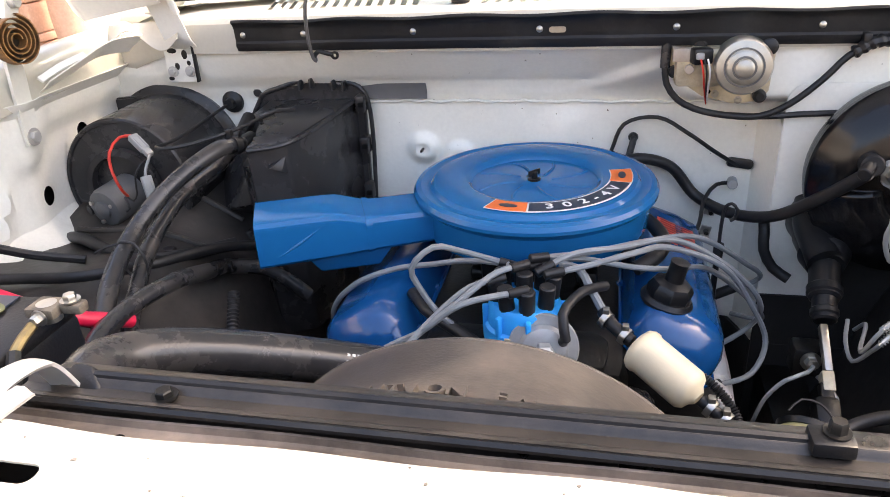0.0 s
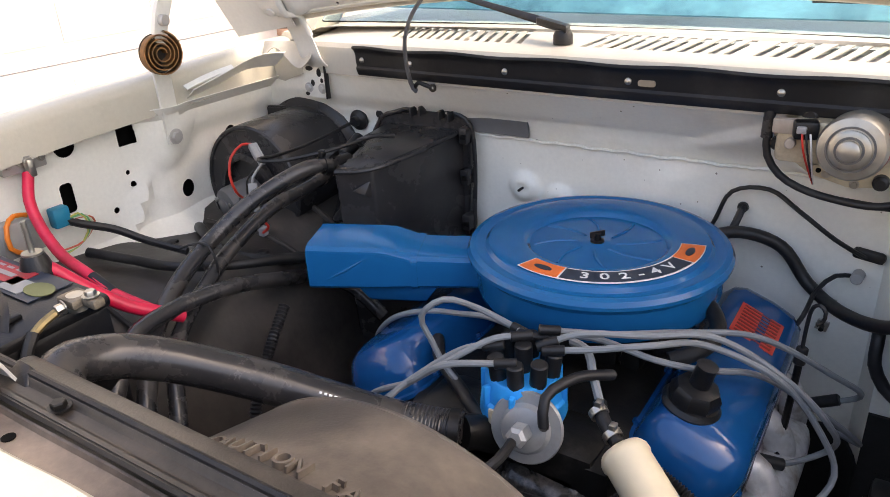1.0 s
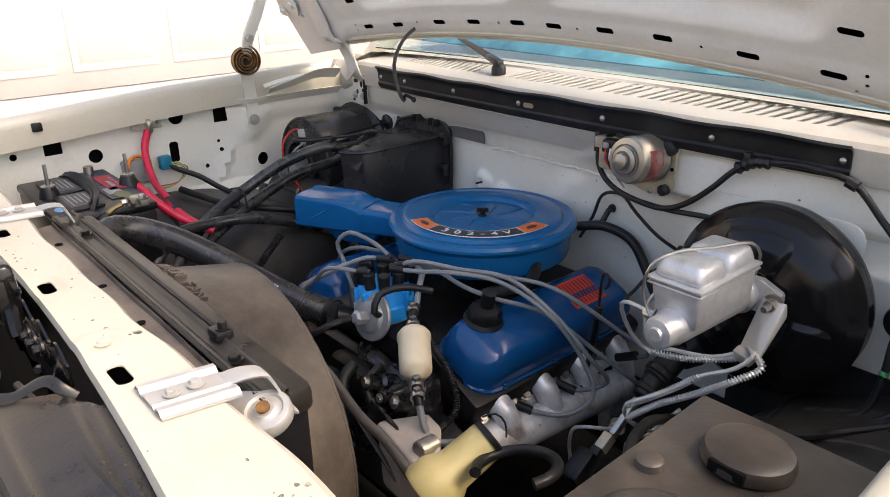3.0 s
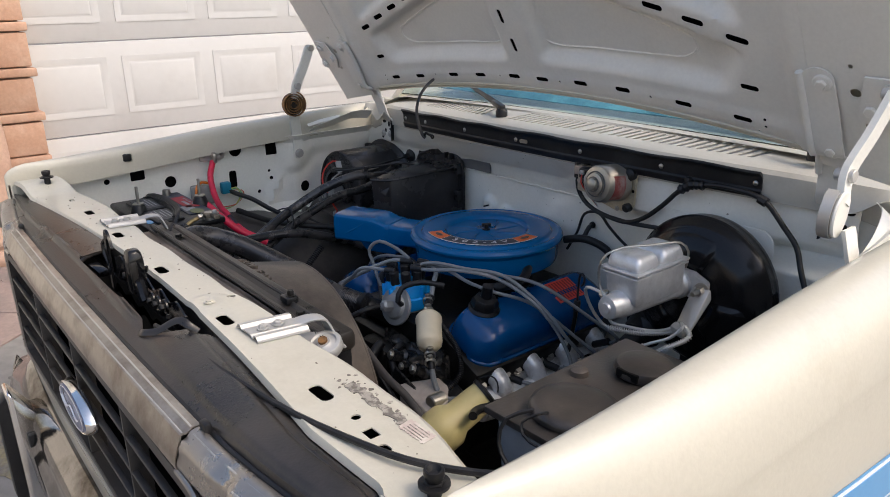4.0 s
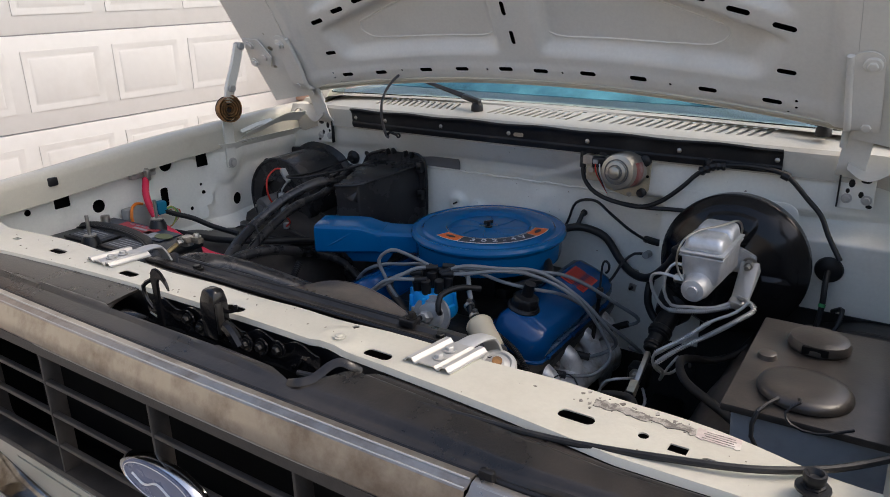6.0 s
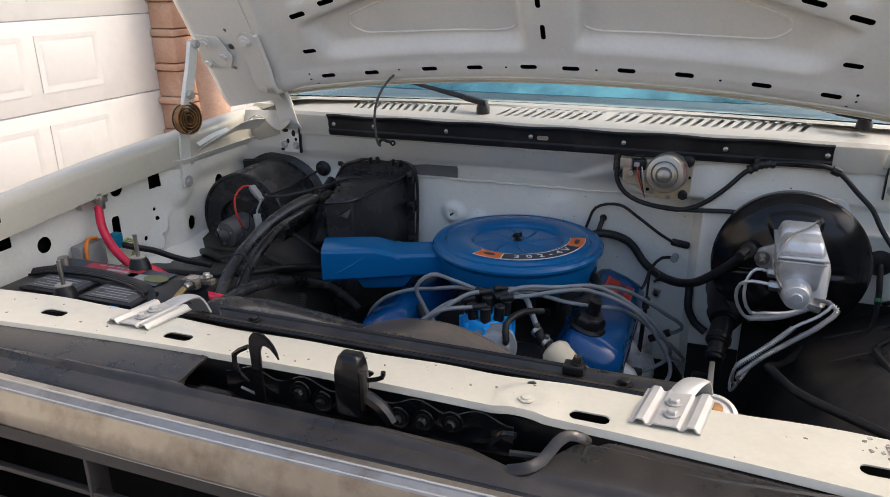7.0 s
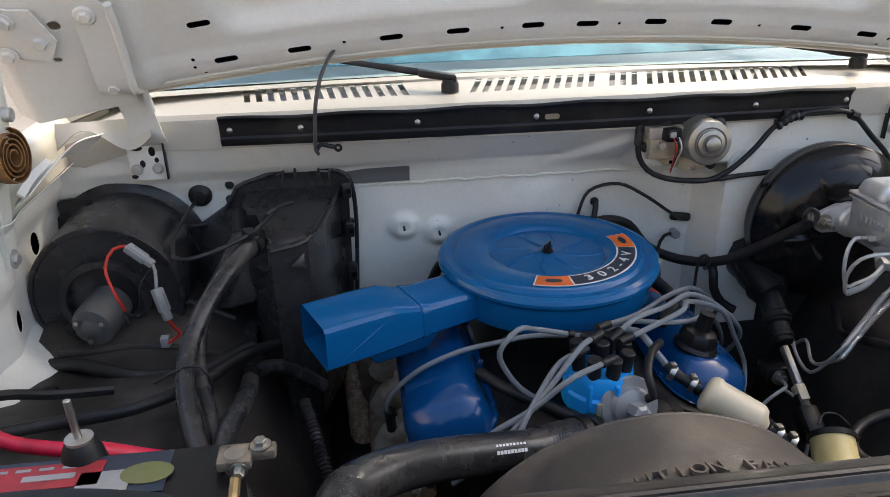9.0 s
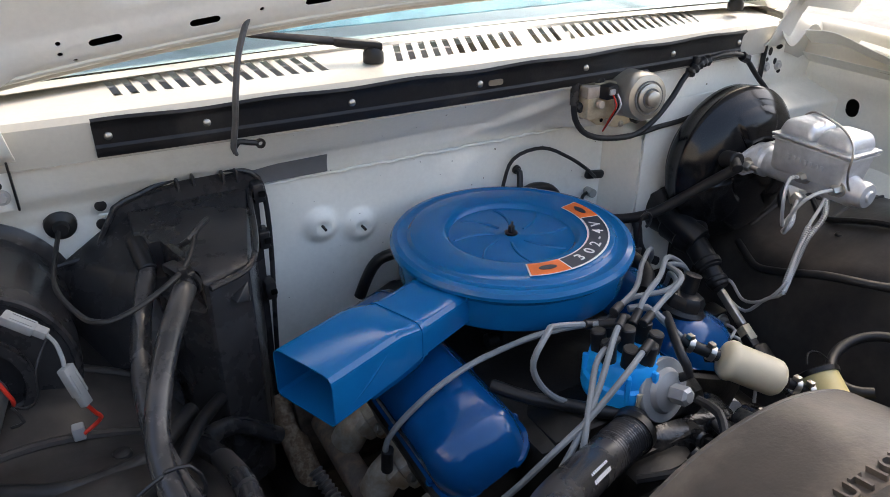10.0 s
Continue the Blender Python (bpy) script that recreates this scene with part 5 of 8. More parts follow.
part("carburettor", join(box((EX, 1.10, 0.845), (0.15, 0.20, 0.09), 0.015), rod((EX - 0.04, 1.04, 0.86), (EX - 0.04, 1.04, 0.91), 0.035), rod((EX + 0.04, 1.04, 0.86), (EX + 0.04, 1.04, 0.91), 0.035),
     rod((EX - 0.09, 1.02, 0.85), (EX + 0.09, 1.02, 0.85), 0.012), box((EX + 0.09, 1.05, 0.84), (0.03, 0.09, 0.05), 0.008)), DARKMET, engine)
part("timing_cover", join(box((EX, 0.785, 0.66), (0.24, 0.05, 0.28), 0.02), box((EX + 0.02, 0.76, 0.74), (0.12, 0.06, 0.10), 0.025), rod((EX, 0.70, 0.72), (EX, 0.77, 0.72), 0.05)), DARKMET, engine)
part("bell_housing", hull([(-0.39, 1.20, 0.70), (-0.27, 1.20, 0.72), (-0.36, 1.30, 0.76), (-0.27, 1.30, 0.76), (-0.36, 1.22, 0.5), (-0.22, 1.22, 0.5), (-0.34, 1.31, 0.5), (-0.2, 1.31, 0.5)], 0.02), RUSTD, engine, "rusty brown bell housing")
part("thermostat_neck", tube([(-0.035, 0.83, 0.80), (-0.04, 0.80, 0.83), (-0.055, 0.775, 0.85), (-0.065, 0.758, 0.857)], 0.022, 14), DARKMET, engine)
part("water_pump_pulley", lathe([(0, 0), (0.075, 0), (0.08, 0.01), (0.07, 0.018), (0.08, 0.026), (0.07, 0.034), (0.08, 0.042), (0.03, 0.045), (0, 0.045)], aim((EX, 0.70, 0.73), (EX, 0.6, 0.73)), 40), DARKMET, engine)
part("alternator_body", join(rod((0.20, 0.69, 0.70), (0.20, 0.80, 0.70), 0.062, 28), rod((0.20, 0.67, 0.70), (0.20, 0.69, 0.70), 0.035)), DARKMET, engine)
part("drive_belt", tube([(EX + 0.08, 0.668, 0.74), (0.06, 0.668, 0.81), (0.15, 0.668, 0.76), (0.25, 0.668, 0.70)], 0.006, 8, flat=0.6), RUBBER, engine)
part("pump_bracket", plate([(0.0, 0.0), (0.09, -0.03), (0.16, -0.10), (0.14, -0.14), (0.05, -0.08), (-0.02, -0.05)], 0.006, Matrix.Translation((0.13, 0.70, 0.80)) @ Matrix(((1, 0, 0, 0), (0, 0, -1, 0), (0, 1, 0, 0), (0, 0, 0, 1))), 0.001), GLOSSBLK, engine)
ps = part("steering_pump", join(lathe([(0, 0), (0.042, 0), (0.046, 0.008), (0.045, 0.04), (0.033, 0.058), (0.031, 0.128), (0, 0.128)], aim((0.292, 0.668, 0.722), (0.322, 0.775, 0.788)), 32), box((0.280, 0.680, 0.738), (0.05, 0.03, 0.05), 0.012)), YELLOWP, engine, "yellowed steering pump reservoir")
part("filler_cap", lathe([(0, 0.126), (0.034, 0.126), (0.035, 0.133), (0.030, 0.136), (0.027, 0.133), (0, 0.134)], aim((0.292, 0.668, 0.722), (0.322, 0.775, 0.788)), 32), DARKMET, ps)
part("wire_clip", tube([(0.300, 0.782, 0.812), (0.316, 0.795, 0.820), (0.338, 0.793, 0.816), (0.352, 0.782, 0.803)], 0.0016, 6), DARKMET, ps)
for x, y, z, r in ((0.06, 0.745, 0.79, 0.016), (0.10, 0.735, 0.765, 0.020), (0.075, 0.72, 0.735, 0.018), (0.125, 0.725, 0.72, 0.022), (0.04, 0.73, 0.71, 0.02), (0.15, 0.74, 0.755, 0.014), (0.02, 0.745, 0.77, 0.02)):
    p = part("casting_boss", join(rod((x, y + 0.05, z - 0.02), (x, y, z), r, 18, r * 0.3), hull([(x - r, y + 0.05, z - 0.03), (x + r, y + 0.05, z - 0.03), (x - r * 0.6, y + 0.006, z - 0.012), (x + r * 0.6, y + 0.006, z - 0.012), (x - r, y + 0.05, z + r), (x + r, y + 0.05, z + r)], 0.004)), GLOSSBLK, engine)
    part("bolt", hexnut((x, y + 0.002, z + 0.001), (x, y - 0.1, z + 0.04), r * 0.5, r * 0.6), DARKMET, p)
part("front_casting", hull([(-0.03, 0.77, 0.81), (0.15, 0.77, 0.785), (0.17, 0.76, 0.70), (-0.05, 0.76, 0.66), (0.0, 0.745, 0.75), (0.12, 0.742, 0.745), (-0.03, 0.83, 0.82), (0.15, 0.83, 0.80), (0.16, 0.83, 0.68), (-0.05, 0.83, 0.66)], 0.012), GLOSSBLK, engine)
random.seed(31)
for x, y, z, r in ((-0.005, 0.735, 0.745, 0.017), (0.095, 0.728, 0.80, 0.013), (0.045, 0.722, 0.675, 0.019), (0.165, 0.735, 0.79, 0.014), (0.10, 0.715, 0.69, 0.016), (0.14, 0.722, 0.80, 0.010)):
    w = Vector((random.uniform(-0.3, 0.3), -1, random.uniform(0.1, 0.7))).normalized()
    p = part("casting_stub", lathe([(0, -0.04), (r * 1.5, -0.04), (r * 1.4, -0.012), (r, -0.006), (r, 0.008), (r * 1.15, 0.010), (r * 1.15, 0.016), (r * 0.7, 0.019), (0, 0.019)], aim(Vector((x, y, z)), Vector((x, y, z)) + w), 24), GLOSSBLK, engine)
    part("nut", hexnut(Vector((x, y, z)) + w * 0.019, Vector((x, y, z)) + w, r * 0.55, r * 0.5), STEEL if r < 0.015 else DARKMET, p)
part("bypass_hose", tube([(0.02, 0.735, 0.80), (0.03, 0.705, 0.785), (0.05, 0.695, 0.75), (0.055, 0.71, 0.71)], 0.011, 12), RUBBER, engine)
part("bypass_hose", tube([(0.075, 0.755, 0.815), (0.085, 0.72, 0.80), (0.115, 0.705, 0.775), (0.15, 0.705, 0.745)], 0.008, 12), RUBBER, engine)
part("fan_belt", tube([(-0.06, 0.622, 0.905), (-0.002, 0.623, 0.90), (0.096, 0.636, 0.86), (0.176, 0.645, 0.81), (0.216, 0.658, 0.785), (0.27, 0.665, 0.745)], 0.008, 8, flat=0.45), BELT, engine, "dusty fan belt")
part("fan_belt", tube([(0.03, 0.655, 0.86), (0.09, 0.655, 0.80), (0.11, 0.655, 0.72), (0.08, 0.655, 0.62)], 0.008, 8, flat=0.5), BELT, engine, "dusty fan belt")
part("tan_bracket", hull([(0.155, 0.684, 0.775), (0.215, 0.745, 0.793), (0.255, 0.74, 0.79), (0.335, 0.665, 0.755), (0.30, 0.655, 0.69), (0.20, 0.66, 0.69), (0.17, 0.72, 0.76)], 0.004), BRACKT, engine, "tan painted pump bracket")
part("bracket_bush", rod((0.262, 0.685, 0.775), (0.262, 0.72, 0.775), 0.016, 18), STEEL, engine)


def valve_cover(s, y0, y1):
    """A stamped valve cover with a flange; s: -1 passenger's side, 1 driver's side."""
    tilt = Matrix.Translation((EX + s * 0.198, 0, 0.803)) @ Matrix.Rotation(radians(s * 24), 4, "Y")
    yc, ln = (y0 + y1) / 2, (y1 - y0)
    sec = [(0.070, 0.0), (0.070, 0.004), (0.0645, 0.006), (0.0625, 0.040), (0.054, 0.059), (0.039, 0.069), (0.0, 0.072)]
    def at(u, v):
        x, z = sec[int(abs(u))]
        e = min(v - 0.0, 1.0 - v) * ln
        k = step(e, -0.001, 0.05)
        flange = int(abs(u)) <= 1
        zz = z if flange else 0.006 + (z - 0.006) * math.sqrt(max(0.0, 1 - (1 - min(1, e / 0.055)) ** 2))
        turn = 0.042 * (1 - math.sqrt(max(0.0, 1 - (1 - min(1.0, e / 0.045)) ** 2)))
        wide = max(0.004, x * (1.0 if flange else 0.95 + 0.05 * k) - turn * min(1.0, x / 0.04))
        return (wide if u >= 0 else -wide, yc + (v - 0.5) * ln, zz)
    us = [0, 1, 2, 3, 4, 5, 6, -5.0, -4.0, -3.0, -2.0, -1.0]
    def at2(i, v):
        u = us[int(i)]
        return at(u, v) if u != 0 else at(0, v)
    vs = [0, 0.003, 0.008, 0.016, 0.028, 0.044, 0.062, 0.082, 0.105, 0.13] + span(0.16, 0.84, 10) + [0.87, 0.895, 0.918, 0.938, 0.956, 0.972, 0.984, 0.992, 0.997, 1]
    def row(i, v):
        return at2(i, v)
    order = [0, 1, 2, 3, 4, 5, 6, 7, 8, 9, 10, 11]
    bm = sheet(row, order, vs, 0.002)
    c = part("valve_cover", moved(bm, tilt), DKBLUE, engine, "dark blue stamped steel valve cover", 50)
    for y in (y0 + 0.06, yc - 0.03, yc + 0.1, y1 - 0.06):
        for sx in (-1, 1):
            p = tilt @ Vector((sx * 0.0668, y, 0.005))
            q = tilt @ Vector((sx * 0.0668, y, 1.0))
            part("bolt", hexnut(p, q, 0.0055, 0.006), DKBLUE, c)
    return tilt, c


tR, vcR = valve_cover(1, 0.845, 1.275)
tL, vcL = valve_cover(-1, 0.810, 1.225)
cap = thing("oil_filler_cap", (0.165, 0.918, 0.885), "black oil filler cap on the valve cover", "oil cap")
capm = Matrix.Translation((0.160, 0.916, 0.874)) @ Matrix.Rotation(radians(14), 4, "Y")
part("base", lathe([(0, 0), (0.034, 0), (0.036, 0.006), (0.032, 0.012), (0, 0.012)], capm, 32), BLACK, cap)
part("knob", lathe([(0, 0.01), (0.03, 0.01), (0.031, 0.024), (0.026, 0.032), (0.013, 0.036), (0, 0.036)], capm, 8), BLACK, cap)
part("vent_tube", lathe([(0.0, 0.03), (0.013, 0.03), (0.012, 0.06), (0.013, 0.064), (0.0, 0.066)], capm, 16), BLACK, cap)
lab = single("warning_label", sheet(lambda u, v: tR @ Vector((u, v, 0.0735)), span(-0.035, 0.03, 2), span(1.10, 1.185, 2), 0.0008), LABELR, "red printed label on the valve cover", "label")
for k in range(9):
    b = part("print_line", sheet(lambda u, v: tR @ Vector((u, v, 0.0742)), [-0.03, 0.025], [1.105 + 0.009 * k, 1.109 + 0.009 * k], 0.0004), surface("label_print", (0.25, 0.02, 0.015), 0.5, bump=0) if k == 0 else bpy.data.materials["label_print"], lab)
    b.matrix_parent_inverse = Matrix.Translation(-lab.location)

# exhaust manifolds
for s, y0 in ((1, 0.885), (-1, 0.845)):
    mx = EX + s * (0.25 if s > 0 else 0.285)
    man = thing("exhaust_manifold", (mx, 1.05, 0.66), "silver painted exhaust manifold with bolted ports" if s > 0 else "rusty grey exhaust manifold beside the head", "manifold", "exhaust manifolds")
    mt = MANIF if s > 0 else surface("rusty_manifold", (0.46, 0.42, 0.35), 0.5, 0.25, dirt=(0.30, 0.22, 0.14), dirt_at=0.5, dirt_scale=25, grain=0.2, bump=0.5)
    if s < 0:
        part("log", tube([(mx + s * 0.01, y0 - 0.02, 0.685), (mx + s * 0.02, y0 + 0.1, 0.675), (mx + s * 0.02, y0 + 0.3, 0.66), (mx + s * 0.01, y0 + 0.40, 0.63)], 0.021, 14), surface("dark_rusty_iron", (0.17, 0.135, 0.11), 0.65, dirt=(0.28, 0.20, 0.13), dirt_at=0.52, dirt_scale=30, grain=0.25, bump=0.6), man)
    if s > 0:
        for k in range(4):
            y = y0 + 0.105 * k + 0.012
            lobe = part("lobe", join(hull([(mx - 0.045 + dx, y + dy, z) for dy in (-0.046, 0.046) for dx, z in ((0.0, 0.770), (0.022, 0.762), (0.0, 0.70), (0.040, 0.704))], 0.007),
                 tube([(mx - 0.05, y - 0.004, 0.752), (mx - 0.008, y - 0.004, 0.754), (mx + 0.020, y - 0.002, 0.738), (mx + 0.033, y + 0.004, 0.706), (mx + 0.034, y + 0.010, 0.68)], 0.0215, 16, taper=(1.15, 0.95))), mt, man, angle=60)
            for dy in (-0.038, 0.034):
                q = Vector((mx + 0.004, y + dy, 0.733))
                part("washer", rod(q, q + Vector((0.0024, -0.0006, 0.002)), 0.011, 18), STEEL, lobe)
                part("bolt", hexnut(q, q + Vector((0.6, -0.15, 0.5)), 0.0075, 0.010), STEEL, lobe)
        part("log", tube([(mx + 0.012, y0 - 0.04, 0.690), (mx + 0.026, y0 + 0.06, 0.684), (mx + 0.032, y0 + 0.2, 0.676), (mx + 0.03, y0 + 0.32, 0.66), (mx + 0.012, y0 + 0.38, 0.61)], 0.034, 20), mt, man)
        part("flange_rail", hull([(mx - 0.05, y0 - 0.03, 0.758), (mx - 0.012, y0 - 0.03, 0.742), (mx + 0.016, y0 - 0.02, 0.70), (mx - 0.05, y0 - 0.03, 0.68), (mx - 0.05, y0 + 0.37, 0.758), (mx - 0.012, y0 + 0.37, 0.742), (mx + 0.016, y0 + 0.36, 0.70), (mx - 0.05, y0 + 0.37, 0.68)], 0.006), mt, man)
        part("heat_shield", hull([(mx + 0.03, y0 + 0.24, 0.70), (mx + 0.055, y0 + 0.25, 0.66), (mx + 0.05, y0 + 0.34, 0.64), (mx + 0.03, y0 + 0.35, 0.69), (mx + 0.04, y0 + 0.25, 0.58), (mx + 0.04, y0 + 0.34, 0.57)], 0.012, 3), mt, man)
    for k in range(4) if s < 0 else ():
        y = y0 + 0.115 * k
        part("port", join(box((mx - s * 0.030, y, 0.737), (0.034, 0.062, 0.058), 0.009, (0, s * 24, 0)), box((mx - s * 0.012, y, 0.728), (0.030, 0.050, 0.044), 0.010, (0, s * 40, 0)), tube([(mx - s * 0.035, y, 0.735), (mx - s * 0.005, y + 0.004, 0.728), (mx + s * 0.015, y + 0.012, 0.69)], 0.026, 12)), mt, man)
        for dy in (-0.034, 0.034):
            part("bolt", hexnut((mx - s * 0.026, y + dy, 0.737), (mx + s * 0.5, y + dy, 0.95), 0.0075, 0.010), STEEL, man)
    part("cylinder_head", box((EX + s * 0.175, 1.06, 0.76), (0.17, 0.46, 0.10), 0.015, (0, s * 24, 0)), DARKMET, man)

rust_pipe = surface("rusty_brown_iron", (0.20, 0.135, 0.085), 0.8, dirt=(0.36, 0.29, 0.21), dirt_at=0.5, dirt_scale=60, grain=0.3, grain_scale=200, bump=0.9, bump_scale=150, soft=0.06)
single("exhaust_pipe", tube([(-0.392, 1.285, 0.655), (-0.385, 1.22, 0.61), (-0.378, 1.15, 0.56), (-0.36, 1.06, 0.46)], 0.023, 14), rust_pipe, "rusty brown exhaust pipe beside the engine", "pipe")

# ---- air cleaner ----
AC = (-0.036, 1.10)
air = thing("air_cleaner", (*AC, 0.90), "round blue air cleaner with a long flat snorkel", "air cleaner")
acm = pose(*AC, 0)
part("lid", lathe([(0, 0.976), (0.018, 0.976), (0.022, 0.9745), (0.06, 0.975), (0.098, 0.9745), (0.103, 0.981), (0.108, 0.9835), (0.150, 0.9835), (0.158, 0.982), (0.163, 0.977), (0.170, 0.9765), (0.178, 0.979),
                   (0.186, 0.977), (0.190, 0.971), (0.190, 0.966), (0.186, 0.962), (0.183, 0.9615), (0.0, 0.960)], acm, 96), BLUE, air, angle=30)
part("body", lathe([(0, 0.903), (0.10, 0.903), (0.165, 0.905), (0.175, 0.911), (0.178, 0.92), (0.179, 0.955), (0.183, 0.9605), (0, 0.9612)], acm, 96), BLUE, air, angle=30)
for k in range(8):
    a = k * math.pi / 4 + 0.25
    part("stamped_rib", moved(tube([(0.028, 0, 0.9735), (0.05, 0.004, 0.9742), (0.07, 0.012, 0.9742), (0.088, 0.026, 0.9735)], 0.0028, 8, flat=1.0), acm @ Matrix.Rotation(a, 4, "Z")), BLUE, air)
part("wing_nut", join(rod((*AC, 0.974), (*AC, 0.99), 0.005), box((AC[0], AC[1], 0.988), (0.024, 0.003, 0.009), 0.001, (0, 0, 50)), lathe([(0, 0), (0.010, 0), (0.010, 0.003), (0, 0.003)], pose(*AC, 0.976))), DARKMET, air)
part("clip", hull([(-0.165 + dx, 1.015 + dy, z) for dx in (-0.012, 0.006) for dy in (-0.006, 0.006) for z in (0.925, 0.945)], 0.002), BLUE, air)


def arc_patch(r0, r1, a0, a1, z, th=0.0008, n=24):
    return sheet(lambda u, v: (AC[0] + v * math.cos(radians(u)), AC[1] + v * math.sin(radians(u)), z), span(a0, a1, n), [r0, r1], th)


dec = part("decal", arc_patch(0.1165, 0.1505, -113, 13, 0.9848), LABELW, air, "curved engine size decal")
part("field", arc_patch(0.1195, 0.1478, -87.5, -11.5, 0.9855), LABELK, dec)
for a0, a1 in ((-112, -88.7), (-10.3, 12)):
    o = part("orange_end", arc_patch(0.1178, 0.1492, a0, a1, 0.9855), ORANGE, dec)
    am = radians((a0 + a1) / 2)
    part("mark", lathe([(0, 0), (0.0095, 0), (0.0095, 0.0006), (0, 0.0006)], Matrix.Translation((AC[0] + 0.1335 * math.cos(am), AC[1] + 0.1335 * math.sin(am), 0.9866)) @ Matrix.Rotation(am + math.pi / 2, 4, "Z") @ Matrix.Diagonal((1.45, 0.6, 1, 1)), 24), LABELK, o)
for ch, a in zip("302-4V", (-75, -64, -53, -43.5, -34, -23)):
    ar = radians(a)
    part("letter", letters(ch, 0.0235, 0.0003, Matrix.Translation((AC[0] + 0.1335 * math.cos(ar), AC[1] + 0.1335 * math.sin(ar), 0.9864)) @ Matrix.Rotation(ar + math.pi / 2, 4, "Z") @ Matrix.Diagonal((1.15, 1, 1, 1))), LABELW, dec)

# snorkel: a flat open duct towards the passenger's front corner
SD = Vector((-0.921, -0.39, 0)).normalized()
SP = Vector((-SD.y, SD.x, 0))
def sn(d, w, z):
    p = Vector((*AC, 0)) + SD * d + SP * w
    return (p.x, p.y, z)
def duct_at(i, d):
    k = step(d, 0.26, 0.32)
    hw = 0.046 + 0.004 * k
    top, bot = 0.962 + 0.014 * k, 0.915
    ring = [(-hw + 0.012, top), (hw - 0.012, top), (hw - 0.006, top - 0.0015), (hw - 0.0015, top - 0.006), (hw, top - 0.012), (hw, bot + 0.004), (hw - 0.004, bot), (-hw + 0.004, bot), (-hw, bot + 0.004), (-hw, top - 0.012), (-hw + 0.0015, top - 0.006), (-hw + 0.006, top - 0.0015), (-hw + 0.012, top)]
    w, z = ring[int(i)]
    z -= 0.006 * (d - 0.2) / 0.2 if z < 0.93 else 0
    return sn(d, w, z)
duct = part("snorkel", sheet(duct_at, range(13), [0.165, 0.2, 0.25, 0.27, 0.29, 0.31, 0.33, 0.36, 0.40, 0.432], 0.0018), BLUE, air, "flat blue sheet metal snorkel", 30)
part("joint_band", sheet(lambda i, d: tuple(Vector(duct_at(i, d)) * 1.0 + Vector((0, 0, 0.0012 if int(i) in (0, 1, 2, 3, 10, 11, 12) else -0.001))), range(13), [0.262, 0.272], 0.003), BLUE, duct)
# Added dark plate stands in for the shade within the snorkel's mouth.
part("inner_flap", hull([sn(d, w, z) for w in (-0.044, 0.044) for d, z in ((0.412, 0.972), (0.416, 0.972), (0.352, 0.916), (0.356, 0.916))]), DARKMET, duct, "dark plate added as the shade inside the duct")
part("valve_pod", hull([sn(d, w, z) for d, w in ((0.23, -0.036), (0.23, 0.036), (0.37, -0.036), (0.37, 0.036)) for z in (0.914,)] + [sn(d, w, 0.878) for d, w in ((0.255, -0.028), (0.255, 0.028), (0.345, -0.028), (0.345, 0.028))], 0.005), BLUE, duct)
part("pressed_rib", tube([sn(0.402, 0.0475, 0.924), sn(0.372, 0.0485, 0.940), sn(0.338, 0.0475, 0.962)], 0.0045, 8), BLUE, duct)
part("pressed_rib", tube([sn(0.402, 0.0475, 0.924), sn(0.404, 0.0475, 0.948)], 0.003, 8), BLUE, duct)

# ---- distributor, leads, vacuum can ----
DC = Vector((-0.022, 0.838, 0))
dist = thing("distributor", (DC.x, DC.y, 0.80), "bright blue distributor cap on a black base", "distributor")
part("shaft_base", lathe([(0, 0.78), (0.03, 0.78), (0.032, 0.82), (0.048, 0.84), (0.05, 0.855), (0, 0.857)], pose(DC.x, DC.y, 0), 32), CANM, dist)
part("adapter", lathe([(0, 0.855), (0.053, 0.855), (0.055, 0.862), (0.053, 0.880), (0.049, 0.884), (0.047, 0.908), (0.043, 0.914), (0, 0.915)], pose(DC.x, DC.y, 0), 40), CAPBLUE, dist, "bright blue plastic cap")
for k in range(8):
    a = k * math.pi / 4 + 0.2
    part("rib", box((DC.x + 0.049 * math.cos(a), DC.y + 0.049 * math.sin(a), 0.884), (0.012, 0.007, 0.045), 0.002, (0, 0, math.degrees(a))), CAPBLUE, dist)
    q = Vector((DC.x + 0.034 * math.cos(a), DC.y + 0.034 * math.sin(a), 0.91))
    part("terminal_boot", rod(q, q + Vector((0.004 * math.cos(a), 0.004 * math.sin(a), 0.034)), 0.0105, 12), RUBBER, dist)
part("terminal_boot", rod((DC.x, DC.y, 0.91), (DC.x, DC.y, 0.95), 0.011, 12), RUBBER, dist)
part("clip", box((DC.x - 0.015, DC.y - 0.053, 0.868), (0.010, 0.004, 0.03), 0.001), GOLD, dist)
vac = thing("vacuum_advance", (0.0, 0.765, 0.85), "round grey vacuum advance canister with a brass hexagon", "vacuum can")
va, vb = Vector((0.004, 0.810, 0.864)), Vector((0.014, 0.738, 0.888))
part("can", lathe([(0, 0), (0.018, 0), (0.022, 0.014), (0.043, 0.018), (0.0445, 0.0205), (0.0445, 0.0235), (0.043, 0.026), (0.031, 0.027), (0.027, 0.034), (0.016, 0.038), (0, 0.038)], aim(va, vb), 48), CANM, vac, angle=25)
part("hexagon", lathe([(0, 0.04), (0.013, 0.04), (0.013, 0.062), (0.008, 0.066), (0, 0.066)], aim(va, vb), 6), CANM, vac)
part("vacuum_hose", tube([vb, (0.016, 0.705, 0.890), (-0.013, 0.668, 0.868), (-0.062, 0.682, 0.849), (-0.10, 0.71, 0.83)], 0.006, 8), RUBBER, vac)


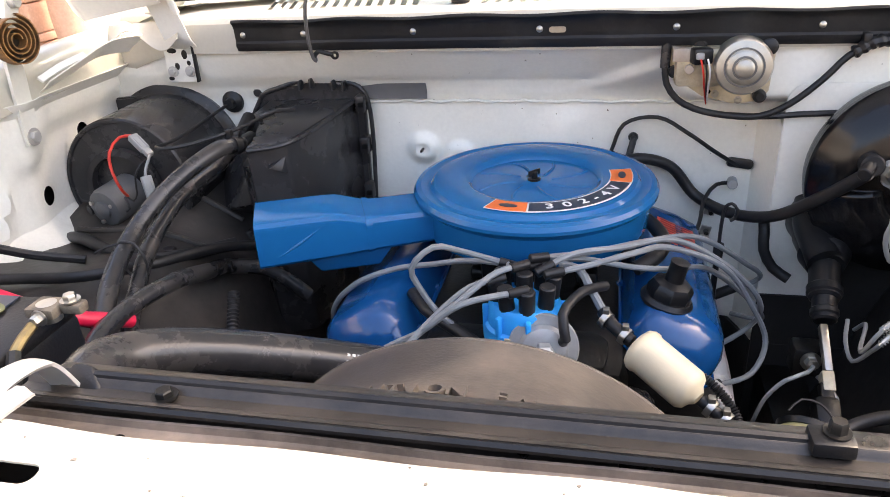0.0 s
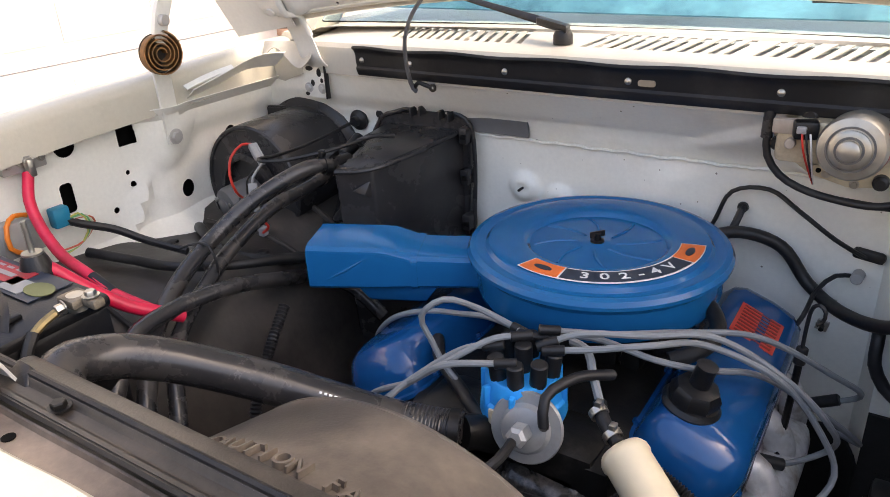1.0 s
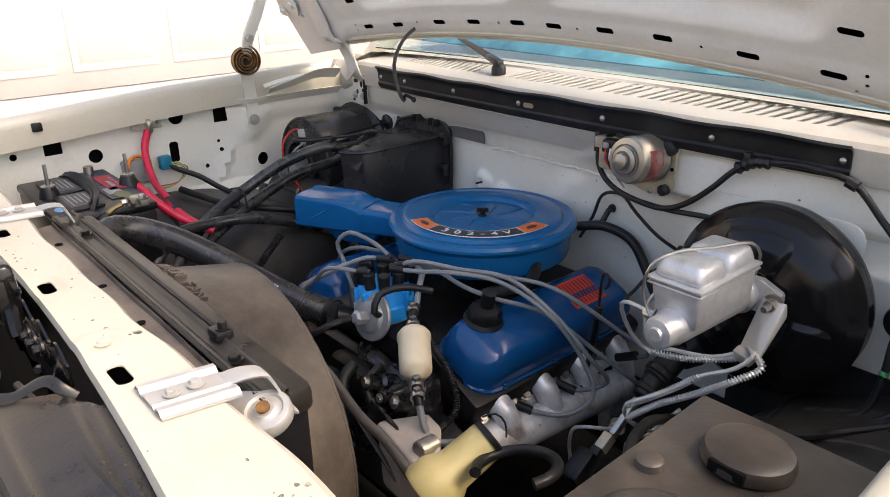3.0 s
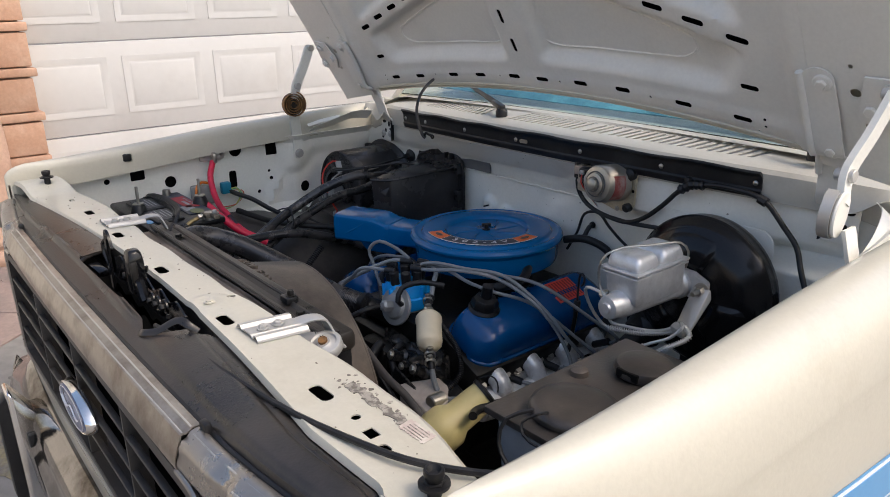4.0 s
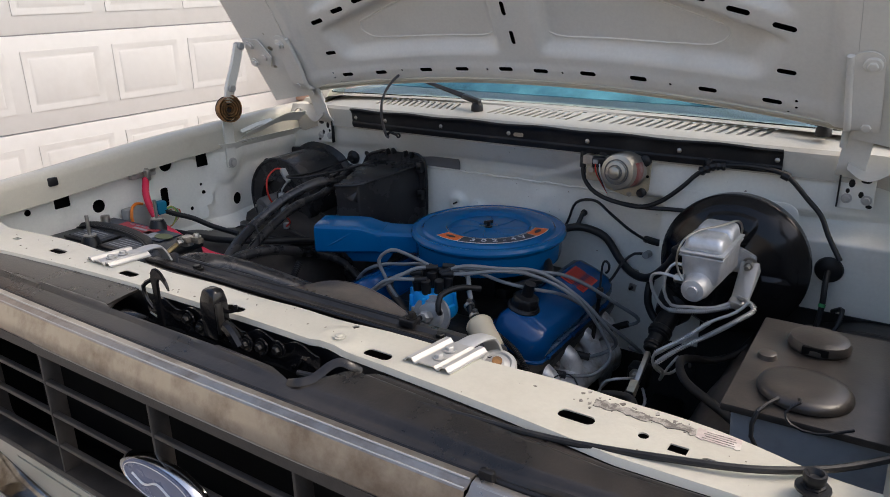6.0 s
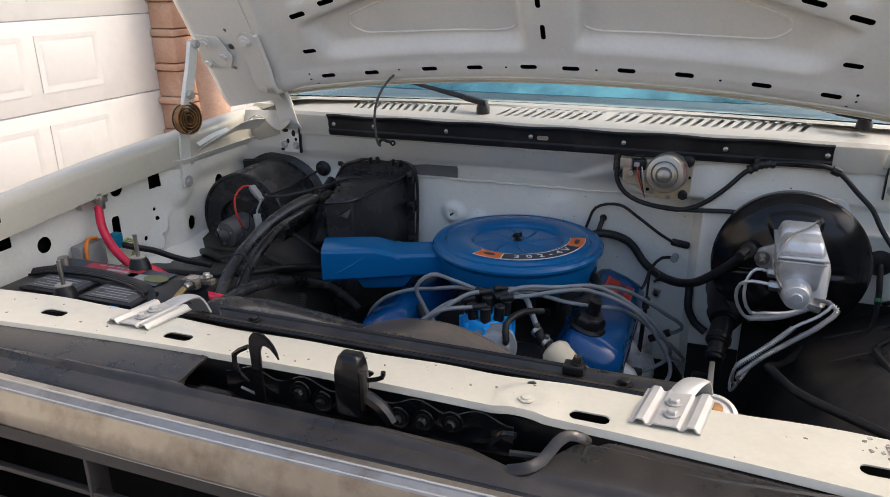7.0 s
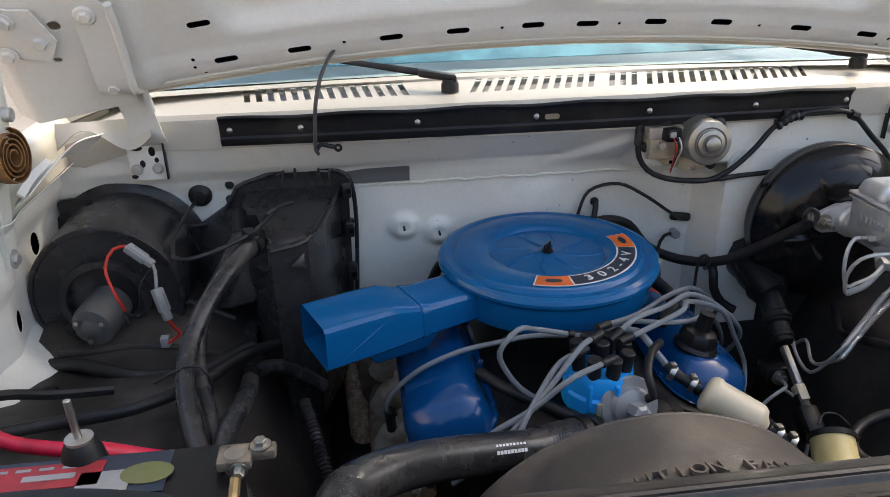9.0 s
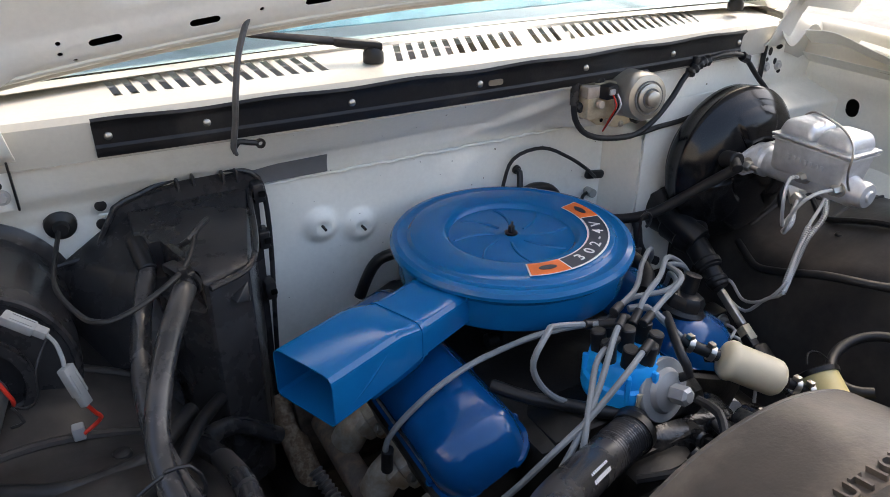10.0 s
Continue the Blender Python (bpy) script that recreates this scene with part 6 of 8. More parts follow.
# ---- inner liners and frame under the bay ----
def liner_at(u, v):
    x = -0.89 + 0.50 * u
    z = 0.886 + 0.035 * step(v, 1.0, 1.15) * (1 - step(u, 0.3, 0.7)) - 0.11 * step(u, 0.25, 1.0) - 0.02 * math.sin(v * 7 + u * 3) - 0.30 * step(u, 0.62, 1.0)
    z += 0.05 * math.exp(-((v - 0.92) / 0.12) ** 2 - ((u - 0.55) / 0.25) ** 2)
    return (x, v, z)
def liner_right(u, v):
    return (0.89 - 0.46 * u, v, 0.865 - 0.08 * step(u, 0.2, 0.8) - 0.30 * step(u, 0.65, 1.0) + 0.085 * math.exp(-((v - 0.86) / 0.13) ** 2 - ((u - 0.42) / 0.3) ** 2))


for fn, y1, name in ((liner_at, 1.30, "black plastic inner wheel liner, dusty"), (liner_right, 1.24, "black plastic wheel liner with a bulge for the wheel")):
    w = thing("wheel_liner", Vector(fn(0.4, 0.85)) + Vector((0, 0, -0.05)), name, "liner", "wheel liners")
    part("panel", sheet(fn, span(0, 1, 40), span(0.40, y1, 44), 0.004), LINERM, w, angle=60)
    for v in (0.55, 0.72, 1.05, 1.17):
        part("rib", tube([Vector(fn(u, v)) + Vector((0, 0, 0.001)) for u in span(0.08, 0.60, 14)], 0.006, 8), LINERM, w)
    for u, v in ((0.12, 0.64), (0.12, 0.95), (0.3, 1.12), (0.45, 0.62), (0.5, 1.0)):
        q = Vector(fn(u, v))
        part("push_clip", lathe([(0, 0), (0.012, 0), (0.010, 0.004), (0, 0.006)], aim(q, q + Vector((0, 0, 1))), 16), BLACK, w)
for s in (-1, 1):
    single("frame_rail", box((s * 0.40, 1.3, 0.50), (0.08, 2.4, 0.15), 0.01), DARKMET, "black steel frame rail under the engine", "frame rail", "frame rails")
    single("tyre", lathe([(0.20, -0.11), (0.33, -0.11), (0.36, -0.08), (0.37, 0), (0.36, 0.08), (0.33, 0.11), (0.20, 0.11), (0.19, 0), (0.20, -0.11)], Matrix.Translation((s * 0.84, 0.95, 0.37)) @ Matrix.Rotation(math.pi / 2, 4, "Y"), 48), RUBBER, "black rubber front tyre", "tyre", "tyres")
single("cross_member", box((0, 0.85, 0.44), (0.72, 0.14, 0.10), 0.02), DARKMET, "black cross member under the engine", "cross member")
single("splash_shield", box((0, 1.0, 0.36), (1.5, 1.1, 0.01), 0.003), DARKMET, "dark splash shield below the engine bay", "shield")

# ---- heater box and blower ----
hb = thing("heater_box", (-0.46, 1.25, 0.75), "black plastic heater box bolted to the firewall", "heater box")
lid_z = lambda x, y: 1.034 + 0.085 * (y - 1.09) + 0.03 * (x + 0.44) * (1 if x < -0.44 else 0)
BOXTOP = [(-0.562, 1.312), (-0.386, 1.312), (-0.444, 1.094), (-0.502, 1.066), (-0.540, 1.110), (-0.566, 1.215)]
body = hull([(x, y, lid_z(x, y)) for x, y in BOXTOP] + [(x * 0.985 - 0.006, y + (0.02 if y < 1.3 else 0.0), 0.66) for x, y in BOXTOP], 0.005)
recess = [hull([(x, y, z) for x, y in ((-0.62, 1.04), (-0.508, 1.04), (-0.505, 1.095), (-0.535, 1.20), (-0.62, 1.20)) for z in (0.985, 1.12)], 0.004)]
part("box_body", carve(body, recess), HEATB, hb, angle=30)
part("lid_edge", tube([(x, y, lid_z(x, y) - 0.003) for x, y in ((-0.386, 1.305), (-0.444, 1.091), (-0.500, 1.064))], 0.0045, 8), HEATB, hb)
part("side_slope", hull([(-0.662, 1.316, 0.985), (-0.60, 1.316, 0.990), (-0.562, 1.316, 1.050), (-0.548, 1.19, 0.988), (-0.545, 1.14, 0.90), (-0.60, 1.15, 0.885), (-0.69, 1.24, 0.84), (-0.70, 1.316, 0.83), (-0.55, 1.316, 0.78)], 0.005), HEATB, hb)
part("lower_case", hull([(x, y, z) for x, y in ((-0.72, 1.20), (-0.55, 1.13), (-0.55, 1.316), (-0.72, 1.316)) for z in (0.72, 0.842)], 0.006), HEATB, hb)
for x, z in ((-0.70, 0.81), (-0.655, 0.80), (-0.60, 0.79)):
    part("case_boss", rod((x, 1.20 + 0.41 * (-0.72 - x), z), (x, 1.175 + 0.41 * (-0.72 - x), z), 0.010, 12), HEATB, hb)
part("back_flange", plate([(-0.70, 0.66), (-0.382, 0.64), (-0.372, 1.066), (-0.392, 1.078), (-0.42, 1.076), (-0.43, 1.086), (-0.485, 1.086), (-0.495, 1.076), (-0.545, 1.068), (-0.575, 1.058), (-0.612, 0.998), (-0.625, 0.990), (-0.67, 0.985), (-0.70, 0.99), (-0.78, 1.06), (-0.90, 1.05), (-0.90, 0.80)], 0.014, Matrix.Translation((0, 1.316, 0)) @ Matrix(((1, 0, 0, 0), (0, 0, -1, 0), (0, 1, 0, 0), (0, 0, 0, 1))), 0.003), HEATB, hb)
part("flange_bead", tube([(-0.377, 1.302, 0.70), (-0.370, 1.302, 1.062), (-0.392, 1.302, 1.079), (-0.43, 1.302, 1.087), (-0.485, 1.302, 1.087), (-0.545, 1.302, 1.070), (-0.577, 1.302, 1.058), (-0.612, 1.302, 1.000), (-0.63, 1.302, 0.990), (-0.67, 1.302, 0.986)], 0.0042, 8, step=0.03), HEATB, hb)
for x, z in ((-0.49, 1.080), (-0.468, 1.084), (-0.425, 1.080), (-0.405, 1.078)):
    part("lid_rib", box((x, 1.290, z), (0.004, 0.022, 0.018), 0.0015), HEATB, hb)
for z in (1.045, 0.965, 0.872):
    part("clip", box((-0.376, 1.296, z), (0.018, 0.030, 0.032), 0.004), HEATB, hb)
    # A near-black block paints the slot's inner shade.
    part("clip_slot", box((-0.373, 1.279, z), (0.010, 0.006, 0.008), 0.001), MIXW, hb)
part("tab", hull([(-0.476, 1.081, 0.998), (-0.448, 1.094, 1.010), (-0.447, 1.094, 0.978), (-0.470, 1.070, 0.994), (-0.452, 1.080, 0.986)], 0.001), HEATB, hb)
part("valve_arm", tube([(-0.515, 1.16, 1.046), (-0.505, 1.14, 1.062), (-0.49, 1.16, 1.066), (-0.47, 1.20, 1.058)], 0.004, 8), HEATB, hb)
for (a, b) in (((-0.522, 1.13, 1.028), (-0.521, 1.070, 1.033)), ((-0.565, 1.215, 1.040), (-0.560, 1.160, 1.020))):
    part("pipe_stub", rod(a, b, 0.0125, 14), BLACK, hb)
part("stub_bracket", box((-0.530, 1.09, 1.046), (0.018, 0.05, 0.012), 0.003, (0, 0, 20)), BLACK, hb)
bl = thing("blower_housing", (-0.78, 1.22, 0.80), "black cylindrical heater blower housing with its motor", "blower")
bc = Vector((-0.785, 1.13, 0.935))
bax = Vector((0.02, -1, 0.03)).normalized()
part("drum", lathe([(0, -0.19), (0.13, -0.19), (0.126, -0.02), (0.125, 0.0), (0.122, 0.004), (0.117, 0.004), (0.115, 0.0), (0.0, 0.0)], aim(bc, bc + bax), 64), HEATB, bl, angle=25)
part("flange", lathe([(0, -0.19), (0.145, -0.19), (0.147, -0.18), (0.135, -0.172), (0, -0.172)], aim(bc, bc + bax), 64), HEATB, bl)
part("mounting_ring", lathe([(0.06, 0.005), (0.072, 0.005), (0.072, 0.018), (0.06, 0.02), (0.058, 0.006)], aim(bc, bc + bax), 48), HEATB, bl)
mot = part("motor", lathe([(0, 0.0), (0.036, 0.0), (0.036, 0.062), (0.033, 0.070), (0.016, 0.072), (0.016, 0.076), (0.009, 0.079), (0, 0.079)], aim(bc + Vector((0.004, 0, -0.012)), bc + Vector((0.004, 0, -0.012)) + Vector((-0.20, -1, -0.12))), 40), MOTOR, bl, "grey metal blower motor", 30)
for a in (0.4, 2.5, 4.6):
    q = bc + Vector((-0.012 + 0.022 * math.cos(a), -0.070, -0.021 + 0.022 * math.sin(a)))
    part("screw", rod(q, q + Vector((-0.001, -0.005, 0)), 0.004, 10), STEEL, mot)
part("cooling_stub", rod(bc + bax * 0.03 + Vector((-0.035, 0, -0.025)), bc + bax * 0.06 + Vector((-0.05, 0, -0.03)), 0.01), BLACK, mot)
PLUGG = surface("grey_connector", (0.30, 0.30, 0.29), 0.5)
for a, b in (((-0.724, 1.090, 1.041), (-0.684, 1.072, 1.014)), ((-0.674, 1.031, 0.992), (-0.662, 1.021, 0.941))):
    am = aim(a, b)
    ln = (Vector(b) - Vector(a)).length
    plug = part("connector", join(moved(box((0, 0, ln * 0.36), (0.017, 0.012, ln * 0.72), 0.002), am), moved(box((0, 0, ln * 0.80), (0.013, 0.010, ln * 0.40), 0.002), am)), PLUGG, bl, "grey plug")
    for sx in (-1, 1):
        part("latch_tab", moved(box((sx * 0.0045, 0, ln * 0.42), (0.0022, 0.0145, ln * 0.5), 0.0008), am), PLUGG, plug)
part("red_lead", tube([(-0.736, 1.056, 0.944), (-0.733, 1.040, 0.962), (-0.742, 1.040, 0.992), (-0.752, 1.058, 1.022), (-0.742, 1.080, 1.042), (-0.726, 1.090, 1.042)], 0.0026, 8), REDW, bl)
part("black_lead", tube([(-0.686, 1.073, 1.015), (-0.678, 1.055, 1.012), (-0.674, 1.036, 1.002), (-0.674, 1.031, 0.992)], 0.0026, 8), PLUGG, bl)
part("black_lead", tube([(-0.683, 1.071, 1.013), (-0.694, 1.055, 1.004), (-0.704, 1.045, 0.985), (-0.708, 1.045, 0.955), (-0.722, 1.050, 0.938), (-0.736, 1.054, 0.942)], 0.0017, 6), RUBBER, bl)
part("red_lead", tube([(-0.663, 1.021, 0.942), (-0.656, 1.027, 0.922), (-0.652, 1.033, 0.910), (-0.660, 1.036, 0.900), (-0.674, 1.038, 0.890)], 0.0026, 8), REDW, bl)
part("lead_clip", box((-0.680, 1.044, 0.890), (0.014, 0.014, 0.018), 0.002), LABELG, bl)
part("black_lead", tube([(-0.738, 1.05, 0.945), (-0.73, 1.045, 0.925), (-0.745, 1.055, 0.915)], 0.002, 6), RUBBER, bl)

cb = thing("vacuum_line", (-0.65, 1.31, 1.04), "thin black line with a round firewall grommet", "vacuum line")
part("grommet", lathe([(0, 0), (0.022, 0), (0.021, 0.006), (0.011, 0.012), (0.009, 0.022), (0, 0.022)], aim((-0.65, 1.322, 1.04), (-0.65, 1.0, 1.03)), 24), RUBBER, cb)
part("line", tube([(-0.654, 1.304, 1.038), (-0.669, 1.175, 1.024), (-0.651, 1.075, 1.034), (-0.634, 1.020, 1.046), (-0.618, 1.010, 1.047), (-0.585, 1.025, 1.048), (-0.526, 1.072, 1.058), (-0.490, 1.165, 1.064)], 0.0034, 8), RUBBER, cb)
single("firewall_plug", lathe([(0, 0), (0.009, 0), (0.008, 0.003), (0, 0.004)], aim((-0.575, 1.322, 1.045), (-0.575, 1.0, 1.045)), 16), RUBBER, "small black plug in the firewall", "plug")

# ---- hoses ----
hh = thing("heater_hose", (-0.55, 0.9, 0.80), "pair of black rubber heater hoses tied together", "hose")
part("hose", tube([(-0.521, 1.090, 1.030), (-0.534, 1.048, 1.038), (-0.577, 0.958, 1.008), (-0.603, 0.874, 0.962), (-0.589, 0.783, 0.926), (-0.549, 0.697, 0.888), (-0.478, 0.617, 0.840), (-0.43, 0.57, 0.76)], 0.0135, 16), HOSE, hh)
part("hose", tube([(-0.560, 1.168, 1.020), (-0.582, 1.108, 0.985), (-0.599, 1.005, 0.968), (-0.600, 0.911, 0.935), (-0.574, 0.818, 0.906), (-0.532, 0.717, 0.866), (-0.461, 0.647, 0.800), (-0.41, 0.60, 0.72)], 0.0125, 16), HOSE, hh)
part("tie", tube([(-0.602, 0.842, 0.964), (-0.580, 0.842, 0.962), (-0.568, 0.842, 0.930), (-0.578, 0.842, 0.904), (-0.600, 0.842, 0.912), (-0.612, 0.842, 0.945), (-0.602, 0.842, 0.964)], 0.0022, 6), RUBBER, hh)
part("tie_tail", tube([(-0.605, 0.84, 0.962), (-0.622, 0.835, 0.958), (-0.640, 0.83, 0.950)], 0.002, 6), RUBBER, hh)
part("clamp", lathe([(0.0145, -0.006), (0.0165, -0.006), (0.0165, 0.006), (0.0145, 0.006), (0.0145, -0.006)], aim((-0.525, 1.072, 1.034), (-0.534, 1.048, 1.038)), 20), BLACK, hh)
part("clamp_ear", box((-0.528, 1.068, 1.055), (0.010, 0.012, 0.014), 0.002), BLACK, hh)
h3 = single("coolant_hose", tube([(-0.439, 1.084, 0.750), (-0.499, 1.066, 0.808), (-0.547, 1.020, 0.836), (-0.535, 0.933, 0.872), (-0.529, 0.829, 0.908), (-0.541, 0.741, 0.914), (-0.525, 0.646, 0.912), (-0.49, 0.58, 0.86)], 0.013, 16), HOSE, "black rubber coolant hose bent over the liner", "hose")
single("loom", tube([(-0.86, 0.80, 0.91), (-0.78, 0.83, 0.90), (-0.68, 0.84, 0.905), (-0.60, 0.90, 0.90), (-0.55, 1.0, 0.88), (-0.50, 1.1, 0.84)], 0.009, 10), RUBBER, "black taped wiring loom along the liner", "loom")
single("loom", tube([(-0.88, 1.05, 0.86), (-0.80, 1.0, 0.885), (-0.70, 0.96, 0.88), (-0.62, 0.98, 0.87), (-0.55, 1.06, 0.86)], 0.011, 10), RUBBER, "black convoluted loom below the blower", "loom")
single("ribbed_conduit", tube([(-0.45, 0.86, 0.88), (-0.43, 0.80, 0.84), (-0.41, 0.74, 0.78), (-0.39, 0.70, 0.70)], 0.008, 10, wave=0.0015), RUBBER, "ribbed black conduit beside the wheel liner", "conduit")
rh = thing("radiator_hose", (-0.2, 0.6, 0.85), "thick black upper radiator hose with white print", "hose")
part("hose", tube([(-0.350, 0.452, 0.985), (-0.385, 0.485, 1.006), (-0.385, 0.530, 0.996), (-0.345, 0.582, 0.974), (-0.285, 0.640, 0.935), (-0.22, 0.685, 0.90), (-0.15, 0.725, 0.868), (-0.09, 0.75, 0.857), (-0.062, 0.757, 0.857)], 0.0255, 24), HOSE, rh)
part("rib_end", tube([(-0.135, 0.733, 0.863), (-0.09, 0.75, 0.857), (-0.064, 0.757, 0.857)], 0.0262, 24, wave=0.0008, pitch=0.005), HOSE, rh)
part("clamp", lathe([(0.027, -0.006), (0.029, -0.006), (0.029, 0.006), (0.027, 0.006), (0.027, -0.006)], aim((-0.072, 0.755, 0.857), (-0.05, 0.765, 0.856)), 28), DARKMET, rh)
hp, ht = Vector((-0.200, 0.6965, 0.8905)), Vector((0.07, 0.04, -0.032)).normalized()
hn = Vector((0.80, -0.47, 0.54))
hn = (hn - ht * hn.dot(ht)).normalized()
hb2 = ht.cross(hn)
for row, n, w, ph in ((0, 9, 0.0046, 0.12), (1, 9, 0.0036, -0.22)):
    for k in range(n):
        off = hn * math.cos(ph) + hb2 * math.sin(ph)
        m = Matrix((ht, off.cross(ht), off)).transposed().to_4x4()
        m.translation = hp + ht * (0.0062 * (k - 4)) + off * 0.0254
        part("print_mark", moved(box((0, 0, 0), (w, 0.0045 if row == 0 else 0.0028, 0.0008)), m), LABELW, rh)

# ---- battery ----
surface("aged_brass", (0.30, 0.22, 0.10), 0.45, 0.7, dirt=(0.16, 0.12, 0.07), dirt_scale=40, grain=0.15)
bt = thing("battery", (-0.67, 0.50, 0.80), "black car battery with a red and white label, strapped down", "battery")
part("case", box((-0.672, 0.498, 0.885), (0.335, 0.185, 0.185), 0.008), BLACK, bt)
part("cover", join(box((-0.672, 0.498, 0.984), (0.34, 0.19, 0.018), 0.006), box((-0.735, 0.468, 0.996), (0.12, 0.07, 0.008), 0.004), box((-0.60, 0.468, 0.996), (0.12, 0.07, 0.008), 0.004)), BLACK, bt)
lb = part("top_label", box((-0.69, 0.555, 0.9945), (0.24, 0.06, 0.002)), LABELK, bt, "red, white and green top label")
part("red_field", box((-0.70, 0.560, 0.9962), (0.13, 0.036, 0.001)), LABELB, lb)
for k in range(4):
    part("red_print", box((-0.735 + 0.022 * k, 0.571, 0.9970), (0.014, 0.004, 0.0006)), LABELG, lb)
part("white_bar", box((-0.685, 0.558, 0.9970), (0.05, 0.008, 0.0006)), LABELG, lb)
part("white_bar", box((-0.63, 0.545, 0.9962), (0.05, 0.030, 0.001)), LABELG, lb)
part("green_spot", lathe([(0, 0), (0.02, 0), (0.02, 0.001), (0, 0.001)], Matrix.Translation((-0.59, 0.552, 0.9958)) @ Matrix.Diagonal((1.3, 0.8, 1, 1)), 20), surface("olive_spot", (0.14, 0.15, 0.055), 0.5), lb)
for x0 in (-0.735, -0.60):
    g = part("grey_label", box((x0, 0.468, 1.0005), (0.10, 0.052, 0.001)), LABELC, bt)
    for k in range(5):
        part("print_line", box((x0 - 0.006 * (k % 2), 0.45 + 0.009 * k, 1.0013), (0.080 - 0.012 * (k % 3), 0.0022, 0.0006)), LABELG, g)
part("blue_spot", lathe([(0, 0), (0.012, 0), (0.012, 0.001), (0, 0.001)], Matrix.Translation((-0.575, 0.425, 0.9935)) @ Matrix.Diagonal((1.4, 0.8, 1, 1)), 20), BLUEST, bt)
for x in (-0.503, -0.83):
    part("post", lathe([(0, 0), (0.012, 0), (0.0105, 0.02), (0, 0.021)], pose(x if x > -0.6 else x + 0.02, 0.55, 0.992), 16), STEEL, bt)
st = part("strap", tube([(-0.84, 0.50, 0.99), (-0.80, 0.505, 0.998), (-0.70, 0.512, 1.003), (-0.60, 0.50, 1.002), (-0.545, 0.48, 1.0), (-0.53, 0.455, 0.965)], 0.015, 10, flat=0.25), RUBBER, bt, "ribbed black rubber strap")
for k in (-0.006, 0, 0.006):
    part("strap_rib", tube([(-0.84, 0.50 + k, 0.993), (-0.80, 0.505 + k, 1.002), (-0.70, 0.512 + k, 1.007), (-0.60, 0.50 + k, 1.006), (-0.545, 0.48 + k, 1.005)], 0.0022, 6), RUBBER, st)
for x, y in ((-0.662, 0.590), (-0.685, 0.435)):
    hd = part("hold_down", lathe([(0, 0), (0.024, 0), (0.018, 0.022), (0.014, 0.03), (0, 0.03)], pose(x, y, 0.985), 20), BLACK, bt)
    part("washer", lathe([(0, 0), (0.014, 0), (0.014, 0.003), (0, 0.003)], pose(x, y, 1.015), 20), STEEL, hd)
    part("stud", rod((x, y, 1.0), (x - 0.003, y + 0.002, 1.062), 0.004, 10), STEEL, hd)
tm = part("terminal_clamp", join(box((-0.503, 0.55, 1.006), (0.034, 0.03, 0.012), 0.003), box((-0.478, 0.556, 1.006), (0.03, 0.016, 0.012), 0.003)), surface("corroded_lead", (0.13, 0.11, 0.085), 0.6, 0.4, dirt=(0.24, 0.20, 0.15), dirt_at=0.5, dirt_scale=60, grain=0.2, bump=0.5), bt, "corroded battery clamp")
part("bolt", hexnut((-0.478, 0.556, 1.013), (-0.478, 0.556, 1.1), 0.007, 0.008), STEEL, tm)
part("bolt", hexnut((-0.497, 0.53, 1.006), (-0.497, 0.40, 1.006), 0.006, 0.01), STEEL, tm)
part("brass_lug", tube([(-0.50, 0.522, 1.002), (-0.50, 0.505, 0.997), (-0.501, 0.490, 0.988)], 0.0055, 8), bpy.data.materials["aged_brass"], tm)
part("ground_lead", tube([(-0.50, 0.49, 0.99), (-0.49, 0.47, 0.97), (-0.485, 0.46, 0.90), (-0.48, 0.46, 0.80)], 0.007, 8), RUBBER, tm)

bt.location += Vector((0.012, 0.022, 0.016))

rc = thing("battery_cable", (-0.8, 0.70, 0.85), "thick red battery cable to the fender post", "cable")
part("cable", tube([(-0.870, 0.744, 1.072), (-0.846, 0.722, 1.036), (-0.818, 0.714, 0.999), (-0.771, 0.709, 0.964), (-0.705, 0.705, 0.948), (-0.643, 0.705, 0.928), (-0.584, 0.728, 0.901)], 0.009, 12), RED, rc)
part("heat_sleeve", tube([(-0.69, 0.705, 0.944), (-0.668, 0.7045, 0.937), (-0.643, 0.705, 0.928)], 0.0096, 12), RUBBER, rc)
part("lug", box((-0.866, 0.748, 1.082), (0.016, 0.012, 0.03), 0.003), STEEL, rc)
part("post_plate", box((-0.888, 0.748, 1.088), (0.014, 0.075, 0.03), 0.003), BRACK, rc)
part("post_nut", hexnut((-0.88, 0.748, 1.092), (-0.70, 0.748, 1.11), 0.009, 0.016), STEEL, rc)
part("bolt", hexnut((-0.88, 0.72, 1.09), (-0.7, 0.72, 1.09), 0.005), STEEL, rc)
part("bolt", hexnut((-0.88, 0.776, 1.09), (-0.7, 0.776, 1.09), 0.005), STEEL, rc)
rc2 = single("battery_cable", tube([(-0.658, 0.617, 1.016), (-0.630, 0.630, 0.998), (-0.600, 0.648, 0.972), (-0.566, 0.680, 0.938), (-0.549, 0.705, 0.922), (-0.535, 0.74, 0.90)], 0.010, 12), RED, "red battery cable leading from the battery to the starter", "cable")

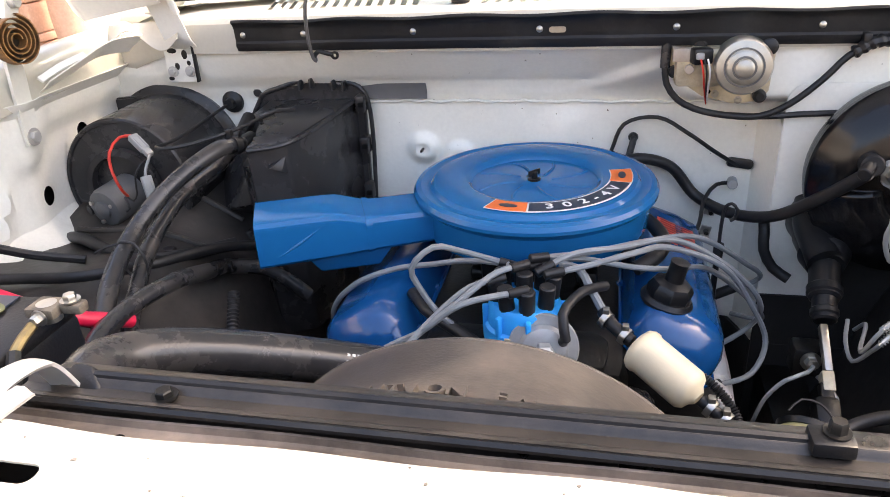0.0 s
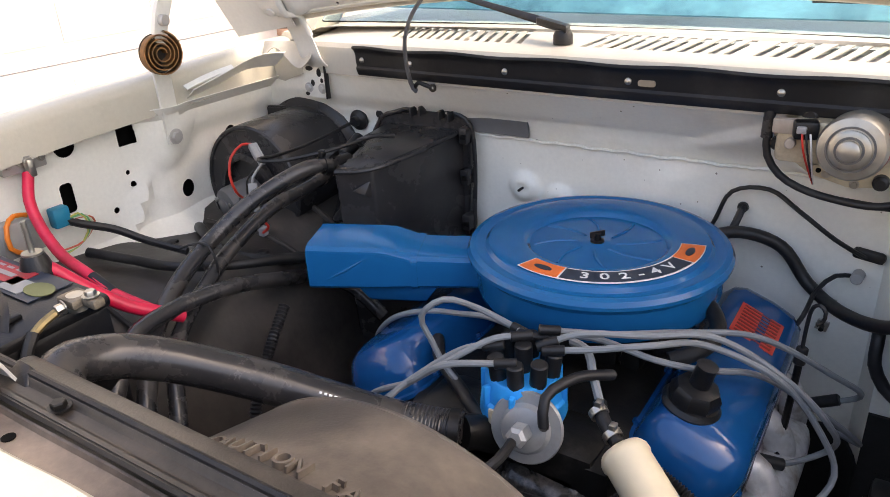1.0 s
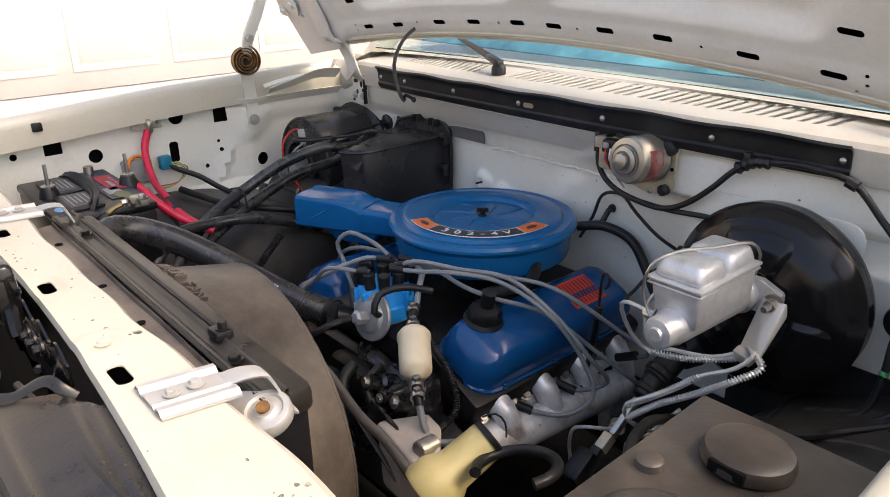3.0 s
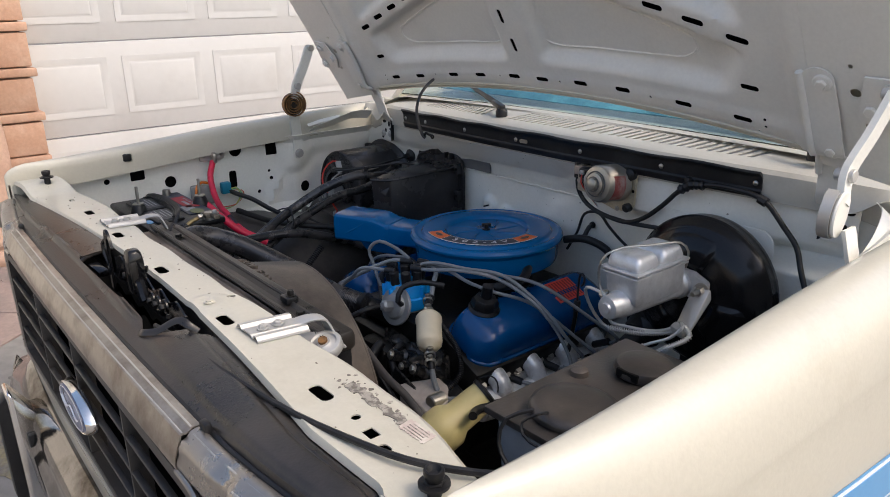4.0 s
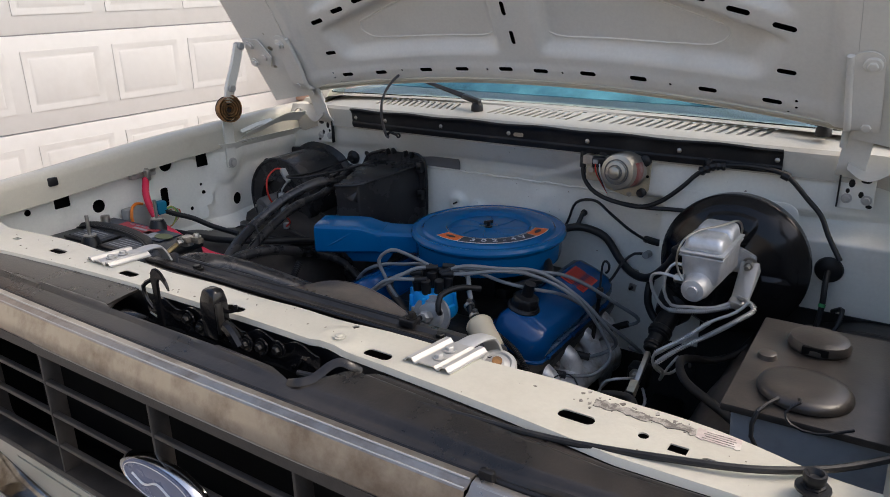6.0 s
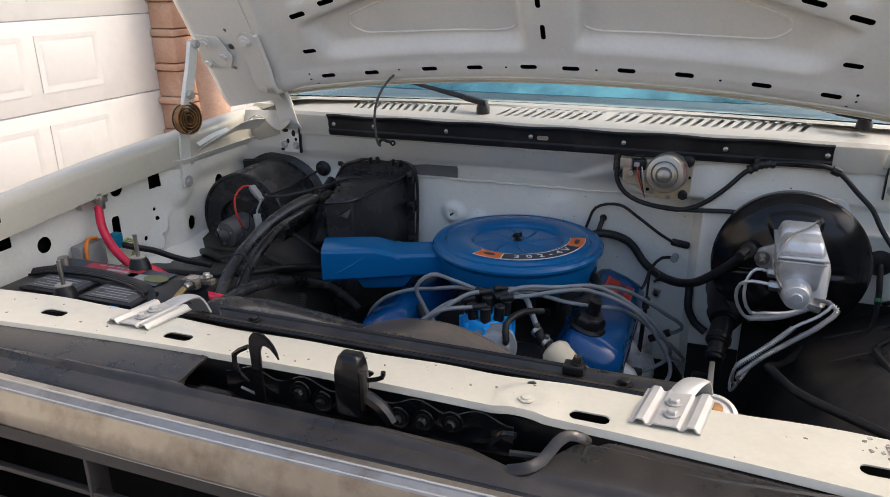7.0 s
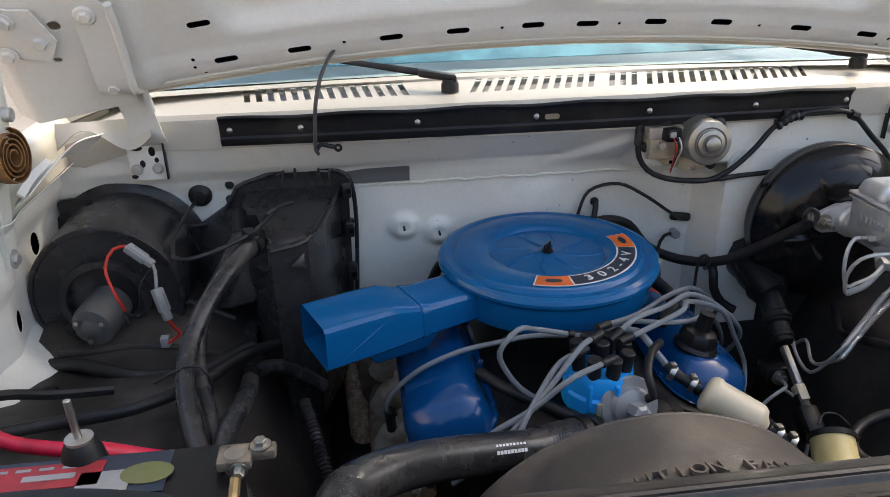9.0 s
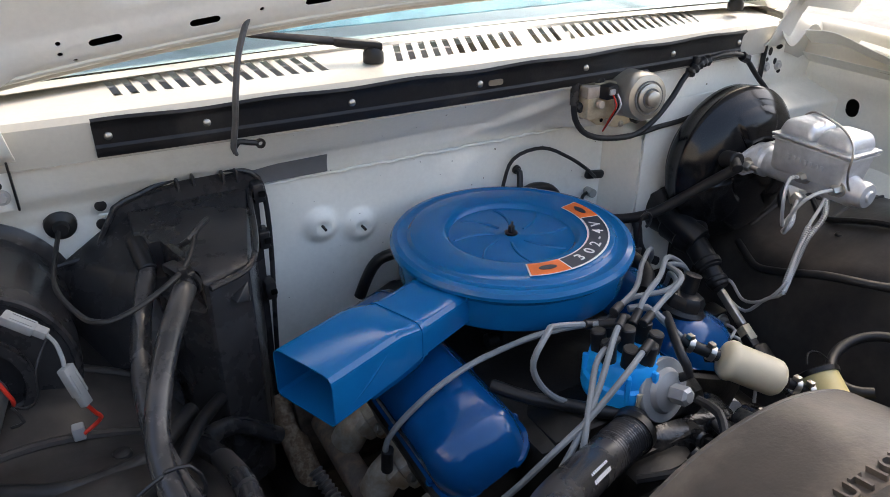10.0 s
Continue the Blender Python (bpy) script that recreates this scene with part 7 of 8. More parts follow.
rl = thing("starter_relay", (-0.87, 0.68, 0.95), "grey relay with orange and coloured wires beside the battery", "relay")
part("body", box((-0.877, 0.705, 0.975), (0.03, 0.07, 0.06), 0.006), PLUGG, rl)
part("orange_wire", tube([(-0.86, 0.70, 0.95), (-0.85, 0.675, 0.97), (-0.855, 0.68, 1.005), (-0.865, 0.70, 1.015), (-0.865, 0.72, 1.01)], 0.004, 8), ORANGEW, rl)
part("blue_plug", box((-0.872, 0.775, 0.985), (0.022, 0.03, 0.035), 0.004), surface("teal_plug", (0.0, 0.18, 0.3), 0.5), rl)
for k, c in enumerate(((0.5, 0.5, 0.12), (0.12, 0.4, 0.15), (0.6, 0.55, 0.45), (0.55, 0.1, 0.05))):
    part("thin_wire", tube([(-0.868, 0.775 + 0.004 * k, 0.975), (-0.858, 0.80 + 0.006 * k, 0.985 - 0.004 * k), (-0.86, 0.815 + 0.004 * k, 0.96), (-0.865, 0.80, 0.93), (-0.87, 0.75, 0.915 + 0.004 * k)], 0.0018, 5), surface("wire_colour", c, 0.5, bump=0), rl)
part("loom_tail", tube([(-0.872, 0.77, 0.985), (-0.86, 0.80, 0.965), (-0.83, 0.84, 0.945), (-0.79, 0.87, 0.92), (-0.72, 0.90, 0.90)], 0.007, 8), RUBBER, rl)

# ---- fuel filter ----
ff = thing("fuel_filter", (0.155, 0.77, 0.82), "cream plastic inline fuel filter with hose clamps", "fuel filter")
fa, fb = Vector((0.112, 0.800, 0.884)), Vector((0.196, 0.738, 0.846))
part("body", lathe([(0, 0.009), (0.018, 0.009), (0.025, 0.012), (0.0285, 0.018), (0.0288, 0.024), (0.0270, 0.027), (0.0268, 0.084), (0.0262, 0.090), (0.022, 0.096), (0.014, 0.099), (0.009, 0.104), (0, 0.104)], aim(fa, fb), 40), FILTER, ff)
fd = (fb - fa).normalized()
part("inlet_hose", tube([fa + fd * 0.003, fa - fd * 0.03, (0.078, 0.835, 0.902)], 0.0085, 10), RUBBER, ff)
part("outlet_hose", tube([fb - fd * 0.003, fb + fd * 0.02, (0.222, 0.722, 0.822)], 0.008, 10), RUBBER, ff)
for q in (fa - fd * 0.008, fa - fd * 0.040, fb + fd * 0.010, fb + fd * 0.03):
    part("clamp", join(lathe([(0.0095, -0.004), (0.0115, -0.004), (0.0115, 0.004), (0.0095, 0.004), (0.0095, -0.004)], aim(q, q + fd), 20), box(q + Vector((0, 0, 0.013)), (0.008, 0.010, 0.007), 0.001)), STEEL, ff)
part("steel_line", tube([(0.078, 0.835, 0.902), (0.06, 0.855, 0.925), (0.045, 0.875, 0.94), (0.02, 0.885, 0.94)], 0.0055, 8), GREYWIRE, ff)
part("lower_line", tube([(0.222, 0.722, 0.822), (0.235, 0.72, 0.79), (0.25, 0.73, 0.765), (0.27, 0.76, 0.76)], 0.006, 8), GREYWIRE, ff)
single("ribbed_hose", tube([(0.120, 0.822, 0.862), (0.166, 0.81, 0.851), (0.210, 0.80, 0.831), (0.242, 0.78, 0.799), (0.246, 0.75, 0.782), (0.243, 0.72, 0.768), (0.23, 0.69, 0.73)], 0.0055, 10, wave=0.0012, pitch=0.004), RUBBER, "ribbed black conduit beside the fuel filter", "conduit")

# ---- spark plug leads ----
def lead(points, boot, label, turn=True):
    w = thing("spark_plug_lead", points[0], label, "lead", "spark plug leads")
    part("wire", tube(points, 0.0042, 8), GREYWIRE, w)
    p, q = Vector(points[0]), Vector(points[1])
    part("cap_boot", rod(p - (q - p).normalized() * 0.010, p + (q - p).normalized() * 0.017, 0.0064, 12), RUBBER, w)
    if boot:
        p, q = Vector(points[-1]), Vector(points[-2])
        part("plug_boot", rod(p, p + (q - p).normalized() * 0.05, 0.0085, 12), RUBBER, w)


G = "grey spark plug lead from the distributor cap"
lead([(0.012, 0.841, 0.949), (0.059, 0.862, 0.953), (0.115, 0.885, 0.962), (0.160, 0.955, 0.938), (0.240, 0.992, 0.894), (0.292, 1.025, 0.817), (0.321, 1.026, 0.752), (0.299, 0.985, 0.722), (0.245, 0.948, 0.722), (0.205, 0.930, 0.730)], True, G)
lead([(0.0, 0.85, 0.949), (0.034, 0.871, 0.962), (0.100, 0.912, 0.956), (0.169, 0.967, 0.944), (0.252, 1.004, 0.886), (0.303, 1.029, 0.823), (0.311, 1.078, 0.753), (0.255, 1.053, 0.722), (0.215, 1.036, 0.732)], True, G)
lead([(-0.010, 0.877, 0.952), (0.058, 0.915, 0.945), (0.135, 0.985, 0.932), (0.203, 1.040, 0.916), (0.294, 1.123, 0.836), (0.330, 1.172, 0.783), (0.262, 1.172, 0.746)], True, G)
lead([(-0.02, 0.875, 0.940), (0.038, 0.904, 0.940), (0.116, 0.914, 0.926), (0.163, 0.937, 0.914), (0.218, 1.002, 0.885), (0.293, 1.080, 0.800), (0.341, 1.172, 0.704), (0.30, 1.21, 0.69)], False, G)
lead([(-0.044, 0.880, 0.938), (-0.112, 0.879, 0.956), (-0.143, 0.850, 0.974), (-0.171, 0.838, 0.948), (-0.160, 0.842, 0.912), (-0.138, 0.838, 0.882), (-0.105, 0.832, 0.858)], False, G)
lead([(-0.030, 0.860, 0.946), (-0.058, 0.884, 0.938), (-0.111, 0.906, 0.928), (-0.164, 0.920, 0.912), (-0.218, 0.920, 0.902), (-0.284, 0.920, 0.872), (-0.330, 0.932, 0.815), (-0.326, 0.950, 0.746)], True, G)
lead([(-0.054, 0.828, 0.944), (-0.088, 0.815, 0.938), (-0.130, 0.775, 0.912), (-0.158, 0.746, 0.885), (-0.175, 0.735, 0.835)], False, G)
lead([(-0.022, 0.800, 0.944), (-0.091, 0.766, 0.940), (-0.140, 0.762, 0.902), (-0.193, 0.760, 0.871), (-0.240, 0.773, 0.820), (-0.28, 0.81, 0.75)], True, G)
lead([(-0.026, 0.848, 0.955), (-0.055, 0.826, 0.955), (-0.105, 0.787, 0.925), (-0.150, 0.760, 0.893), (-0.203, 0.745, 0.842), (-0.25, 0.76, 0.79)], False, "grey coil lead from the distributor cap")
single("heater_valve_hose", tube([(0.105, 1.10, 0.93), (0.14, 1.07, 0.925), (0.16, 1.03, 0.915), (0.15, 0.985, 0.91), (0.12, 0.96, 0.90)], 0.011, 12), RUBBER, "black breather hose curled under the air cleaner", "hose")
single("breather_pipe", tube([(-0.165, 1.235, 0.915), (-0.20, 1.250, 0.900), (-0.216, 1.258, 0.872), (-0.232, 1.264, 0.83)], 0.010, 12), RUBBER, "black pipe behind the air cleaner", "pipe")
single("vacuum_hose", tube([(-0.19, 0.90, 0.875), (-0.16, 0.86, 0.872), (-0.11, 0.83, 0.86), (-0.06, 0.80, 0.85), (0.0, 0.79, 0.84)], 0.009, 10), RUBBER, "black hose between valve cover and distributor", "hose")
single("vacuum_hose", tube([(0.025, 0.80, 0.875), (0.035, 0.775, 0.895), (0.03, 0.79, 0.92), (0.05, 0.83, 0.93), (0.08, 0.87, 0.92)], 0.0065, 10), RUBBER, "black vacuum hose beside the distributor", "hose")


# ---- brake booster and master cylinder ----
bo = thing("brake_booster", (0.525, 1.17, 0.82), "large glossy black round brake booster on the firewall", "brake booster")
bm0 = aim((0.525, 1.222, 0.965), (0.521, 0.5, 0.985))
part("drum", lathe([(0, -0.012), (0.115, -0.012), (0.122, 0.004), (0.142, 0.018), (0.149, 0.026), (0.150, 0.036), (0.149, 0.050), (0.152, 0.054), (0.152, 0.060), (0.146, 0.066), (0.138, 0.076), (0.120, 0.092), (0.095, 0.102), (0.06, 0.106), (0.05, 0.112), (0, 0.112)], bm0, 72), SATIN, bo, angle=45)
def sector_at(u, v):
    """A wide pressed field on the drum's cone: u across, v outwards."""
    r, a = 0.056 + 0.076 * v, radians(30 * u)
    cone = 0.106 - 0.004 * step(r, 0.06, 0.095) - 0.026 * step(r, 0.085, 0.145)
    lift = 0.006 * (1 - step(abs(u), 0.74, 1.0)) * step(v, 0.0, 0.2) * (1 - step(v, 0.7, 1.0)) - 0.001
    return (r * math.cos(a), r * math.sin(a), cone + lift)


for a in (92, 212, 332):
    part("pressed_sector", moved(sheet(sector_at, span(-1, -0.7, 10) + span(-0.6, 0.6, 8) + span(0.7, 1, 10), span(0, 0.2, 6) + span(0.3, 0.65, 4) + span(0.7, 1, 8), 0.003), bm0 @ Matrix.Rotation(radians(a), 4, "Z")), SATIN, bo, angle=60)
part("check_valve", join(rod((0.445, 1.125, 1.005), (0.440, 1.09, 1.012), 0.016), rod((0.44, 1.10, 1.012), (0.425, 1.075, 1.004), 0.010)), RUBBER, bo)
part("mounting_plate", plate(rounded(0.285, 0.30, 0.03), 0.004, Matrix.Translation((0.488, 1.236, 0.945)) @ Matrix(((1, 0, 0, 0), (0, 0, -1, 0), (0, 1, 0, 0), (0, 0, 0, 1))), 0.001), BAY, bo)

mc = thing("master_cylinder", (0.518, 1.0, 0.98), "bare cast aluminium brake master cylinder with a wire bail", "master cylinder")
part("bore", lathe([(0, 0), (0.009, 0), (0.0105, 0.004), (0.020, 0.006), (0.0225, 0.012), (0.0225, 0.03), (0.026, 0.036), (0.026, 0.20), (0.030, 0.205), (0.030, 0.23), (0, 0.23)], aim((0.518, 0.882, 1.004), (0.520, 1.2, 0.995)), 36), CAST, mc)
part("reservoir", hull([(0.4835, 0.914, 1.064), (0.5585, 0.914, 1.064), (0.4835, 1.060, 1.064), (0.5585, 1.060, 1.064), (0.489, 0.924, 1.004), (0.553, 0.924, 1.004), (0.486, 1.06, 1.0), (0.556, 1.06, 1.0)], 0.007), CAST, mc)
part("cover_rim", join(box((0.521, 0.987, 1.0675), (0.083, 0.154, 0.005), 0.002), box((0.521, 0.987, 1.0605), (0.081, 0.152, 0.004), 0.002)), CAST, mc)
for y, ln in ((0.950, 0.070), (1.022, 0.072)):
    part("cover_dome", hull([(0.521 + sx * 0.038, y + sy * ln / 2, 1.068) for sx in (-1, 1) for sy in (-1, 1)] + [(0.521 + sx * 0.031, y + sy * (ln / 2 - 0.008), 1.097) for sx in (-1, 1) for sy in (-1, 1)], 0.010, 3), CAST, mc)
part("bail_wire", tube([(0.495, 0.908, 1.012), (0.484, 0.908, 1.030), (0.479, 0.908, 1.052), (0.482, 0.909, 1.074), (0.488, 0.918, 1.090), (0.502, 0.942, 1.100), (0.530, 0.99, 1.1015), (0.552, 1.045, 1.099), (0.556, 1.066, 1.078), (0.552, 1.068, 1.045)], 0.0022, 6), STEEL, mc)
part("flange", plate([(-0.062, -0.016), (-0.05, -0.022), (0.05, -0.022), (0.062, -0.016), (0.062, 0.016), (0.03, 0.03), (-0.03, 0.03), (-0.062, 0.016)], 0.012, Matrix.Translation((0.52, 1.108, 0.998)) @ Matrix(((1, 0, 0, 0), (0, 0, -1, 0), (0, 1, 0, 0), (0, 0, 0, 1))), 0.002), CAST, mc)
for sx in (-1, 1):
    part("nut", hexnut((0.52 + sx * 0.052, 1.096, 0.998), (0.52 + sx * 0.052, 0.5, 0.998), 0.010, 0.014), STEEL, mc)
    part("stud", rod((0.52 + sx * 0.052, 1.10, 0.998), (0.52 + sx * 0.052, 1.066, 0.998), 0.005, 10), STEEL, mc)
for y in (0.925, 0.99):
    part("fitting", hexnut((0.494, y, 1.008), (0.40, y, 1.010), 0.009, 0.020), STEEL, mc)
for k in range(7):
    part("cast_mark", box((0.4795 + 0.0002 * k, 0.955 + 0.011 * k, 1.036), (0.003, 0.006, 0.010), 0.001), CAST, mc)
part("support_lug", hull([(0.556, 1.094, 1.004), (0.590, 1.094, 1.004), (0.594, 1.092, 0.985), (0.556, 1.099, 1.002), (0.590, 1.099, 1.002), (0.594, 1.097, 0.985), (0.552, 1.042, 0.922), (0.586, 1.042, 0.930), (0.552, 1.048, 0.920), (0.586, 1.048, 0.928)], 0.0015), BRACK, mc, "pale steel strap that holds the brake lines")
part("line_clip", box((0.566, 1.042, 0.931), (0.030, 0.018, 0.020), 0.005, (20, 12, 0)), BRACK, mc)
LINE = surface("bright_steel_line", (0.62, 0.62, 0.61), 0.32, 0.45, grain=0.05, bump=0.1)
bl1 = thing("brake_line", (0.5, 0.95, 0.85), "bright steel brake line with a spring guard", "brake line", "brake lines")
p1 = [(0.476, 0.925, 1.010), (0.447, 0.925, 1.012), (0.428, 0.935, 1.0), (0.424, 0.95, 0.97), (0.436, 0.965, 0.935), (0.452, 0.978, 0.916), (0.50, 1.0, 0.915), (0.54, 1.028, 0.920), (0.570, 1.045, 0.930)]
part("pipe", tube(p1, 0.0032, 8), LINE, bl1)
part("spring_guard", coil(p1[5:], 0.0046, 0.0012, 0.0044), LINE, bl1)
p2 = [(0.572, 1.046, 0.938), (0.585, 1.029, 0.948), (0.604, 1.018, 0.938), (0.577, 0.990, 0.915), (0.533, 0.984, 0.878), (0.483, 0.962, 0.844), (0.446, 0.947, 0.809), (0.451, 0.981, 0.777), (0.439, 1.009, 0.739), (0.440, 1.054, 0.745), (0.450, 1.092, 0.760)]
part("pipe", tube(p2, 0.0032, 8), LINE, bl1)
part("spring_guard", coil(p2[1:7], 0.0046, 0.0012, 0.0044), LINE, bl1)
bl2 = thing("brake_line", (0.5, 0.97, 0.85), "bright steel brake line with a spring guard", "brake line", "brake lines")
p3 = [(0.476, 0.99, 1.010), (0.455, 0.99, 1.012), (0.442, 0.985, 0.995), (0.44, 0.98, 0.955), (0.455, 0.985, 0.925), (0.48, 0.998, 0.922), (0.53, 1.022, 0.922), (0.566, 1.043, 0.938)]
part("pipe", tube(p3, 0.0032, 8), LINE, bl2)
p4 = [(0.568, 1.046, 0.944), (0.593, 1.007, 0.953), (0.576, 1.000, 0.932), (0.532, 0.986, 0.905), (0.492, 0.969, 0.868), (0.443, 0.945, 0.831), (0.438, 0.972, 0.784), (0.453, 1.029, 0.749), (0.474, 1.086, 0.758), (0.471, 1.117, 0.728)]
part("pipe", tube(p4, 0.0032, 8), LINE, bl2)
part("spring_guard", coil(p4[3:6], 0.0046, 0.0012, 0.0044), LINE, bl2)
pv = thing("brake_valve", (0.385, 1.04, 0.69), "small black brake valve block with pipes", "valve")
part("block", box((0.385, 1.04, 0.72), (0.045, 0.04, 0.05), 0.006), DARKMET, pv)
part("nut", hexnut((0.385, 1.015, 0.73), (0.385, 0.9, 0.74), 0.010, 0.014), STEEL, pv)
part("pipe", tube([(0.385, 1.0, 0.73), (0.37, 0.97, 0.74), (0.34, 0.96, 0.73), (0.32, 0.97, 0.69), (0.31, 0.99, 0.62)], 0.0032, 8), LINE, pv)
part("pipe", tube([(0.40, 1.02, 0.70), (0.42, 0.98, 0.69), (0.41, 0.94, 0.67), (0.40, 0.92, 0.60)], 0.0032, 8), LINE, pv)

# ---- steering column end and shaft ----
sc = thing("steering_shaft", (0.40, 1.05, 0.70), "steering shaft with black boots below the booster", "steering shaft")
part("boot", lathe([(0, 0), (0.052, 0), (0.054, 0.02), (0.042, 0.05), (0.045, 0.055), (0.036, 0.09), (0.039, 0.095), (0.028, 0.12), (0, 0.12)], aim((0.425, 1.238, 0.875), (0.41, 1.09, 0.82)), 32), BLACK, sc)
part("joint", join(rod((0.413, 1.13, 0.835), (0.406, 1.075, 0.803), 0.023, 20), rod((0.4085, 1.095, 0.815), (0.4065, 1.08, 0.806), 0.026, 20), rod((0.406, 1.08, 0.806), (0.403, 1.045, 0.782), 0.018, 20), rod((0.4045, 1.062, 0.794), (0.4035, 1.052, 0.787), 0.0205, 20)), BLACK, sc)
part("shaft", box((0.400, 1.01, 0.757), (0.011, 0.075, 0.016), 0.002, (33, 0, 0)), STEEL, sc)
part("clamp", box((0.397, 0.965, 0.728), (0.017, 0.03, 0.022), 0.002, (33, 0, 0)), GOLD, sc)
part("lower_shaft", box((0.394, 0.93, 0.705), (0.018, 0.08, 0.02), 0.003, (33, 0, 0)), BLACK, sc)
part("lower_joint", box((0.389, 0.915, 0.70), (0.034, 0.06, 0.04), 0.008, (33, 0, 0)), DARKMET, sc)
single("cab_duct", tube([(0.405, 1.232, 0.90), (0.40, 1.20, 0.875), (0.403, 1.16, 0.862), (0.41, 1.12, 0.845)], 0.026, 16), BLACK, "black ribless boot on the firewall", "boot")

# ---- wiper motor ----
wm = thing("wiper_motor", (0.25, 1.2, 1.09), "wiper motor with a steel can on a yellow zinc plate", "wiper motor")
part("mount_plate", plate([(0.160, 1.166), (0.30, 1.172), (0.318, 1.155), (0.316, 1.128), (0.314, 1.085), (0.300, 1.070), (0.262, 1.066), (0.215, 1.078), (0.165, 1.112)], 0.006, Matrix.Translation((0, 1.226, 0)) @ Matrix(((1, 0, 0, 0), (0, 0, -1, 0), (0, 1, 0, 0), (0, 0, 0, 1))), 0.0015), GOLD, wm, "yellow zinc plate")
part("gear_case", box((0.205, 1.208, 1.128), (0.07, 0.03, 0.06), 0.008), GOLD, wm)
wx = aim((0.268, 1.218, 1.132), (0.255, 1.05, 1.147))
part("can", lathe([(0, 0), (0.042, 0), (0.043, 0.004), (0.041, 0.008), (0.041, 0.058), (0.038, 0.066), (0.024, 0.069), (0.024, 0.074), (0.020, 0.076), (0.013, 0.076), (0.013, 0.084), (0.009, 0.087), (0, 0.087)], wx, 40), CANS, wm, "zinc plated motor can")
part("face_ring", lathe([(0.026, 0.069), (0.0285, 0.069), (0.0285, 0.0705), (0.026, 0.0705), (0.026, 0.069)], wx, 40), MOTOR, wm)
part("face_ring", lathe([(0.014, 0.0755), (0.017, 0.0755), (0.017, 0.0772), (0.014, 0.0772), (0.014, 0.0755)], wx, 32), MOTOR, wm)
part("can_label", sheet(lambda u, v: wx @ Vector((0.0415 * math.cos(u), 0.0415 * math.sin(u), v)), span(-0.9, 0.55, 10), [0.018, 0.052], 0.0004), LABELD, wm, "faded red motor label")
part("plug", box((0.206, 1.186, 1.148), (0.03, 0.022, 0.024), 0.004, (0, 0, 15)), BLACK, wm)
part("plug_latch", box((0.203, 1.173, 1.15), (0.012, 0.006, 0.010), 0.002), LABELG, wm)
# Holes in the plate are near-black discs, their shade painted on.
for x, z in ((0.176, 1.158), (0.182, 1.135), (0.195, 1.105), (0.225, 1.085), (0.31, 1.118)):
    part("plate_hole", lathe([(0, 0), (0.0035, 0), (0.0035, 0.0012), (0, 0.0012)], aim((x, 1.2205, z), (x, 1.0, z)), 12), MIXW, wm)
part("side_lug", join(box((0.180, 1.20, 1.148), (0.03, 0.022, 0.02), 0.002), rod((0.19, 1.19, 1.128), (0.19, 1.18, 1.128), 0.007)), BRACKT, wm)
for k, mt in enumerate((REDW, RUBBER, LABELW)):
    part("lead", tube([(0.204 + 0.005 * k, 1.172, 1.146), (0.208 + 0.005 * k, 1.165, 1.13), (0.214 + 0.003 * k, 1.185, 1.10), (0.222, 1.21, 1.068)], 0.0014, 6), mt, wm)
for x, z, r in ((0.170, 1.118, 0.009), (0.206, 1.160, 0.010), (0.305, 1.155, 0.013), (0.300, 1.080, 0.010)):
    part("rubber_mount", lathe([(0, 0), (r, 0), (r, 0.012), (r * 0.6, 0.016), (0, 0.016)], aim((x, 1.222, z), (x, 1.0, z)), 20), RUBBER, wm)
for x, z in ((0.270, 1.072), (0.235, 1.082), (0.165, 1.165), (0.18, 1.10)):
    part("screw", hexnut((x, 1.219, z), (x, 1.0, z), 0.004, 0.004), STEEL, wm)

# ---- wiring over the firewall ----
ha = thing("wiring_harness", (0.35, 1.22, 1.04), "black taped wiring harness clipped along the firewall", "harness")
part("branch", tube([(0.157, 1.216, 1.166), (0.156, 1.214, 1.13), (0.160, 1.212, 1.10), (0.178, 1.212, 1.075), (0.205, 1.212, 1.06), (0.25, 1.212, 1.05), (0.305, 1.214, 1.048), (0.345, 1.216, 1.066), (0.39, 1.22, 1.105), (0.42, 1.225, 1.138), (0.45, 1.226, 1.155), (0.50, 1.232, 1.164), (0.56, 1.24, 1.160), (0.595, 1.246, 1.148), (0.64, 1.245, 1.105), (0.67, 1.24, 1.075), (0.69, 1.225, 1.04), (0.72, 1.20, 1.0)], 0.0052, 10), RUBBER, ha)
part("branch", tube([(0.25, 1.212, 1.05), (0.31, 1.218, 1.046), (0.37, 1.226, 1.048), (0.43, 1.23, 1.05), (0.50, 1.236, 1.06)], 0.005, 8), RUBBER, ha)
part("tape_wrap", tube([(0.425, 1.222, 1.143), (0.452, 1.224, 1.158), (0.475, 1.228, 1.16)], 0.0095, 8, wave=0.0015, pitch=0.012), RUBBER, ha)
part("tape_wrap", tube([(0.585, 1.244, 1.152), (0.60, 1.244, 1.146)], 0.0095, 8), RUBBER, ha)
part("clip", box((0.44, 1.228, 1.162), (0.012, 0.02, 0.02), 0.003), RUBBER, ha)
part("sleeve", tube([(0.157, 1.214, 1.168), (0.156, 1.213, 1.145), (0.156, 1.212, 1.125)], 0.0078, 10), HOSE, ha)
bh = single("booster_hose", tube([(0.078, 1.262, 0.942), (0.126, 1.284, 0.950), (0.184, 1.300, 0.931), (0.229, 1.296, 0.880), (0.279, 1.250, 0.868), (0.339, 1.190, 0.888), (0.395, 1.138, 0.945), (0.432, 1.082, 1.004)], 0.0098, 12), RUBBER, "black vacuum hose to the brake booster", "hose")
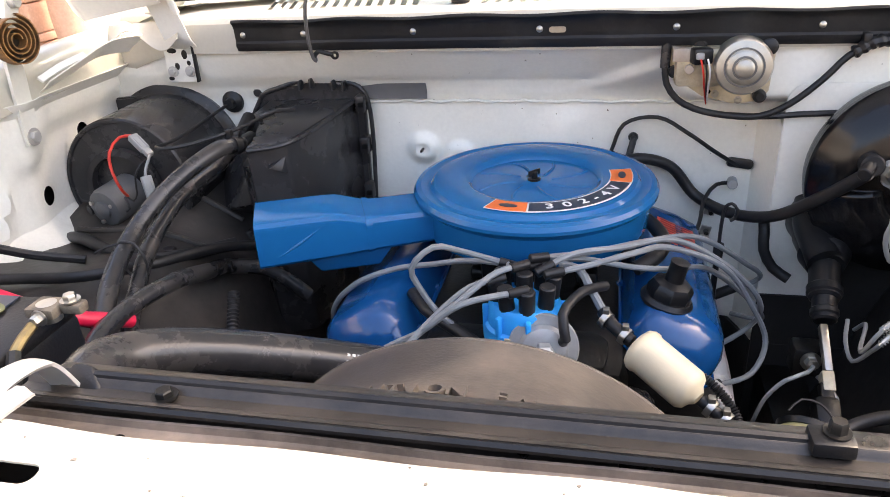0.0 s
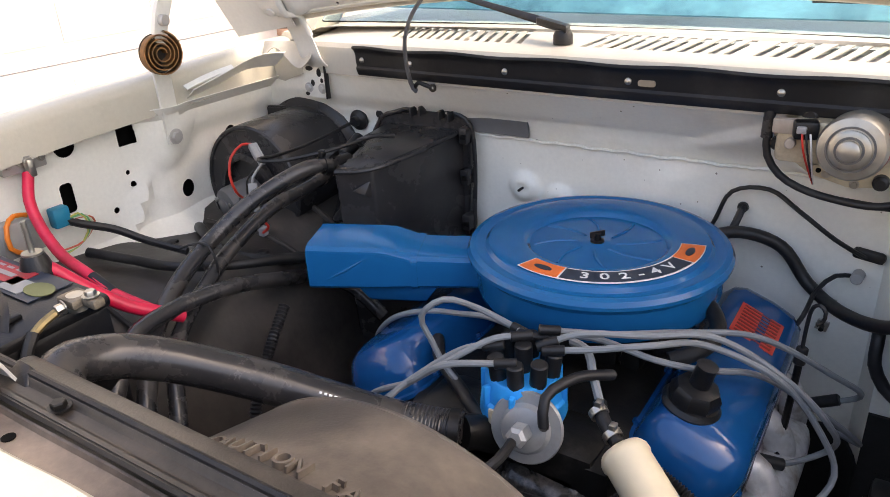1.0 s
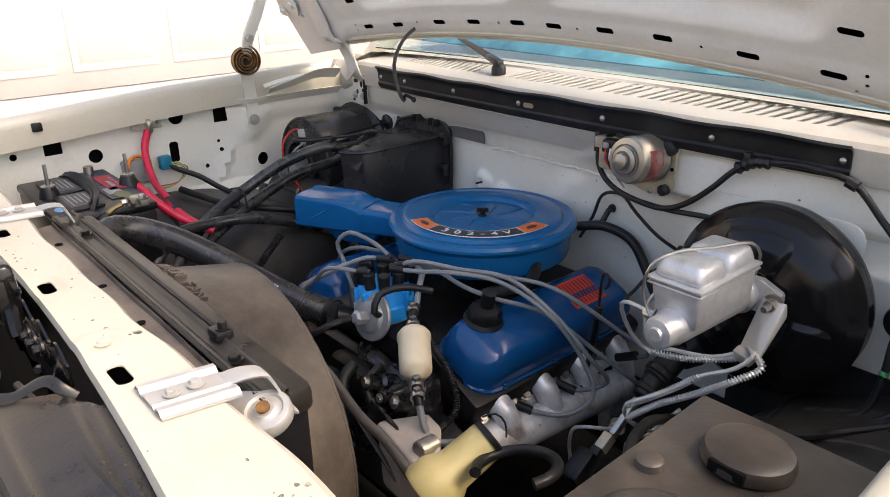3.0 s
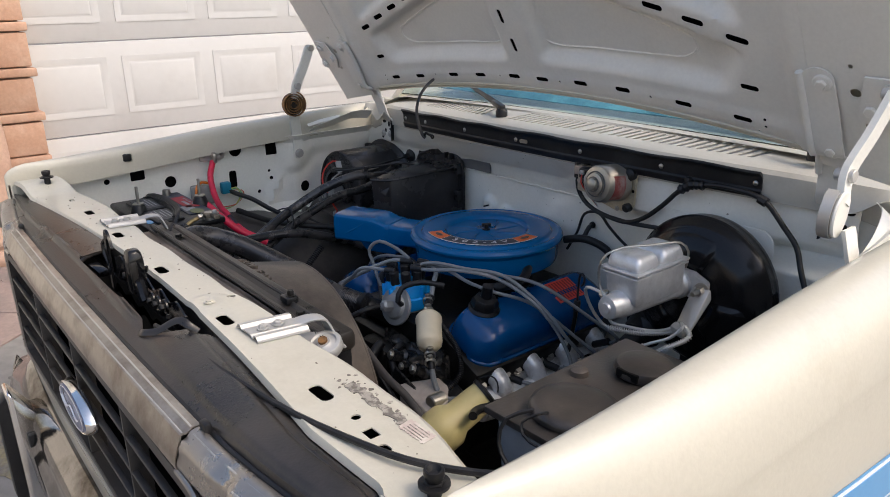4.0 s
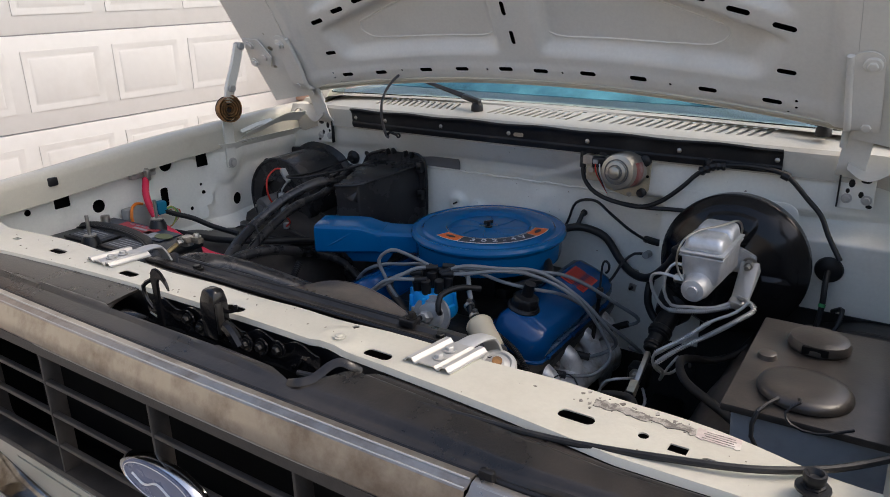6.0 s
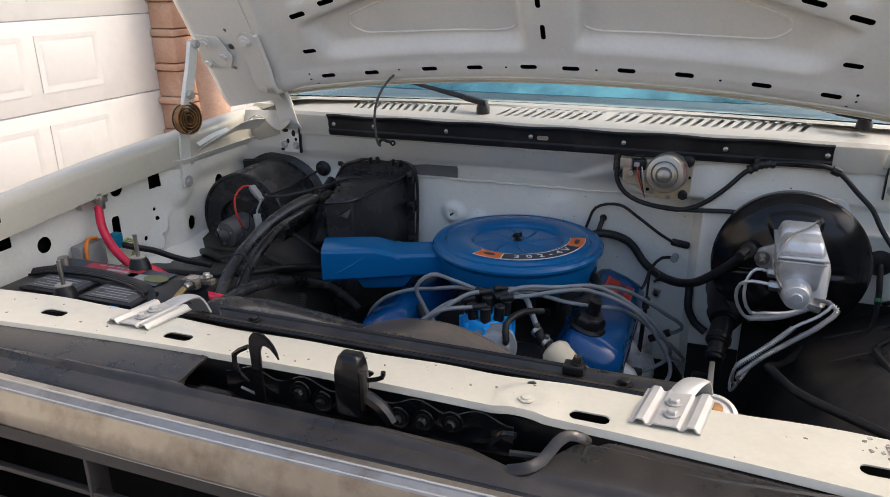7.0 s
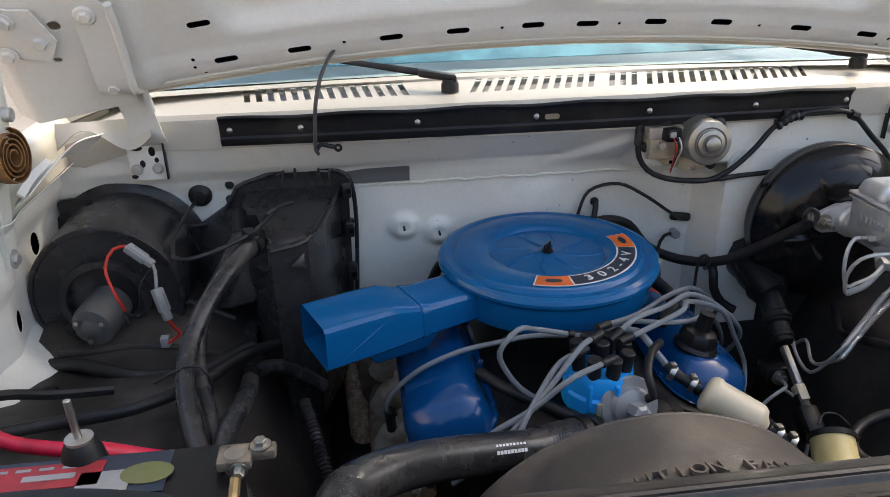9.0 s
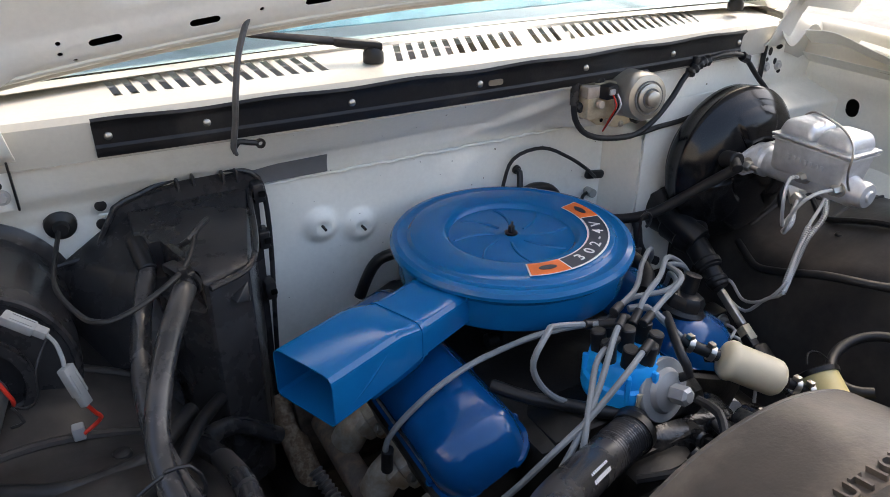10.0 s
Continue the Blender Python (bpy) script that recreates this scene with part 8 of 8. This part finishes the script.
fw = thing("firewall_wire", (0.2, 1.3, 0.93), "thin black wires through firewall grommets", "wire")
part("wire", tube([(0.059, 1.295, 0.904), (0.080, 1.308, 0.953), (0.101, 1.308, 1.005), (0.157, 1.296, 1.021), (0.205, 1.278, 1.000), (0.256, 1.282, 0.964), (0.298, 1.308, 0.932)], 0.0035, 8), RUBBER, fw)
part("wire", tube([(0.29, 1.315, 0.897), (0.265, 1.30, 0.899), (0.245, 1.28, 0.88), (0.235, 1.24, 0.85), (0.215, 1.20, 0.825), (0.18, 1.18, 0.81)], 0.0036, 8), RUBBER, fw)
part("grommet", join(box((0.302, 1.315, 0.934), (0.045, 0.014, 0.018), 0.007, (0, 8, 0))), RUBBER, fw)
part("grommet", rod((0.294, 1.325, 0.897), (0.292, 1.300, 0.899), 0.009, 14), PLUGG, fw)
part("post", tube([(0.118, 1.325, 0.975), (0.118, 1.31, 0.975), (0.113, 1.30, 0.955), (0.108, 1.29, 0.94)], 0.006, 8), RUBBER, fw)
part("post_head", lathe([(0, 0), (0.009, 0), (0.008, 0.005), (0, 0.006)], aim((0.118, 1.322, 0.977), (0.118, 1.0, 0.98)), 16), RUBBER, fw)
for x, z in ((0.262, 0.84), (0.258, 0.80)):
    c = part("clip_nut", box((x, 1.322, z), (0.018, 0.006, 0.018), 0.001, (0, 12, 0)), STEEL, fw)
    part("bolt", rod((x, 1.322, z), (x, 1.305, z), 0.004, 8), DARKMET, c)
for x, z in ((-0.27, 0.95), (-0.20, 0.935)):
    single("firewall_stud", rod((x, 1.318, z), (x, 1.300, z), 0.0025, 8), DARKMET, "short steel stud on the firewall", "stud", "firewall studs")
dp = thing("dipstick", (0.245, 1.10, 0.70), "black oil dipstick tube with a looped handle", "dipstick")
part("tube", tube([(0.246, 1.09, 0.70), (0.25, 1.11, 0.80), (0.252, 1.118, 0.86)], 0.005, 8), DARKMET, dp)
part("handle", tube([(0.252, 1.118, 0.85), (0.253, 1.12, 0.91), (0.256, 1.12, 0.932), (0.264, 1.118, 0.938), (0.272, 1.116, 0.93), (0.270, 1.116, 0.915), (0.264, 1.117, 0.91)], 0.0028, 6), RUBBER, dp)
part("collar", rod((0.2515, 1.117, 0.845), (0.2525, 1.119, 0.87), 0.008, 10), RUBBER, dp)
single("drain_hose", tube([(0.335, 1.225, 0.87), (0.336, 1.21, 0.85), (0.338, 1.205, 0.82), (0.355, 1.20, 0.79), (0.38, 1.19, 0.775)], 0.009, 10), RUBBER, "short black hose on the firewall step", "hose")
for x, z in ((-0.594, 1.058), (-0.597, 1.027)):
    q = Vector(firewall_at(x, z))
    single("blanking_plug", lathe([(0, 0), (0.0085, 0), (0.008, 0.003), (0, 0.004)], aim(q, q + Vector((0, -1, 0.1))), 20), RUBBER, "small round black plug in the firewall", "plug", "firewall plugs")
gr = thing("cable_grommet", (0.70, 1.22, 0.9), "black round grommet with cables beside the booster", "grommet")
part("disc", lathe([(0, 0), (0.028, 0), (0.026, 0.006), (0.012, 0.012), (0, 0.012)], aim((0.70, 1.236, 0.965), (0.70, 1.0, 0.96)), 28), RUBBER, gr)
part("cable", tube([(0.70, 1.225, 0.965), (0.70, 1.205, 0.945), (0.702, 1.19, 0.90), (0.695, 1.17, 0.85), (0.66, 1.12, 0.82)], 0.006, 8), RUBBER, gr)
part("cable", tube([(0.72, 1.225, 0.88), (0.74, 1.19, 0.90), (0.73, 1.16, 0.86), (0.68, 1.13, 0.83)], 0.005, 8), RUBBER, gr)
part("green_tape", rod((0.702, 1.192, 0.905), (0.7015, 1.189, 0.898), 0.0072, 10), surface("green_tape", (0.05, 0.35, 0.12), 0.5), gr)
part("green_connector", box((0.643, 1.168, 0.778), (0.050, 0.022, 0.024), 0.004, (0, -6, -14)), surface("dark_green_plug", (0.02, 0.09, 0.06), 0.5), gr)
single("black_hose", tube([(0.345 + 0.062 * (1 - math.cos(a)), 0.745 + 0.052 * math.sin(a), 0.800 - 0.02 * math.cos(a)) for a in span(-0.8, 3.6, 16)], 0.0085, 12), RUBBER, "black rubber hose bent into a loop by the pump", "hose")
for k, col in enumerate(((0.30, 0.20, 0.08), (0.22, 0.08, 0.06), (0.25, 0.24, 0.20), (0.06, 0.06, 0.06))):
    part("plug_wire", tube([(0.668, 1.160 + 0.004 * k, 0.777 + 0.003 * (k % 2)), (0.70, 1.150 + 0.006 * k, 0.790 - 0.004 * k), (0.735, 1.165 + 0.004 * k, 0.800), (0.75, 1.19, 0.84)], 0.002, 6), surface("plug_wire_colour", col, 0.5), gr)
single("fender_cable", tube([(0.74, 1.13, 0.86), (0.690, 1.06, 0.856), (0.677, 0.987, 0.882), (0.660, 0.916, 0.908), (0.69, 0.80, 0.91), (0.74, 0.72, 0.90)], 0.0065, 8), RUBBER, "dusty black cable over the wheel liner", "cable")
single("battery_lead", tube([(0.575, 1.160, 0.785), (0.557, 1.123, 0.778), (0.530, 1.075, 0.780), (0.503, 1.004, 0.809), (0.503, 0.913, 0.846), (0.538, 0.820, 0.860), (0.652, 0.695, 0.880), (0.76, 0.55, 0.90)], 0.008, 10), RUBBER, "black cable lying over the wheel liner", "cable")

# ---- canister box on the driver's side ----
cn = thing("vapour_canister", (0.74, 0.66, 0.82), "dusty black box with two domed lids", "canister")
part("body", hull([(sx, sy, z) for sx, sy in ((0.684, 0.470), (0.862, 0.476), (0.684, 0.735), (0.862, 0.735)) for z in (1.038,)] + [(sx, sy, 0.82) for sx, sy in ((0.694, 0.480), (0.862, 0.484), (0.694, 0.725), (0.862, 0.725))], 0.006), CANB, cn, "grey plastic box side")
part("top_plate", hull([(sx, sy, z) for sx, sy in ((0.674, 0.458), (0.868, 0.464), (0.668, 0.745), (0.868, 0.748)) for z in (1.036, 1.047)], 0.003), CANT, cn, "dusty black top plate")
part("lid", lathe([(0, 0), (0.050, 0), (0.0555, 0.003), (0.056, 0.007), (0.0535, 0.012), (0.047, 0.0155), (0.03, 0.0175), (0, 0.018)], pose(0.757, 0.532, 1.045, -2, 2, 0), 48), CANT, cn)
part("lid", lathe([(0, 0), (0.037, 0), (0.041, 0.004), (0.041, 0.010), (0.038, 0.016), (0.029, 0.020), (0, 0.021)], pose(0.752, 0.677, 1.045, -2, 2, 0), 40), CANT, cn)
# The notch is a near-black block coloured as its shade.
part("lid_notch", box((0.752, 0.640, 1.056), (0.034, 0.006, 0.012), 0.002), MIXW, cn)
part("tether", tube([(0.757, 0.485, 1.064), (0.761, 0.462, 1.072), (0.748, 0.452, 1.060), (0.756, 0.446, 1.050), (0.785, 0.444, 1.048), (0.82, 0.45, 1.062)], 0.0018, 6), RUBBER, cn)
part("cap", lathe([(0, 0), (0.013, 0), (0.012, 0.008), (0.009, 0.010), (0, 0.010)], pose(0.698, 0.608, 1.046), 20), CANT, cn)
part("hose_loop", tube([(0.735, 0.485, 1.058), (0.718, 0.455, 1.05), (0.716, 0.445, 1.02), (0.735, 0.442, 1.0), (0.77, 0.446, 0.992), (0.82, 0.45, 0.99)], 0.0028, 6), RUBBER, cn)

# ---- hood hinges ----
def hinge(s):
    h = thing("hood_hinge", (s * 0.85, 1.05, 1.02), "painted hood hinge with a coiled spring and riveted links", "hinge", "hood hinges", under=truck)
    V = lambda x, y, z: Vector((s * x, y, z))
    def strap(pts, w, th, across):
        line = spline(pts, 0.01)
        bm, rings = bmesh.new(), []
        a = Vector(across).normalized()
        for i, p in enumerate(line):
            t = (line[min(i + 1, len(line) - 1)] - line[max(i - 1, 0)]).normalized()
            n = t.cross(a).normalized()
            rings.append([bm.verts.new(p + a * (sx * w / 2) + n * (sz * th / 2)) for sx, sz in ((1, 1), (-1, 1), (-1, -1), (1, -1))])
        for r, q in zip(rings, rings[1:]):
            for j in range(4):
                bm.faces.new((r[j], r[(j + 1) % 4], q[(j + 1) % 4], q[j]))
        bm.faces.new(rings[0]), bm.faces.new(rings[-1])
        bmesh.ops.recalc_face_normals(bm, faces=bm.faces)
        return bm
    part("hood_strap", strap([hood_at(s * 0.718, 0.172, 0.028), hood_at(s * 0.720, 0.12, 0.028), hood_at(s * 0.722, 0.02, 0.030), V(0.718, 1.222, 1.262), V(0.712, 1.248, 1.215), V(0.706, 1.264, 1.168), V(0.703, 1.296, 1.142)], 0.052, 0.003, (1, 0, 0)), HOODP, h)
    head = [(0.026 * math.cos(a), 0.172 + 0.022 * math.sin(a)) for a in span(0, math.pi, 10)]
    part("strap_head", plate([(x + 0.718 * s, y) for x, y in head], 0.003, Matrix.Translation(hood_at(0, 0, 0.0265) + Vector((0, 0, -0.11 * 0.718 ** 2))) @ rot_h), HOODP, h)
    part("strap_fold", tube([hood_at(s * 0.690, 0.180, 0.030), hood_at(s * 0.692, 0.10, 0.031), hood_at(s * 0.695, 0.02, 0.034), V(0.692, 1.222, 1.262), V(0.688, 1.245, 1.22)], 0.0065, 10), HOODP, h)
    for v in (0.032, 0.168):
        q = hood_at(s * 0.726, v, 0.030)
        part("dimple", lathe([(0.008, 0.001), (0.014, 0.002), (0.016, 0.0), (0.0155, -0.002), (0.008, -0.001), (0.008, 0.001)], aim(q, q + Vector((0, -math.sin(HA), -math.cos(HA)))), 24), HOODP, h)
        part("bolt", hexnut(q, q + Vector((0, -math.sin(HA), -math.cos(HA))), 0.009, 0.008), HOODP, h)
    part("firewall_plate", box((s * 0.722, 1.285, 1.122), (0.066, 0.006, 0.07), 0.002), BAY, h)
    part("worn_edge", box((s * 0.690, 1.279, 1.128), (0.003, 0.012, 0.078), 0.001), BLACK, h)
    for x in (0.742, 0.706):
        part("bolt", hexnut((s * x, 1.282, 1.108), (s * x, 1.0, 1.108), 0.007, 0.007), BRACK, h)
    for x, z, a, b in ((0.737, 1.147, 0.010, 0.005), (0.712, 1.140, 0.006, 0.009), (0.731, 1.118, 0.005, 0.007), (0.706, 1.124, 0.004, 0.005), (0.748, 1.095, 0.006, 0.004)):
        part("paint_chip", lathe([(0, 0), (1, 0), (1, 0.0006), (0, 0.0006)], Matrix.Translation((s * x, 1.2819, z)) @ Matrix(((a, 0, 0, 0), (0, 0, -1, 0), (0, b, 0, 0), (0, 0, 0, 1))), 9), DARKMET, h)
    part("hood_bracket", plate([(-0.045, -0.03), (0.03, -0.045), (0.05, -0.01), (0.03, 0.045), (-0.03, 0.05)], 0.004, Matrix.Translation(hood_at(s * 0.825, 0.155, 0.026)) @ rot_h), HOODP, h)
    for u, v in ((0.835, 0.185), (0.80, 0.14), (0.85, 0.13)):
        q = hood_at(s * u, v, 0.03)
        part("bolt", hexnut(q, q + Vector((0, -math.sin(HA), -math.cos(HA))), 0.010, 0.008), HOODP, h)
    k0, k1, k2, k3 = V(0.848, 1.085, 1.385), V(0.838, 1.055, 1.33), V(0.828, 1.02, 1.275), V(0.832, 1.012, 1.235)
    part("upper_link", strap([k0, k1, k2, k3], 0.028, 0.010, (0, 0.8, -0.45)), BAY, h)
    for q in (k0, k2):
        part("pivot", rod(q + V(0.012, 0, 0), q - V(0.016, 0, 0), 0.010, 16), BRACK, h)
    c = V(0.828, 1.004, 1.220)
    ax = V(-0.985, -0.14, 0.06).normalized()
    m = aim(c, c + ax)
    turns = [m @ Vector(((0.008 + 0.031 * a / 26.4) * math.cos(a), (0.008 + 0.031 * a / 26.4) * math.sin(a), 0.006)) for a in span(0, 26.4, 130)]
    bm, rings = bmesh.new(), []
    for p, sd, up, t in carry(turns):
        o = t.cross(ax).normalized()
        rings.append([bm.verts.new(p + o * (i * 0.0011) + ax * (j * 0.008)) for i, j in ((1, 1), (-1, 1), (-1, -1), (1, -1))])
    for r, q in zip(rings, rings[1:]):
        for j in range(4):
            bm.faces.new((r[j], r[(j + 1) % 4], q[(j + 1) % 4], q[j]))
    bmesh.ops.recalc_face_normals(bm, faces=bm.faces)
    part("clock_spring", bm, RUST if s < 0 else BRACK, h, "rusty coiled spring" if s < 0 else "painted coiled spring")
    part("spring_plate", lathe([(0, -0.008), (0.034, -0.008), (0.035, -0.005), (0.033, -0.002), (0, -0.002)], m, 40), DARKMET if s < 0 else BAY, h)
    part("lower_arm", strap([V(0.845, 1.012, 1.20), V(0.855, 1.02, 1.15), V(0.868, 1.03, 1.09), V(0.871, 1.032, 1.045)], 0.034, 0.006, (0, 1, 0)), BAY, h)
    part("bolt", hexnut(V(0.868, 1.032, 1.057), V(0.5, 1.032, 1.057), 0.010, 0.008), BRACK, h)
    part("side_bracket", strap([V(0.862, 1.075, 1.125), V(0.85, 1.15, 1.145), V(0.83, 1.22, 1.165), V(0.80, 1.27, 1.165)], 0.05, 0.002, (s * 0.8, 0, -0.6)), BAY, h)
    part("torn_edge", strap([V(0.848, 1.06, 1.145), V(0.85, 1.12, 1.155), V(0.845, 1.18, 1.162)], 0.012, 0.004, (s * 0.8, 0, 0.6)), BAY, h)


for s in (-1, 1):
    hinge(s)
for s in (-1, 1):
    part("cowl_gusset", sheet(lambda u, v: (s * (0.70 + 0.17 * u), 1.268 + 0.03 * u - 0.02 * v, 1.205 - 0.012 * u - (0.03 + 0.02 * math.sin(u * 7)) * v), span(0, 1, 16), span(0, 1, 5), 0.002), WHITE, truck)

# ---- wipers and the hanging strap ----
for px, py, ex, ey, ez in ((-0.178, 1.282, -0.47, 1.40, 1.275), (0.64, 1.33, 0.36, 1.40, 1.275)):
    w = thing("wiper_arm", (px, py, 1.225), "black wiper arm parked at the windscreen base", "wiper", "wipers", under=truck)
    part("pivot", lathe([(0, 0), (0.016, 0), (0.016, 0.014), (0.012, 0.022), (0, 0.022)], pose(px, py, 1.222), 20), BLACK, w)
    d = Vector((ex - px, ey - py, ez - 1.24))
    part("head", hull([Vector((px, py, 1.24)) + d.normalized() * a + Vector((0, b, c)) for a in (-0.012, 0.06) for b in (-0.010, 0.010) for c in (0, 0.014)], 0.004), BLACK, w)
    part("arm", tube([Vector((px, py, 1.248)) + d * k for k in (0.15, 0.5, 1.0)], 0.008, 8, flat=0.5, taper=(1.0, 0.6)), DARKMET, w)
    part("blade", tube([Vector((ex, ey, ez + 0.004)) + Vector((k, 0.02, 0.0)) for k in (-0.20, 0.0, 0.20)], 0.006, 8), RUBBER, w)
hc = thing("ground_strap", (-0.40, 1.2, 1.14), "grey bonding strap hanging from hood to cowl", "strap")
part("band", tube([(-0.372, 1.222, 1.318), (-0.385, 1.205, 1.305), (-0.402, 1.185, 1.275), (-0.413, 1.175, 1.235), (-0.418, 1.182, 1.19), (-0.421, 1.20, 1.15), (-0.418, 1.206, 1.143)], 0.0062, 8, flat=0.5), surface("grey_braided_strap", (0.085, 0.085, 0.088), 0.6, dirt=(0.05, 0.05, 0.05), dirt_scale=30, grain=0.2, bump=0.4), hc)
part("eyelet", lathe([(0, 0), (0.010, 0), (0.010, 0.003), (0, 0.004)], aim((-0.370, 1.222, 1.320), (-0.37, 1.0, 1.2)), 20), DARKMET, hc)
part("tail", tube([(-0.421, 1.203, 1.148), (-0.412, 1.204, 1.158), (-0.40, 1.205, 1.155), (-0.388, 1.206, 1.152)], 0.004, 8), DARKMET, hc)
part("tail_eye", lathe([(0.003, 0), (0.007, 0), (0.007, 0.003), (0.003, 0.003), (0.003, 0)], aim((-0.383, 1.206, 1.151), (-0.383, 1.0, 1.15)), 16), DARKMET, hc)
